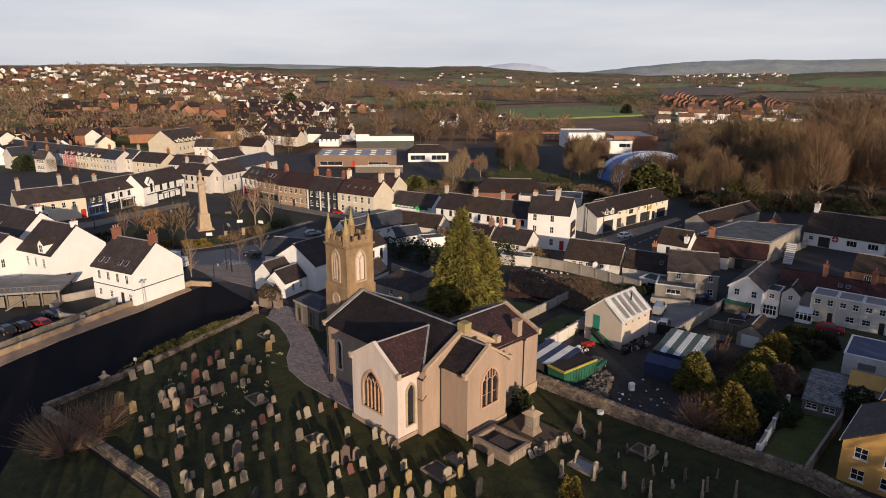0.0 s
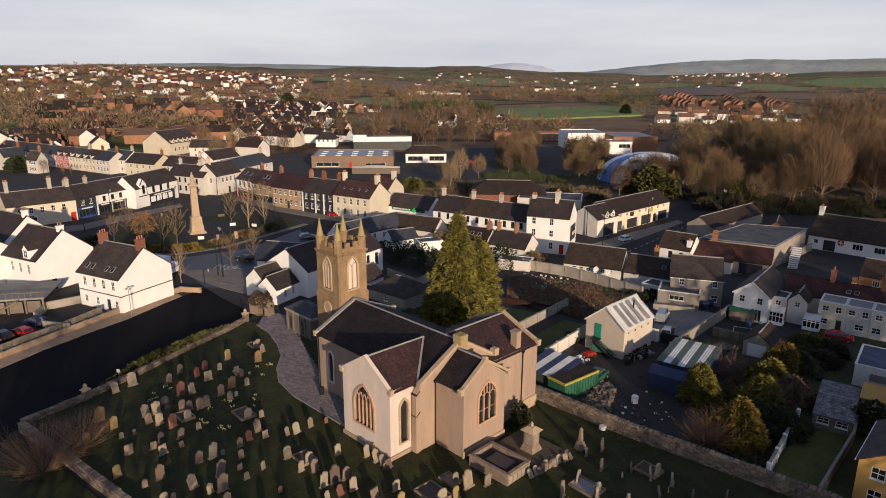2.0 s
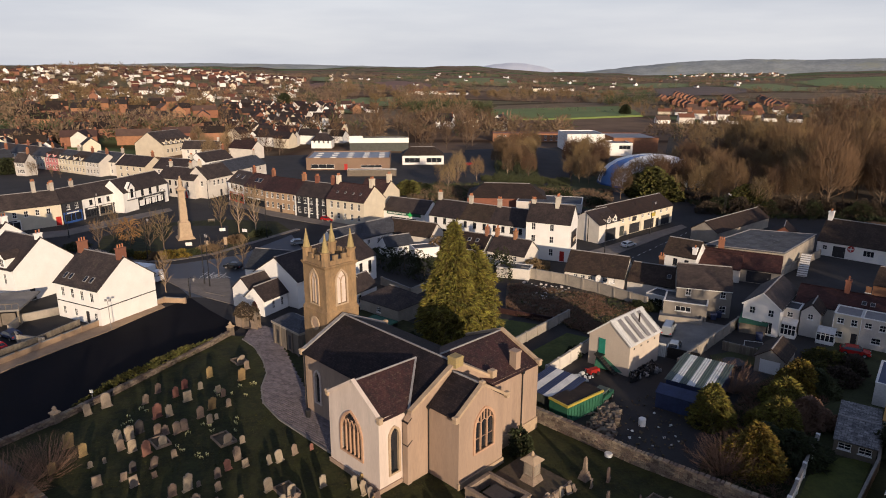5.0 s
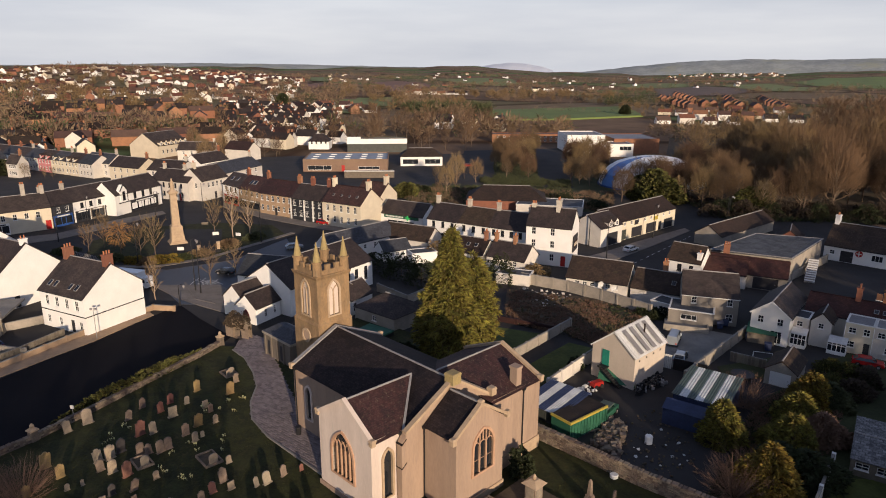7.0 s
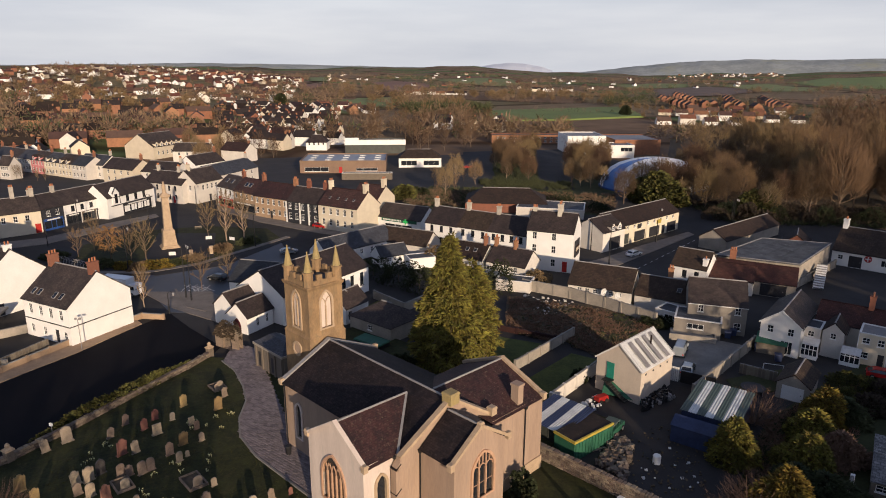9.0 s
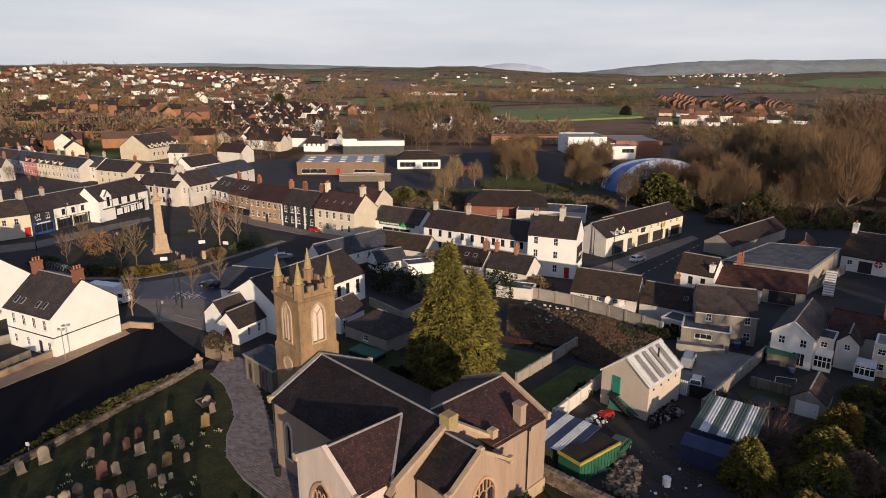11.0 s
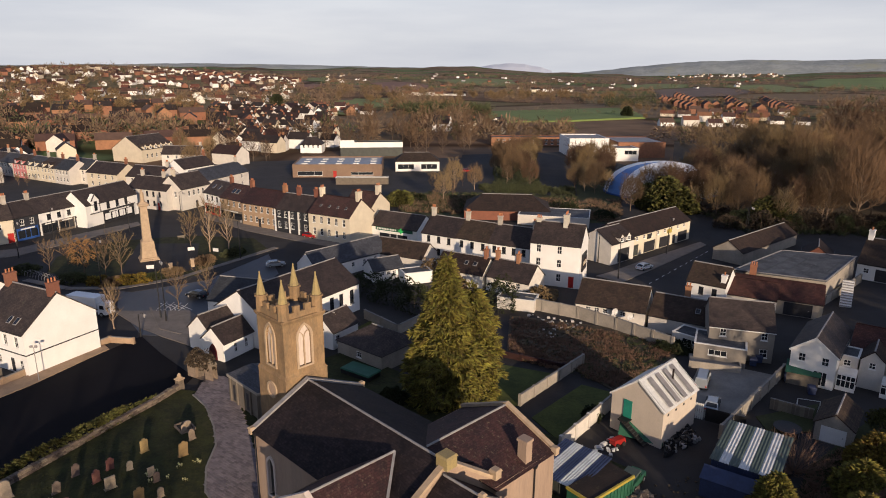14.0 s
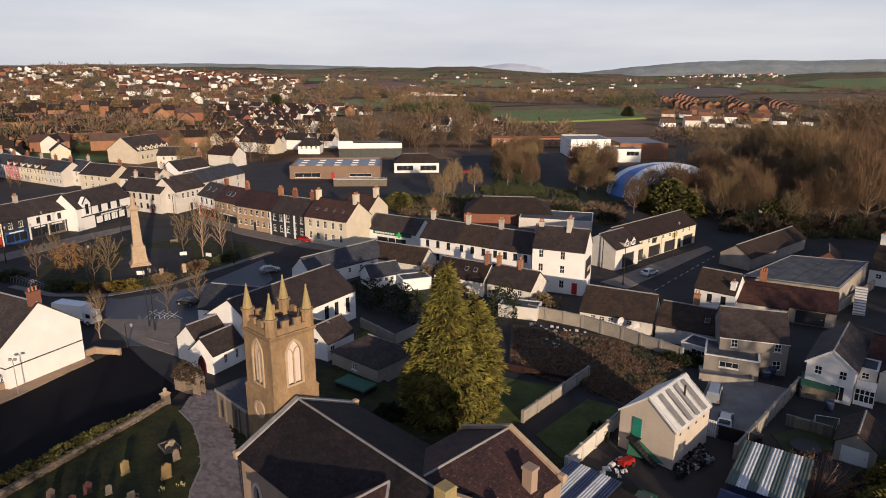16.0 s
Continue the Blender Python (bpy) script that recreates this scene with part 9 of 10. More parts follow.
def upright_tree(seed, h, crown, mat, nb, n2, n3, r3, base=0.16, rise=0.9, droop=0.0, bark="bark", spray=0):
    """A leading stem with ascending limbs, each with branchlets and fine twigs."""
    rnd = random.Random(seed)
    wood, twigs = Geo(), Geo()
    stem = [Vector((0, 0, -0.2))]
    for k in range(1, 7):
        stem.append(Vector((rnd.uniform(-1, 1) * h * 0.012 * k ** 0.6, rnd.uniform(-1, 1) * h * 0.012 * k ** 0.6, h * 0.94 * k / 6)))
    for k in range(6):
        wood.tube(stem[k], stem[k + 1], h * 0.015 * (1 - k / 6.6), h * 0.015 * (1 - (k + 1) / 6.6), 6, cap=False)

    def at(u):
        f = min(5.999, max(0.0, u / 0.94 * 6))
        return stem[int(f)].lerp(stem[int(f) + 1], f - int(f))

    def any_way(s):
        return Vector((rnd.uniform(-s, s), rnd.uniform(-s, s), rnd.uniform(-s, s)))

    turn = rnd.uniform(0, 6)
    for i in range(nb):
        uu = (i + rnd.random() * 0.8) / nb
        u = base + (0.92 - base) * uu
        turn += 2.4 + rnd.uniform(-0.5, 0.5)
        ln = crown * (0.35 + 0.75 * math.sin(math.pi * (0.16 + 0.8 * uu))) * rnd.uniform(0.75, 1.2)
        d = Vector((math.cos(turn), math.sin(turn), rise * rnd.uniform(0.6, 1.1) + 0.5 * uu)).normalized()
        p = at(u)
        m = p + d * (ln * 0.5)
        d2 = (d + Vector((0, 0, 0.35 - droop * 0.8)) + any_way(0.2)).normalized()
        q = m + d2 * (ln * 0.6)
        r = h * 0.0075 * (1.1 - 0.6 * uu)
        wood.tube(p, m, r, r * 0.7, 4, cap=False)
        wood.tube(m, q, r * 0.7, r * 0.25, 4, cap=False)
        for j in range(n2):
            t = 0.25 + 0.75 * (j + rnd.random()) / n2
            s = p.lerp(m, t * 2) if t < 0.5 else m.lerp(q, t * 2 - 1)
            e = ((d if t < 0.5 else d2) + any_way(0.75) + Vector((0, 0, 0.25 - droop))).normalized()
            l2 = ln * rnd.uniform(0.28, 0.48)
            f = s + e * l2
            twigs.tube(s, f, r3 * 1.3, r3 * 0.7, 3, cap=False)
            for k in range(n3):
                s3 = s.lerp(f, 0.2 + 0.8 * (k + rnd.random()) / n3)
                spire(twigs, s3, s3 + (e + any_way(0.8) + Vector((0, 0, 0.3 - droop * 1.6))).normalized() * (l2 * rnd.uniform(0.45, 0.85)), r3)
    for _ in range(spray):
        # fine ascending twigs that round the crown off
        t, c = rnd.uniform(0, 6.283), rnd.uniform(-0.55, 1.0)
        q, ra = math.sqrt(1 - c * c), rnd.uniform(0.55, 1.0) ** 0.6
        p = Vector((math.cos(t) * q * crown * 0.95 * ra, math.sin(t) * q * crown * 0.95 * ra, h * (0.58 + 0.40 * c * ra)))
        d = (Vector((p.x, p.y, p.z - h * 0.2)).normalized() + Vector((0, 0, 0.5)) + any_way(0.35)).normalized()
        spire(twigs, p - d * (h * 0.05), p + d * (h * rnd.uniform(0.06, 0.14)), r3 * 2.0)
    return wood.mesh("trunk", M[bark]), twigs.mesh("crown", M[mat])


def fan_shrub(seed, h, mat):
    """Many bare stems spreading from one root."""
    rnd = random.Random(seed)
    wood, twigs = Geo(), Geo()
    for i in range(150):
        t, out = rnd.uniform(0, 6.283), rnd.uniform(0.3, 2.4)
        d = Vector((math.cos(t) * out, math.sin(t) * out, 1)).normalized()
        p = Vector((math.cos(t) * 0.25, math.sin(t) * 0.25, -0.1))
        m = p + d * (h * rnd.uniform(0.4, 0.6))
        q = m + (d + Vector((0, 0, 0.15))).normalized() * (h * rnd.uniform(0.35, 0.55))
        wood.tube(p, m, 0.026, 0.02, 3, cap=False)
        wood.tube(m, q, 0.02, 0.012, 3, cap=False)
        for j in range(9):
            s = m.lerp(q, rnd.random()) if j % 3 else p.lerp(m, rnd.uniform(0.5, 1))
            spire(twigs, s, s + (d + Vector((rnd.uniform(-1, 1), rnd.uniform(-1, 1), rnd.uniform(-0.4, 0.8))) * 0.7).normalized() * (h * rnd.uniform(0.15, 0.32)), 0.014)
    return wood.mesh("trunk", M[mat]), twigs.mesh("crown", M[mat])


TREES = {"wood": [upright_tree(100 + k, 20, 7.2, "twig", 30, 8, 8, 0.028, 0.14, 0.75, spray=1300) for k in range(6)],
         "distant": [upright_tree(140 + k, 17, 6.6, "twig", 18, 6, 6, 0.06, 0.14, 0.6) for k in range(4)],
         "pale": [upright_tree(120 + k, 15, 5.4, "twig_pale", 24, 8, 7, 0.026, 0.14, 1.1, 0.0, "bark_pale", 800) for k in range(4)],
         "birch": [upright_tree(150 + k, 13, 3.9, "twig_pale", 22, 6, 5, 0.028, 0.14, 1.7, 0.0, "bark_pale") for k in range(2)],
         "small": [upright_tree(130 + k, 7.5, 2.8, "twig_pale", 18, 6, 5, 0.024, 0.2, 1.2) for k in range(3)],
         "weeping": [upright_tree(160, 8.0, 2.7, "weeping_twig", 24, 7, 7, 0.03, 0.22, 0.9, 0.9)],
         "shrub": [fan_shrub(170 + k, 5.6, "bramble") for k in range(2)]}


def bare_tree(x, y, z, kind, scale, turn, label="leafless brown winter tree with fine twigs", group=""):
    k = int(turn * 7) % len(TREES[kind])
    e = thing("bare_tree", pose(x, y, z, 0, 0, turn) @ Matrix.Diagonal((scale, scale, scale, 1)), label, "tree", group)
    part("trunk", TREES[kind][k][0], None, e)
    part("crown", TREES[kind][k][1], None, e)
    return e


for q, kd, s, lab in (((-52.6, 179.8), "birch", 0.95, "tall bare birch with pale upright branches"), ((-48.8, 181.8), "birch", 0.9, "tall bare birch with pale upright branches"), ((-58.2, 182.7), "small", 1.1, "slender bare tree in the square's lawn"), ((-73.4, 161.9), "weeping", 1.05, "orange-brown weeping tree on the square's lawn"),
                      ((-65.0, 161.2), "small", 1.15, "bare pale-branched tree on the square's lawn"), ((-67.9, 160.1), "small", 1.0, "bare pale-branched tree on the square's lawn"), ((-80.7, 168.9), "small", 0.95, "bare pale-branched tree on the square's lawn"), ((-82.5, 164.9), "small", 0.8, "slender bare tree beside the cycle stands"),
                      ((-52.9, 131.9), "birch", 0.58, "slim bare birch beside the lane"), ((-45.6, 141.5), "small", 0.95, "slender bare street tree in a paved bed"), ((-41.9, 146.4), "small", 0.85, "slender bare street tree in a paved bed")):
    bare_tree(q[0], q[1], 0.1, kd, s, (q[0] * 37) % 360, lab)
for q, s in (((-43.1, 66.5), 1.0), ((-41.3, 71.2), 0.75)):
    bare_tree(q[0], q[1], 0, "shrub", s, q[1] * 31 % 360, "bare spreading brown shrub at the churchyard corner")
for q, s in (((31.9, 71.9), 0.75), ((34.1, 74.0), 0.7), ((41.4, 90.9), 0.8), ((44.0, 80.7), 0.6)):
    bare_tree(q[0], q[1], 0, "shrub", s, q[0] * 53 % 360, "bare orange-brown shrub behind the wall")


def stand(quad, n, seed, kinds, s0, s1, gap, group, evergreen=0.0):
    """Trees scattered over a four-cornered piece of ground."""
    rnd = random.Random(seed)
    a, b, c, d = [Vector(p) for p in quad]
    put = []
    tries = 0
    while len(put) < n and tries < n * 30:
        tries += 1
        u, v = rnd.random(), rnd.random()
        p = (a * (1 - u) + b * u) * (1 - v) + (d * (1 - u) + c * u) * v
        if any((p - q).length < gap for q in put):
            continue
        put.append(p)
        bare_tree(p.x, p.y, lift(p.x, p.y), rnd.choice(kinds), rnd.uniform(s0, s1), rnd.uniform(0, 360), group=group)


def joined_stand(name, label, quad, n, seed, kind, s0, s1, gap):
    """A stand of trees in one mesh: far ones, and the unseen shade trees."""
    rnd = random.Random(seed)
    a, b, c, d = [Vector(p) for p in quad]
    put, tries = [], 0
    shapes = []
    for pair in TREES[kind]:
        both = []
        for me in pair:
            co = np.empty(len(me.vertices) * 3)
            me.vertices.foreach_get("co", co)
            both.append((co.reshape(-1, 3), [tuple(p.vertices) for p in me.polygons]))
        shapes.append(both)
    g = Geo()
    while len(put) < n and tries < n * 30:
        tries += 1
        u, v = rnd.random(), rnd.random()
        p = (a * (1 - u) + b * u) * (1 - v) + (d * (1 - u) + c * u) * v
        if any((p - q).length < gap for q in put):
            continue
        put.append(p)
        s, t = rnd.uniform(s0, s1), rnd.uniform(0, 6.283)
        ro = np.array(((math.cos(t), math.sin(t), 0), (-math.sin(t), math.cos(t), 0), (0, 0, 1))) * s
        base = np.array((p.x, p.y, lift(p.x, p.y)))
        for mi, (co, faces) in enumerate(rnd.choice(shapes)):
            g.add((co @ ro + base).tolist(), faces, mi)
    return thing_mesh(name, g, [M["bark"], M["twig"]], pose(0, 0, 0), label, "woodland", kind="stuff")


stand([(88, 210), (116, 206), (132, 300), (104, 305)], 30, 1, ["wood", "wood", "pale"], 0.5, 0.8, 6.0, "trees of the wood")
stand([(116, 206), (150, 203), (185, 300), (132, 300)], 34, 9, ["wood", "wood", "pale", "wood"], 0.75, 1.12, 7.0, "trees of the wood")
joined_stand("woodland", "leafless brown trees deep in the wood", [(118, 300), (190, 300), (260, 430), (150, 430)], 50, 2, "distant", 0.6, 0.9, 8)
stand([(150, 190), (200, 190), (230, 300), (180, 300)], 24, 3, ["wood", "wood", "pale"], 0.85, 1.2, 8.5, "trees of the wood")
stand([(84, 240), (108, 240), (118, 300), (106, 300)], 12, 4, ["wood", "pale"], 0.5, 0.8, 4, "trees of the wood")
joined_stand("woodland", "tall leafless trees at the back of the wood", [(195, 300), (265, 290), (345, 420), (225, 430)], 46, 41, "distant", 1.15, 1.5, 7)
joined_stand("woodland", "leafless brown trees beyond the car park", [(-57.4, 365.3), (27.3, 368.1), (45.3, 553.6), (-88.9, 571.4)], 60, 5, "distant", 0.5, 0.8, 7)
joined_stand("woodland", "low leafless trees before the playing field", [(30.8, 417.0), (81.0, 419.0), (100.5, 522.6), (38.1, 519.6)], 30, 12, "distant", 0.38, 0.55, 7)
# Trees added out of view, to cast shade over gardens and yards.
joined_stand("woodland", "unseen leafless trees added beside the gardens for shade", [(72, 44), (96, 46), (98, 72), (80, 61)], 13, 16, "distant", 1.0, 1.2, 4.2)
joined_stand("woodland", "unseen tall leafless trees added east of the gardens for shade", [(124, 54), (165, 54), (165, 92), (128, 86)], 52, 27, "distant", 1.2, 1.45, 4.2)
joined_stand("woodland", "unseen lower leafless trees added beside the gardens for shade", [(98, 46), (128, 50), (135, 85), (100, 74)], 14, 26, "distant", 0.8, 1.0, 5)
# More unseen trees, added to dapple the churchyard and back gardens with shade.
joined_stand("woodland", "unseen tall leafless trees added behind the churchyard for shade", [(-36, 2), (3, 2), (3, 26), (-36, 26)], 9, 15, "distant", 0.9, 1.1, 3.6)
joined_stand("woodland", "unseen low leafless trees added behind the churchyard for shade", [(26, -4), (42, -4), (42, 14), (26, 14)], 24, 35, "distant", 0.55, 0.66, 3.4)
joined_stand("woodland", "unseen leafless trees added behind the back gardens for shade", [(42, -6), (70, -6), (70, 14), (42, 14)], 26, 36, "distant", 0.75, 0.9, 4.0)
stand([(22.5, 268.4), (36.5, 268.8), (50.5, 353.4), (30.7, 352.7)], 22, 6, ["pale", "wood"], 0.45, 0.66, 3.2, "trees of the car park")
stand([(50.2, 260.5), (61.4, 255.4), (84.7, 337.8), (65.7, 337.2)], 18, 7, ["pale", "wood"], 0.45, 0.7, 3.6, "trees of the car park")
stand([(60.1, 227.9), (86.5, 221.1), (94.7, 252.2), (74.8, 255.7)], 12, 17, ["pale", "wood"], 0.5, 0.75, 5, "trees round the dome")
stand([(-0.6, 226.6), (13.6, 232.3), (18.5, 279.0), (-0.8, 278.5)], 9, 8, ["small", "pale"], 0.55, 0.85, 4, "trees of the car park")
joined_stand("woodland", "leafless brown trees among the suburb", [(-163.9, 396.5), (-123.7, 398.0), (-217.2, 749.1), (-326.2, 800.5)], 14, 10, "distant", 0.55, 0.8, 8)
joined_stand("woodland", "low leafless trees between the town houses", [(-103.1, 325.4), (-73.5, 344.5), (-95.1, 449.2), (-138.6, 447.4)], 26, 21, "distant", 0.32, 0.55, 5)
stand([(-195, 288), (-150, 266), (-148, 270), (-194, 294)], 9, 13, ["small"], 0.5, 0.75, 4, "garden trees")
stand([(-99.0, 284.0), (-84.4, 284.4), (-110.1, 363.5), (-128.6, 362.9)], 6, 18, ["pale"], 0.6, 0.85, 6, "garden trees")
for k, (q, hgt, rad) in enumerate((((72.7, 228.1), 11, 5.5), ((70.3, 233.6), 8, 4.5), ((77.5, 228.2), 8, 4.5), ((97.8, 211.7), 8, 4.5), ((-10.0, 237.5), 4.5, 3), ((-178.8, 281.9), 6, 5), ((-159.1, 701.3), 12, 6), ((176.5, 643.3), 10, 4))):
    conifer("evergreen_tree", "dark green dense evergreen tree", q[0], q[1], lift(*q), [(0.2, rad * 0.75), (hgt * 0.35, rad), (hgt * 0.65, rad * 0.8), (hgt * 0.88, rad * 0.45), (hgt, 0.3)], 900, 1.5, "ivy" if k > 4 else "olive_leaf", 60 + k, 0.3)
for k, (q, r, hh, mt) in enumerate((((-12.4, 151.2), 4.0, 3.5, "ivy"), ((-6.7, 146.6), 4.5, 4.0, "ivy"), ((-2.3, 142.3), 4.0, 4.5, "ivy"), ((13.9, 142.3), 3.5, 5.5, "ivy"), ((-3.8, 106.1), 2.2, 2.0, "ivy"), ((1.6, 161.6), 4.5, 3.5, "twig_pale"), ((21.7, 146.7), 4.0, 2.2, "twig_pale"), ((5.0, 154.5), 3.5, 3.0, "twig_pale"),
                                    ((59.3, 100.2), 3.2, 1.8, "olive_leaf"), ((57.6, 93.6), 2.6, 1.8, "dark_scrub"), ((55.2, 95.6), 2.4, 1.8, "olive_leaf"), ((61.8, 97.9), 2.4, 1.6, "dark_scrub"), ((53.2, 75.5), 3.2, 3.0, "ivy"), ((-61.4, 157.6), 3.8, 1.0, "yellow_leaf"), ((-58.8, 159.4), 3.0, 0.9, "ivy"), ((-55.7, 163.2), 3.0, 0.8, "twig_pale"), ((-64.6, 156.2), 3.0, 0.9, "twig_pale"), ((-68.3, 156.9), 2.6, 0.9, "yellow_leaf"), ((-73.4, 157.6), 3.5, 1.3, "hedge_far"), ((-46.7, 178.0), 3.0, 1.2, "hedge_far"), ((-51.6, 171.7), 3.5, 0.9, "twig_pale"), ((-87.4, 164.1), 3.5, 1.2, "hedge_far"), ((-4.9, 243.6), 4, 2.5, "ivy"), ((-17.2, 237.4), 4, 2.5, "ivy"), ((43.1, 227.5), 4, 3.0, "ivy"), ((51.8, 217.4), 4, 2.5, "ivy"),
                                    ((38.8, 123.5), 2.5, 1.2, "ivy"), ((41.3, 124.5), 2.5, 1.3, "ivy"), ((21.8, 102.8), 1.5, 1.0, "ivy"))):
    bush("garden_bush", "dense dark evergreen garden bush" if mt == "ivy" else ("low dull golden planted bed in the square" if mt in ("yellow_leaf", "hedge_far") else ("dull olive garden shrub" if mt == "olive_leaf" else "tangle of bare brown brambles")), q[0], q[1], 0, r, r * 0.75, hh, mt, 1000 if mt in ("ivy", "olive_leaf") else 480, 0.32 if mt in ("ivy", "olive_leaf") else 0.5, 80 + k, k * 40)


# ---- clutter in the yard and on the cleared plot ----
sheet("wood_floor", [(84, 208), (160, 190), (240, 195), (270, 430), (150, 440), (100, 300)], 0.06, "soil", "brown leaf-strewn floor of the wood", "ground", 0.1)
# Undergrowth in dark leaf tones, which put in shade at the wood's foot.
for k in range(26):
    q = (84 + 4.2 * k, 207 + 3 * math.sin(k * 1.7) - 0.35 * k)
    bush("undergrowth", "bare brown undergrowth at the wood's edge", q[0], q[1], 0, 4.2, 3.2, 3.0 + (k % 3), ("dark_scrub", "ivy", "dark_scrub")[k % 3], 760, 0.4, 200 + k, k * 35)


def scatter(name, label, quad, n, s0, s1, mat, seed, flat=0.6):
    rnd = random.Random(seed)
    a, b, c, d = [Vector(p) for p in quad]
    g = Geo()
    for _ in range(n):
        u, v = rnd.random(), rnd.random()
        p = (a * (1 - u) + b * u) * (1 - v) + (d * (1 - u) + c * u) * v
        s = rnd.uniform(s0, s1)
        vs = []
        for dx, dy, dz in ((-1, -1, 0), (1, -1, 0), (1, 1, 0), (-1, 1, 0), (-1, -1, 1), (1, -1, 1), (1, 1, 1), (-1, 1, 1)):
            vs.append((p.x + dx * s * rnd.uniform(0.4, 1.1), p.y + dy * s * rnd.uniform(0.4, 1.1), 0.05 + dz * s * flat * rnd.uniform(0.6, 1.8)))
        g.add(vs, [(4, 5, 6, 7), (0, 1, 5, 4), (1, 2, 6, 5), (2, 3, 7, 6), (3, 0, 4, 7)])
    return thing_mesh(name, g, M[mat], pose(0, 0, 0), label, "rubble", kind="stuff")


scatter("rubble_heap", "broken stone and earth strewn over the cleared plot", [(13.8, 123.5), (15.3, 137.0), (31.2, 131.0), (26.5, 112.8)], 700, 0.1, 0.45, "soil", 3)
scatter("rubble_heap", "earth clods and weeds on the cleared plot", [(23.3, 116.1), (26.9, 132.2), (42.0, 125.2), (31.6, 114.4)], 600, 0.1, 0.4, "grass_rough", 4)
scatter("rubble_heap", "pale broken blocks lying on the cleared plot", [(15.7, 132.1), (18.6, 139.6), (27.4, 134.5), (21.9, 125.5)], 60, 0.12, 0.35, "pale", 5)
scatter("rubble_heap", "heap of broken stone in the yard beside the wall", [(19.4, 82.1), (23.1, 88.3), (24.5, 85.6), (21.5, 78.2)], 260, 0.12, 0.4, "rubble", 6, 1.0)
scatter("scrap_heap", "pale scrap and buckets piled beside the workshop", [(28.3, 96.3), (32.7, 99.1), (33.7, 97.4), (29.3, 94.2)], 60, 0.12, 0.35, "lead", 7, 1.4)
scatter("scrap_heap", "dark scrap piled beside the workshop", [(28.3, 95.8), (33.2, 100.3), (33.4, 97.4), (28.2, 93.7)], 70, 0.15, 0.4, "trim_black", 8, 1.4)
scatter("scrap_heap", "pale sheeting and boxes at the foot of the white wall", [(19.0, 93.7), (23.0, 98.5), (24.2, 95.8), (19.9, 92.2)], 26, 0.1, 0.3, "sheet_white", 9, 1.0)
def weeds(name, label, quad, n, size, mat, seed, z=0.1):
    """Low tufts strewn over a four-cornered piece of ground."""
    rnd = random.Random(seed)
    a, b, c, d = [Vector(p) for p in quad]
    pts = []
    while len(pts) < n:
        u, v = rnd.random(), rnd.random()
        p = (a * (1 - u) + b * u) * (1 - v) + (d * (1 - u) + c * u) * v
        if noise.noise((p.x * 0.25 + seed, p.y * 0.25, 1.0)) < rnd.uniform(-0.4, 0.2):
            continue
        pts.append(((p.x, p.y, z), (rnd.uniform(-1, 1), rnd.uniform(-1, 1), 0.9)))
    return thing_mesh(name, spray_geo(pts, size, rnd, 5, 0.5, 0.06), M[mat], pose(0, 0, 0), label, "weeds", kind="stuff")


PLOT = [(13.1, 120.6), (15.4, 137.5), (42.0, 125.2), (27.3, 110.4)]
weeds("brambles", "dead brown brambles over the cleared plot", PLOT, 3200, 0.7, "bramble", 41)
weeds("weeds", "patches of green weeds growing over the cleared plot", PLOT, 900, 0.5, "grass_rough", 42)
weeds("brambles", "pale dead stalks over the cleared plot", PLOT, 450, 0.6, "twig_pale", 43)
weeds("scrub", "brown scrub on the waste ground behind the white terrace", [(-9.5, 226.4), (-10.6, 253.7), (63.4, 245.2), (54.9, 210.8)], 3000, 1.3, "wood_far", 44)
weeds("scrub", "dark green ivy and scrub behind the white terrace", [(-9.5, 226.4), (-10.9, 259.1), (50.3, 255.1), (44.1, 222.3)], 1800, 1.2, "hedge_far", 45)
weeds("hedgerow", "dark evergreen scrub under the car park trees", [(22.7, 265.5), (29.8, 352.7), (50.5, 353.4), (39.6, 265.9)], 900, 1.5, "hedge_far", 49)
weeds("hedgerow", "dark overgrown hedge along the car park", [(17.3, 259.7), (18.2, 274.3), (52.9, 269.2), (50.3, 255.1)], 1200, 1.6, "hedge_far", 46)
weeds("scrub", "bare scrub at the foot of the wood", [(82, 236), (86, 204), (200, 188), (200, 200)], 3400, 1.8, "dark_scrub", 47)
weeds("scrub", "green brown scrub at the foot of the wood", [(82, 226), (86, 200), (160, 190), (160, 200)], 1400, 1.6, "ivy", 48)
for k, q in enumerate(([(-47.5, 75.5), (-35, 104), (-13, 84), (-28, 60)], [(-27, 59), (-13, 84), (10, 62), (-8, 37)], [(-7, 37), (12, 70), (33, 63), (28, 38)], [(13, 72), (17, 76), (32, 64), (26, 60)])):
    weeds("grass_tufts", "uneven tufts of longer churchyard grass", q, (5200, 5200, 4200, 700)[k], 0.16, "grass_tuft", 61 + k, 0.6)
GARDEN = [(28.3, 70.6), (43.5, 91.4), (64.2, 103.8), (36.9, 67.0)]
weeds("scrub", "rough grass and dead stalks in the back gardens", GARDEN, 1600, 0.6, "grass_rough", 51)
weeds("scrub", "brown brambles in the back gardens", GARDEN, 1500, 0.8, "bramble", 52)
weeds("scrub", "dark ivy and evergreen scrub in the back gardens", GARDEN, 1500, 0.6, "ivy", 53)
scatter("rubble_heap", "broken stone and scrap strewn over the dark yard", [(21.2, 75.3), (25.0, 89.3), (34.1, 91.3), (29.3, 74.6)], 170, 0.05, 0.16, "soil", 12, 0.8)
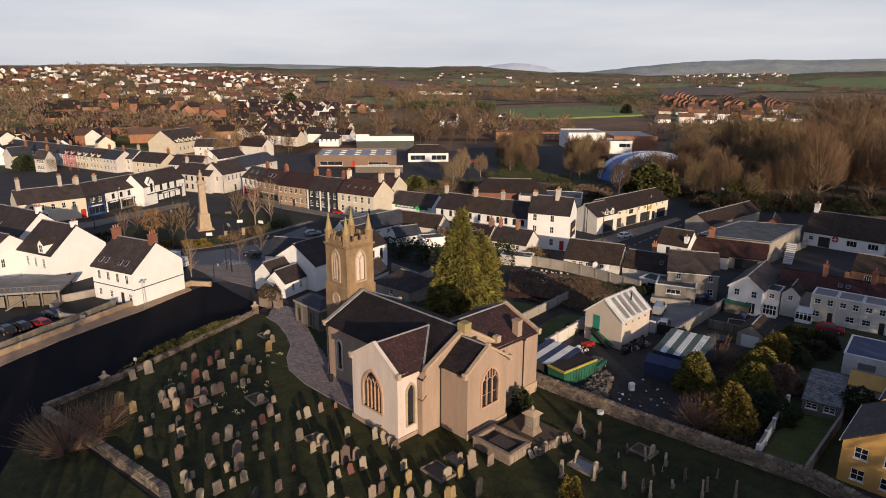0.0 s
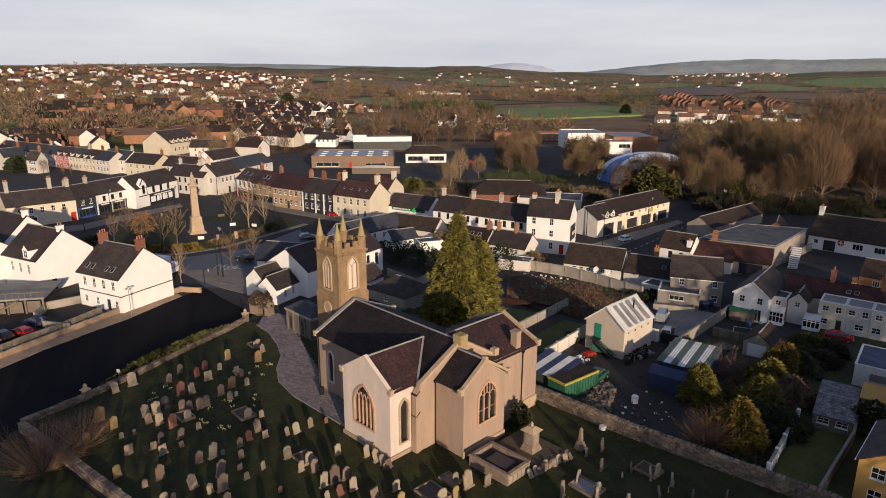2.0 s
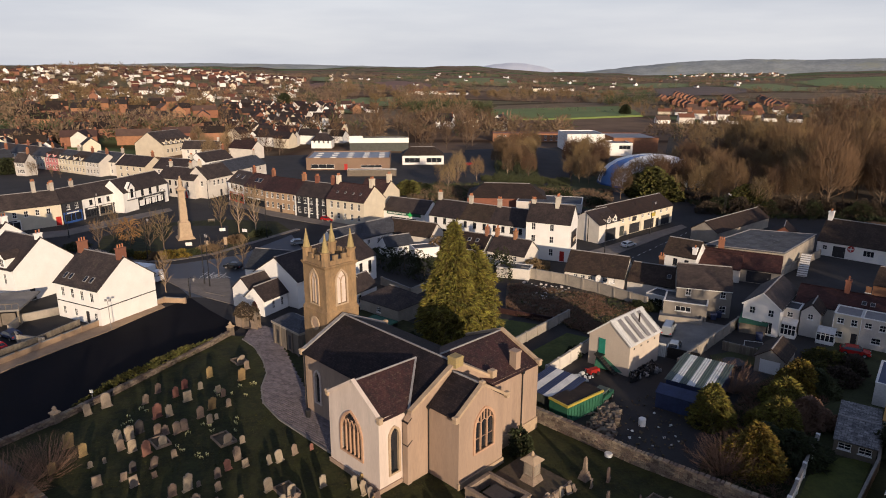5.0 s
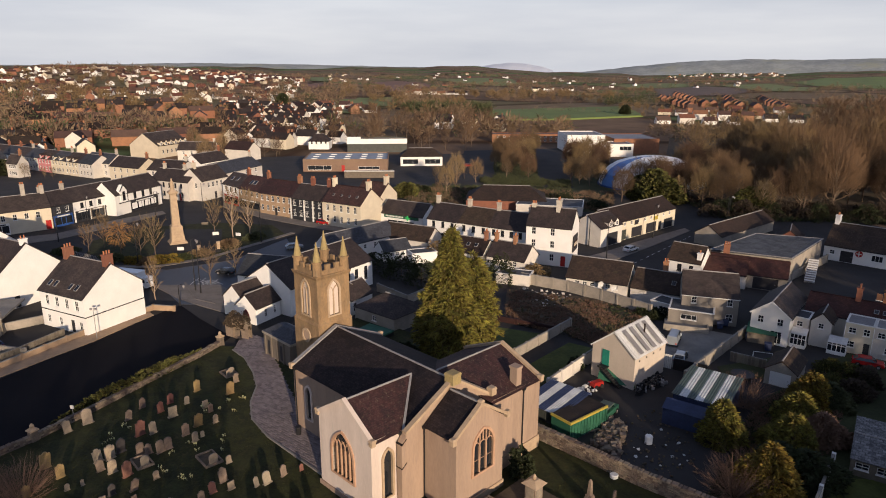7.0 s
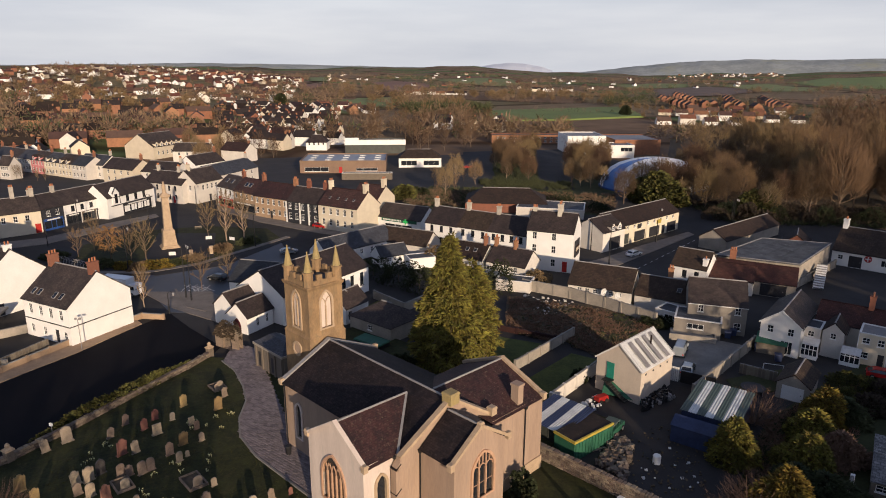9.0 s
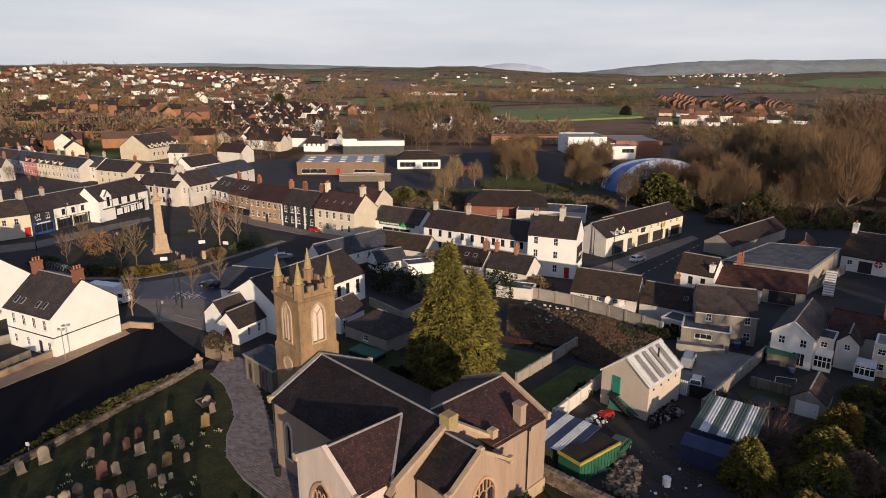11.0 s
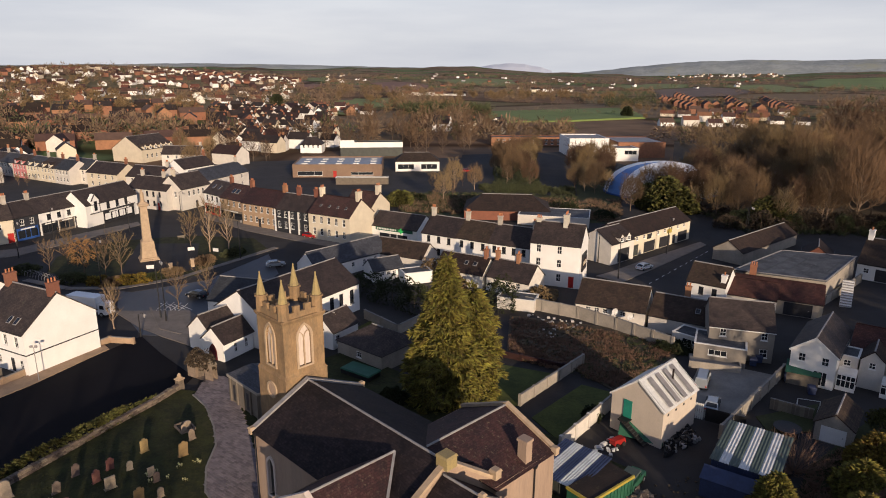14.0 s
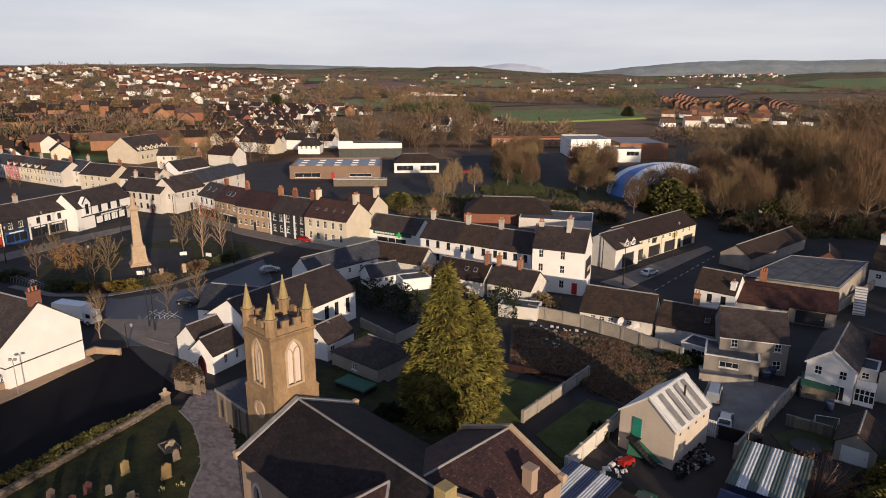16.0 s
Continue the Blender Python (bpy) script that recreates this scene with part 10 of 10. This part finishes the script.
scatter("scrap_heap", "pale scraps lying in the dark yard", [(22.9, 77.5), (25.7, 85.6), (32.8, 87.5), (29.1, 76.0)], 14, 0.08, 0.25, "sheet_white", 13, 0.5)
e = thing("green_shed", pose(*(53.9, 112.5), 0, 0, 0, -30), "dark green felted garden shed beside the french doors", "shed")
part("wall", Geo().box(-2.0, 2.0, -1.3, 1.3, 0, 1.9), M["timber"], e)
part("roof", Geo().slab([(-2.2, -1.5, 1.85), (2.2, -1.5, 1.85), (2.2, 1.5, 2.6), (-2.2, 1.5, 2.6)], 0.1), M["green_paint"], e)
e = thing("parked_jeep", pose(22.8, 88.6, 0.0, 0, 0, 52), "old dark green open-backed jeep parked in the yard", "jeep")
part("body", Geo().tbox(-1.8, 1.9, -0.82, 0.82, 0.45, 1.05, 0.04).tbox(-1.8, 0.5, -0.8, 0.8, 1.05, 1.15, 0.02), M["green_paint"], e)
part("canvas_roof", Geo().tbox(-1.8, 0.45, -0.78, 0.78, 1.75, 1.9, 0.08), M["sheet_green"], e)
for px, py in ((-1.7, -0.74), (-1.7, 0.7), (0.35, -0.74), (0.35, 0.7), (-0.6, -0.74), (-0.6, 0.7)):
    part("roof_post", Geo().box(px, px + 0.06, py, py + 0.05, 1.1, 1.76), M["green_paint"], e)
part("windscreen", Geo().slab([(0.75, -0.7, 1.1), (0.75, 0.7, 1.1), (0.48, 0.7, 1.76), (0.48, -0.7, 1.76)], 0.03), M["glass"], e)
for sx in (-1.15, 1.25):
    for sy in (-1, 1):
        w = part("wheel", Geo().tube((sx, sy * 0.68, 0.38), (sx, sy * 0.88, 0.38), 0.38, 0.38, 12), M["rubber"], e)
        part("rim", Geo().tube((sx, sy * 0.88, 0.38), (sx, sy * 0.9, 0.38), 0.2, 0.18, 10), M["lead"], w)
for k, (x, y, a) in enumerate(((19.9, 84.6, 20), (20.6, 84.0, 65), (21.6, 83.4, -15), (20.2, 85.6, 100))):
    thing_mesh("plank", Geo().tbox(-1.1, 1.1, -0.12, 0.12, 0.12, 0.2, 0.01), M["timber"], pose(x, y, 0.0, 0, -6, a), "weathered plank lying on the rubble heap", "plank", "planks in the yard")
for k, (x, y) in enumerate(((20.9, 95.6), (21.7, 96.4), (20.2, 94.6))):
    thing_mesh("sack", Geo().tbox(-0.45, 0.45, -0.3, 0.3, 0, 0.22, 0.06).tbox(-0.4, 0.4, -0.26, 0.26, 0.22, 0.36, 0.14), M["sheet_white"], pose(x, y, 0, 0, 0, 40 * k), "slumped white sack beside the wall", "sack", "sacks in the yard")
e = thing("red_machine", pose(*(23.3, 96.3), 0, 0, 0, 30), "small red garden machine in the yard", "machine")
part("body", Geo().tbox(-0.9, 0.9, -0.5, 0.5, 0.35, 0.95, 0.1), M["red_paint"], e)
part("handle", Geo().tube((-0.8, 0, 0.9), (-1.6, 0, 1.3), 0.05, 0.05, 6), M["red_paint"], e)
for s in (-0.5, 0.5):
    for y in (-0.5, 0.5):
        part("wheel", Geo().tube((s, y - 0.08, 0.3), (s, y + 0.08, 0.3), 0.3, 0.3, 10), M["rubber"], e)
e = thing("green_trailer", pose(*(26.4, 97.4), 0, 0, 0, -30), "dark green sheeted frame leaning in the yard", "trailer")
part("sheet", Geo().slab([(-2.6, -0.6, 0.3), (2.6, -0.6, 0.3), (2.6, 0.6, 2.4), (-2.6, 0.6, 2.4)], 0.08), M["green_paint"], e)
part("frame", Geo().tube((-2.6, -0.6, 0), (-2.6, 0.7, 2.5), 0.06, 0.06, 6).tube((2.6, -0.6, 0), (2.6, 0.7, 2.5), 0.06, 0.06, 6).tube((-2.6, 0.7, 2.5), (2.6, 0.7, 2.5), 0.06, 0.06, 6), M["trim_black"], e)
for k, q in enumerate(((26.2, 82.2), (20.1, 74.6))):
    e = thing("water_drum", pose(q[0], q[1], 0), "white plastic drum in the yard", "drum")
    part("body", Geo().tube((0, 0, 0), (0, 0, 0.9), 0.45, 0.45, 12), M["frame_white"], e)
    part("lid", Geo().tube((0, 0, 0.9), (0, 0, 1.0), 0.47, 0.4, 12), M["frame_white"], e)
for k, q in enumerate(((49.4, 117.9), (50.8, 119.0), (53.3, 108.9), (52.0, 112.8))):
    e = thing("wheelie_bin", pose(q[0], q[1], 0, 0, 0, -20), "dark blue wheeled refuse bin behind the houses", "bin")
    part("body", Geo().tbox(-0.42, 0.42, -0.42, 0.42, 0.1, 1.1, -0.08), M["sheet_blue"], e)
    part("lid", Geo().tbox(-0.55, 0.55, -0.55, 0.55, 1.1, 1.25, 0.08), M["sheet_blue"], e)
e = thing("patio", pose(*(43.8, 118.2), 0, 0, 0, -18), "raised pale patio behind the grey house", "patio")
part("slab", Geo().box(-3.6, 3.2, -2.0, 1.6, 0, 0.7), M["concrete"], e)
part("edge_wall", Geo().box(-3.8, 3.4, -2.2, -2.0, 0, 1.1).box(3.2, 3.4, -2.0, 1.6, 0, 1.1), M["blockwall"], e)


# ---- the town and country beyond ----
def far_house_meshes(L, W, eave, ridge, wall, roof):
    g = Geo()
    a, b = L / 2, W / 2
    g.add([(-a, -b, -2), (a, -b, -2), (a, b, -2), (-a, b, -2), (-a, -b, eave), (a, -b, eave), (a, b, eave), (-a, b, eave), (-a, 0, ridge), (a, 0, ridge)],
          [(0, 1, 5, 4), (2, 3, 7, 6), (1, 2, 6, 9, 5), (3, 0, 4, 8, 7)])
    r = Geo().slab([(-a - 0.2, -b - 0.3, eave - 0.15), (a + 0.2, -b - 0.3, eave - 0.15), (a + 0.2, 0, ridge + 0.1), (-a - 0.2, 0, ridge + 0.1)], 0.15)
    r.slab([(a + 0.2, b + 0.3, eave - 0.15), (-a - 0.2, b + 0.3, eave - 0.15), (-a - 0.2, 0, ridge + 0.1), (a + 0.2, 0, ridge + 0.1)], 0.15)
    c = Geo().box(a - 1.2, a - 0.3, -0.4, 0.4, eave, ridge + 1.2)
    return [("wall", g.mesh("wall", M[wall])), ("roof", r.mesh("roof", M[roof])), ("chimney", c.mesh("chimney", M["brick_red"]))]


FAR = {"suburb": [far_house_meshes(*a) for a in ((11, 8, 3.0, 6.0, "white", "tile_far"), (12, 8, 5.2, 8.0, "pale", "tile_orange"), (10, 8, 5.0, 8.2, "white", "tile_far"), (13, 8, 2.8, 5.6, "cream", "tile_orange"), (10, 8, 5, 8, "brick_warm", "tile_far"), (11, 9, 3, 6.4, "white", "slate"))],
       "estate": [far_house_meshes(*a) for a in ((14, 9, 5.2, 8.6, "brick_warm", "tile_brown"), (12, 9, 5.2, 8.6, "brick_warm", "slate"), (18, 9, 5.2, 8.4, "brick_red", "tile_far"))],
       "village": [far_house_meshes(*a) for a in ((12, 8, 5.2, 8.4, "white", "slate"), (10, 8, 5.4, 8.6, "cream", "slate"), (14, 9, 5.2, 8.6, "pale", "slate_purple"), (9, 8, 4, 7.2, "white", "tile_brown"))]}


def cluster(kind, quad, n, seed, gap, turn, spread, group, label):
    rnd = random.Random(seed)
    a, b, c, d = [Vector(p) for p in quad]
    put, tries = [], 0
    while len(put) < n and tries < n * 40:
        tries += 1
        u, v = rnd.random(), rnd.random()
        p = (a * (1 - u) + b * u) * (1 - v) + (d * (1 - u) + c * u) * v
        if any((p - q).length < gap for q in put):
            continue
        put.append(p)
        an = turn + rnd.choice((0, 0, 90)) + rnd.uniform(-spread, spread)
        e = thing("far_house", pose(p.x, p.y, lift(p.x, p.y), 0, 0, an), label, "house", group)
        for nm, me in rnd.choice(FAR[kind]):
            part(nm, me, None, e)


def polar(az, d):
    return (d * math.sin(radians(az)), d * math.cos(radians(az)))


def joined_houses(name, label, quad, n, seed, gap):
    """Many small far houses in one mesh."""
    rnd = random.Random(seed)
    a, b, c, d = [Vector(p) for p in quad]
    g, put, tries = Geo(), [], 0
    while len(put) < n and tries < n * 40:
        tries += 1
        u, v = rnd.random(), rnd.random()
        p = (a * (1 - u) + b * u) * (1 - v) + (d * (1 - u) + c * u) * v
        if any((p - q).length < gap for q in put):
            continue
        put.append(p)
        m = pose(p.x, p.y, lift(p.x, p.y), 0, 0, 20 + rnd.choice((0, 90)) + rnd.uniform(-30, 30))
        hl, hw, ev = rnd.uniform(4.2, 6.0), rnd.uniform(3.3, 4.2), rnd.choice((3.0, 3.2, 5.2))
        rg = ev + hw * 0.75
        wm, rm = rnd.choice((0, 0, 0, 1, 2, 3)), rnd.choice((3, 3, 4))
        vs = [m @ Vector(q) for q in ((-hl, -hw, -2), (hl, -hw, -2), (hl, hw, -2), (-hl, hw, -2), (-hl, -hw, ev), (hl, -hw, ev), (hl, hw, ev), (-hl, hw, ev), (-hl, 0, rg), (hl, 0, rg))]
        g.add(vs, [(0, 1, 5, 4), (2, 3, 7, 6), (1, 2, 6, 9, 5), (3, 0, 4, 8, 7)], wm)
        o = 0.3
        vs = [m @ Vector(q) for q in ((-hl - o, -hw - o, ev - 0.1), (hl + o, -hw - o, ev - 0.1), (hl + o, 0, rg + 0.15), (-hl - o, 0, rg + 0.15), (hl + o, hw + o, ev - 0.1), (-hl - o, hw + o, ev - 0.1))]
        g.add(vs, [(0, 1, 2, 3), (2, 4, 5, 3)], rm)
    return thing_mesh(name, g, [M["white"], M["cream"], M["brick_warm"], M["tile_far"], M["tile_orange"]], pose(0, 0, 0), label, "houses", kind="stuff")


joined_houses("hillside_houses", "many small pale houses spread over the hillside suburb", [polar(-37, 950), polar(-12, 930), polar(-11, 1480), polar(-37, 1520)], 330, 21, 14)
cluster("suburb", [polar(-37, 760), polar(-12, 740), polar(-11.5, 930), polar(-37, 950)], 44, 1, 16, 20, 30, "houses of the hillside suburb", "small pale hillside house with a tiled roof")
cluster("estate", [polar(-31, 400), polar(-14, 430), polar(-15, 640), polar(-31, 620)], 62, 2, 17, 25, 12, "houses of the brick estate", "red brick estate house with a dark roof")
cluster("village", [polar(-14.5, 400), polar(-8, 400), polar(-9, 640), polar(-16, 620)], 46, 3, 14, -15, 12, "houses of the main street", "rendered street house with a slate roof")
cluster("village", [(-117.8, 363.2), (-82.7, 381.2), (-123.4, 610.8), (-181.8, 607.4)], 20, 12, 10.5, -18, 10, "houses of the main street", "rendered street house with a slate roof")
cluster("village", [(-100.4, 325.5), (-75.0, 344.4), (-93.8, 433.7), (-128.2, 424.9)], 7, 14, 13, -18, 8, "houses of the main street", "rendered street house with a slate roof")


def house_row(kind, p0, p1, n, ang, group, label, seed):
    """Far houses set side by side along a street, their ridges at one bearing."""
    rnd = random.Random(seed)
    for k in range(n):
        t = k / max(1, n - 1)
        x, y = p0[0] + (p1[0] - p0[0]) * t + rnd.uniform(-1.5, 1.5), p0[1] + (p1[1] - p0[1]) * t
        e = thing("far_house", pose(x, y, lift(x, y), 0, 0, ang + rnd.uniform(-3, 3)), label, "house", group)
        for nm, me in rnd.choice(FAR[kind]):
            part(nm, me, None, e)


for k, (p0, p1, n, ang) in enumerate((((317, 968), (280, 755), 8, 78), ((380, 1090), (314, 803), 8, 78), ((449, 949), (360, 702), 9, 76), ((324, 803), (346, 740), 4, 80), ((405, 960), (345, 790), 5, 78))):
    house_row("estate", p0, p1, n, ang, "houses of the far estate", "orange brick estate house with its gable in the sun", 60 + k)
for k, (p0, p1, n, ang) in enumerate((((220, 664), (290, 618), 6, -14), ((183, 553), (238, 546), 4, -4), ((232, 600), (300, 570), 5, -12), ((262, 700), (330, 660), 5, -14))):
    house_row("suburb", p0, p1, n, ang, "houses of the far estate", "pale estate house with a brown tiled roof", 70 + k)
house_row("suburb", (-45, 1026), (40, 1078), 8, 8, "row of distant houses", "distant pale house in a row", 6)
cluster("village", [polar(-37, 330), polar(-27, 380), polar(-27, 470), polar(-37, 430)], 16, 7, 18, 20, 15, "houses of the upper town", "rendered town house with a slate roof")
cluster("suburb", [polar(-9, 600), polar(-5, 620), polar(-6, 720), polar(-10, 700)], 12, 8, 16, 10, 15, "cluster of distant houses", "distant pale house with a tiled roof")
cluster("village", [(172, 1270), (240, 1285), (262, 1350), (190, 1340)], 12, 9, 13, 10, 15, "cluster of distant houses", "distant pale house with a tiled roof")
joined_houses("farmhouses", "scattered distant white farmhouses among fields", [polar(-14, 1500), polar(24, 1500), polar(26, 3000), polar(-16, 3000)], 60, 10, 40)
joined_houses("distant_town", "pale specks of a distant town on the hill's foot", [polar(18.5, 3100), polar(27, 3300), polar(27, 3900), polar(18.5, 3900)], 60, 33, 14)
cluster("village", [polar(0, 480), polar(6, 480), polar(6, 520), polar(0, 520)], 6, 11, 20, -20, 15, "houses by the field", "rendered house with a slate roof")


FIELDS = [("plough", "red-brown ploughed field", [(-172, 1718), (-121, 1911), (-55, 1826), (-5, 1503), (-50, 1118), (-76, 1056)]),
          ("plough", "red-brown ploughed field", [(-234, 1155), (-205, 1254), (-179, 1137), (-182, 1026), (-212, 1041)]),
          ("pasture", "dull green pasture on the slope", [(-11, 2075), (99, 2237), (243, 2278), (212, 1774), (138, 1601), (56, 1734)]),
          ("pasture", "dull green meadow beyond the town", [(-118, 818), (-100, 893), (-58, 929), (-40, 881), (-52, 736), (-67, 654), (-85, 596)]),
          ("pasture", "dull green pasture on the slope", [(-443, 2341), (-380, 2397), (-274, 1782), (-238, 1281)]),
          ("plough_dark", "dark ploughed field behind the estate", [(450, 1429), (643, 1667), (672, 1542), (621, 1337), (490, 1146), (344, 1064)]),
          ("pasture", "green pasture above the estate", [(718, 1749), (902, 1859), (855, 1536), (740, 1339), (632, 1336), (689, 1583)]),
          ("field_grass", "broad green field on the hillside", [(1050, 2057), (1359, 2391), (1576, 2393), (1635, 2328), (1010, 1437), (901, 1495), (937, 1696)]),
          ("pasture", "dull green pasture among woods", [(456, 1748), (614, 1977), (700, 1898), (575, 1594), (414, 1494)])]


def inside_field(x, y):
    return any(inside(x, y, loop) for _, _, loop in FIELDS)


for mat, label, loop in FIELDS:
    # a draped sheet of small squares inside the outline
    g, q = Geo(), 14.0
    x0, x1 = min(p[0] for p in loop), max(p[0] for p in loop)
    y0, y1 = min(p[1] for p in loop), max(p[1] for p in loop)
    for i in range(int((x1 - x0) / q)):
        for j in range(int((y1 - y0) / q)):
            x, y = x0 + (i + 0.5) * q, y0 + (j + 0.5) * q
            if inside(x, y, loop):
                c = [(x + a * q / 2, y + b * q / 2) for a, b in ((-1, -1), (1, -1), (1, 1), (-1, 1))]
                g.add([(u, v, lift(u, v) + 1.2) for u, v in c], [(0, 1, 2, 3)])
    thing_mesh("field", g, M[mat], pose(0, 0, 0), label, "field", kind="structure")


def far_trees(name, label, spots, mat, seed, shards=26):
    """Distant winter trees, each a loose bunch of upright splinters round a short stem."""
    rs = np.random.RandomState(seed)
    vs, fs = [], []
    for x, y, z, h in spots:
        o = len(vs)
        w = h * 0.42
        for k in range(shards):
            t, c = rs.uniform(0, 6.283), rs.uniform(-1, 1)
            ra = rs.uniform(0.35, 1.0)
            q = math.sqrt(1 - c * c)
            d = np.array((q * math.cos(t), q * math.sin(t), c))
            p = np.array((x, y, z + h * 0.56)) + d * np.array((w, w, h * 0.44)) * ra
            d = d + np.array((rs.uniform(-0.7, 0.7), rs.uniform(-0.7, 0.7), rs.uniform(-0.2, 0.9)))
            tip = p + d * (h * rs.uniform(0.10, 0.24))
            a = rs.uniform(-1, 1, 3) * (h * 0.036)
            b = rs.uniform(-1, 1, 3) * (h * 0.036)
            o = len(vs)
            vs += [tuple(p + a), tuple(p - a * 0.6 + b), tuple(p - b), tuple(tip)]
            fs += [(o, o + 1, o + 3), (o + 1, o + 2, o + 3), (o + 2, o, o + 3), (o, o + 2, o + 1)]
    return thing_mesh(name, Geo().add(vs, fs), M[mat], pose(0, 0, 0), label, "woodland", kind="stuff")


rnd = random.Random(77)
brown, green = [], []
for _ in range(9500):
    az, d = rnd.uniform(-38, 38), 430 + 2300 * rnd.random() ** 1.4
    x, y = polar(az, d)
    m = noise.noise((x * 0.0042, y * 0.0042, 2.0)) + 0.5 * noise.noise((x * 0.013, y * 0.013, 5.0))
    if m < (-0.02 if d < 900 else 0.0):
        continue
    if (3 < az < 18.5 and 480 < d < 850) or (15 < az < 29 and 480 < d < 1150) or inside_field(x, y):
        continue
    (green if rnd.random() < 0.12 else brown).append((x, y, lift(x, y) - 0.5, rnd.uniform(7, 14)))
for _ in range(190):
    az, d = rnd.uniform(-38, 38), 700 + 2600 * rnd.random()
    x, y = polar(az, d)
    t, ln = rnd.uniform(-0.5, 0.5) + (1.57 if rnd.random() < 0.25 else 0), rnd.uniform(60, 260)
    for k in range(int(ln / 7)):
        px, py = x + math.cos(t) * k * 7, y + math.sin(t) * k * 7
        if inside_field(px, py):
            continue
        (green if rnd.random() < 0.2 else brown).append((px, py, lift(px, py) - 0.5, rnd.uniform(3, 8)))
for k in range(46):
    x, y = polar(-2.6 + 7.0 * k / 45, 640 + 6 * (k % 2))
    for j in range(3):
        green.append((x + rnd.uniform(-4, 4), y + j * 12, 0, rnd.uniform(10, 13)))
for _ in range(26):
    t = rnd.random()
    x, y = 195 + 75 * t + rnd.uniform(-6, 6), 800 + 50 * t + rnd.uniform(-8, 8)
    green.append((x, y, 0, rnd.uniform(11, 15)))
near_wood = []
for _ in range(60):
    t, u = rnd.random(), rnd.random()
    x, y = 190 + 190 * t + rnd.uniform(-8, 8), 560 + 300 * u + 60 * t
    near_wood.append((x, y, lift(x, y) - 0.3, rnd.uniform(5, 9)))
for quad, n in (([(-358.2, 538.9), (-255.3, 575.5), (-524.5, 1150.1), (-828.6, 1261.9)], 70), ([(-84.9, 613.0), (38.3, 635.3), (63.1, 1136.6), (-183.2, 1188.1)], 70), ([(65.4, 902.0), (270, 945), (300, 1172.7), (78.9, 1091.0)], 50), ([(-249.2, 427.4), (-120.3, 398.1), (-195.5, 653.8), (-350.1, 605.2)], 30)):
    a, b, c, d = [Vector(p) for p in quad]
    for _ in range(n):
        u, v = rnd.random(), rnd.random()
        p = (a * (1 - u) + b * u) * (1 - v) + (d * (1 - u) + c * u) * v
        near_wood.append((p.x, p.y, lift(p.x, p.y) - 0.3, rnd.uniform(7, 12)))
far_trees("suburb_trees", "leafless brown trees among the suburb's houses", near_wood, "twig", 5, 170)
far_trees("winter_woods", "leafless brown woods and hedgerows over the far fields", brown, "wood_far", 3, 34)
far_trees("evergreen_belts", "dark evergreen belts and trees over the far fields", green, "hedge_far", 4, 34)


# ---- paving of the church path ----
def pave(loop, owner, z, ang, sx, sy, nearest):
    """Brick paving in broken courses inside the outline: the nearest as single pieces, the rest joined."""
    rnd = random.Random(8)
    m = [Geo().tbox(-sx / 2 + 0.012, sx / 2 - 0.012, -sy / 2 + 0.012, sy / 2 - 0.012, 0, 0.05 + 0.012 * k, 0.02).mesh("paving_brick", M["cobble"]) for k in range(3)]
    c = Vector((sum(p[0] for p in loop) / len(loop), sum(p[1] for p in loop) / len(loop)))
    u, v = Vector((math.cos(radians(ang)), math.sin(radians(ang)))), Vector((-math.sin(radians(ang)), math.cos(radians(ang))))
    spots = []
    for j in range(-90, 91):
        for i in range(-70, 71):
            q = c + u * ((i + 0.5 * (j % 2)) * sx) + v * (j * sy)
            if inside(q.x, q.y, loop):
                spots.append(q)
    spots.sort(key=lambda q: q.y)
    rest = Geo()
    for k, q in enumerate(spots):
        if k < nearest:
            part("brick", rnd.choice(m), None, owner, "", pose(q.x, q.y, z, rnd.uniform(-1, 1), rnd.uniform(-1, 1), ang))
        else:
            a, b, h = u * (sx / 2 - 0.012), v * (sy / 2 - 0.012), z + 0.05 + rnd.uniform(0, 0.025)
            top = [(q - a - b), (q + a - b), (q + a + b), (q - a + b)]
            rest.add([(p.x, p.y, z) for p in top] + [(p.x, p.y, h) for p in top], [(4, 5, 6, 7), (0, 1, 5, 4), (1, 2, 6, 5), (2, 3, 7, 6), (3, 0, 4, 7)])
    s = part("brick_paving", rest, M["setts"], owner)
    s["kind"] = "stuff"


pave(path_left + path_right, walkway, 0.62, -38, 0.62, 0.34, 300)
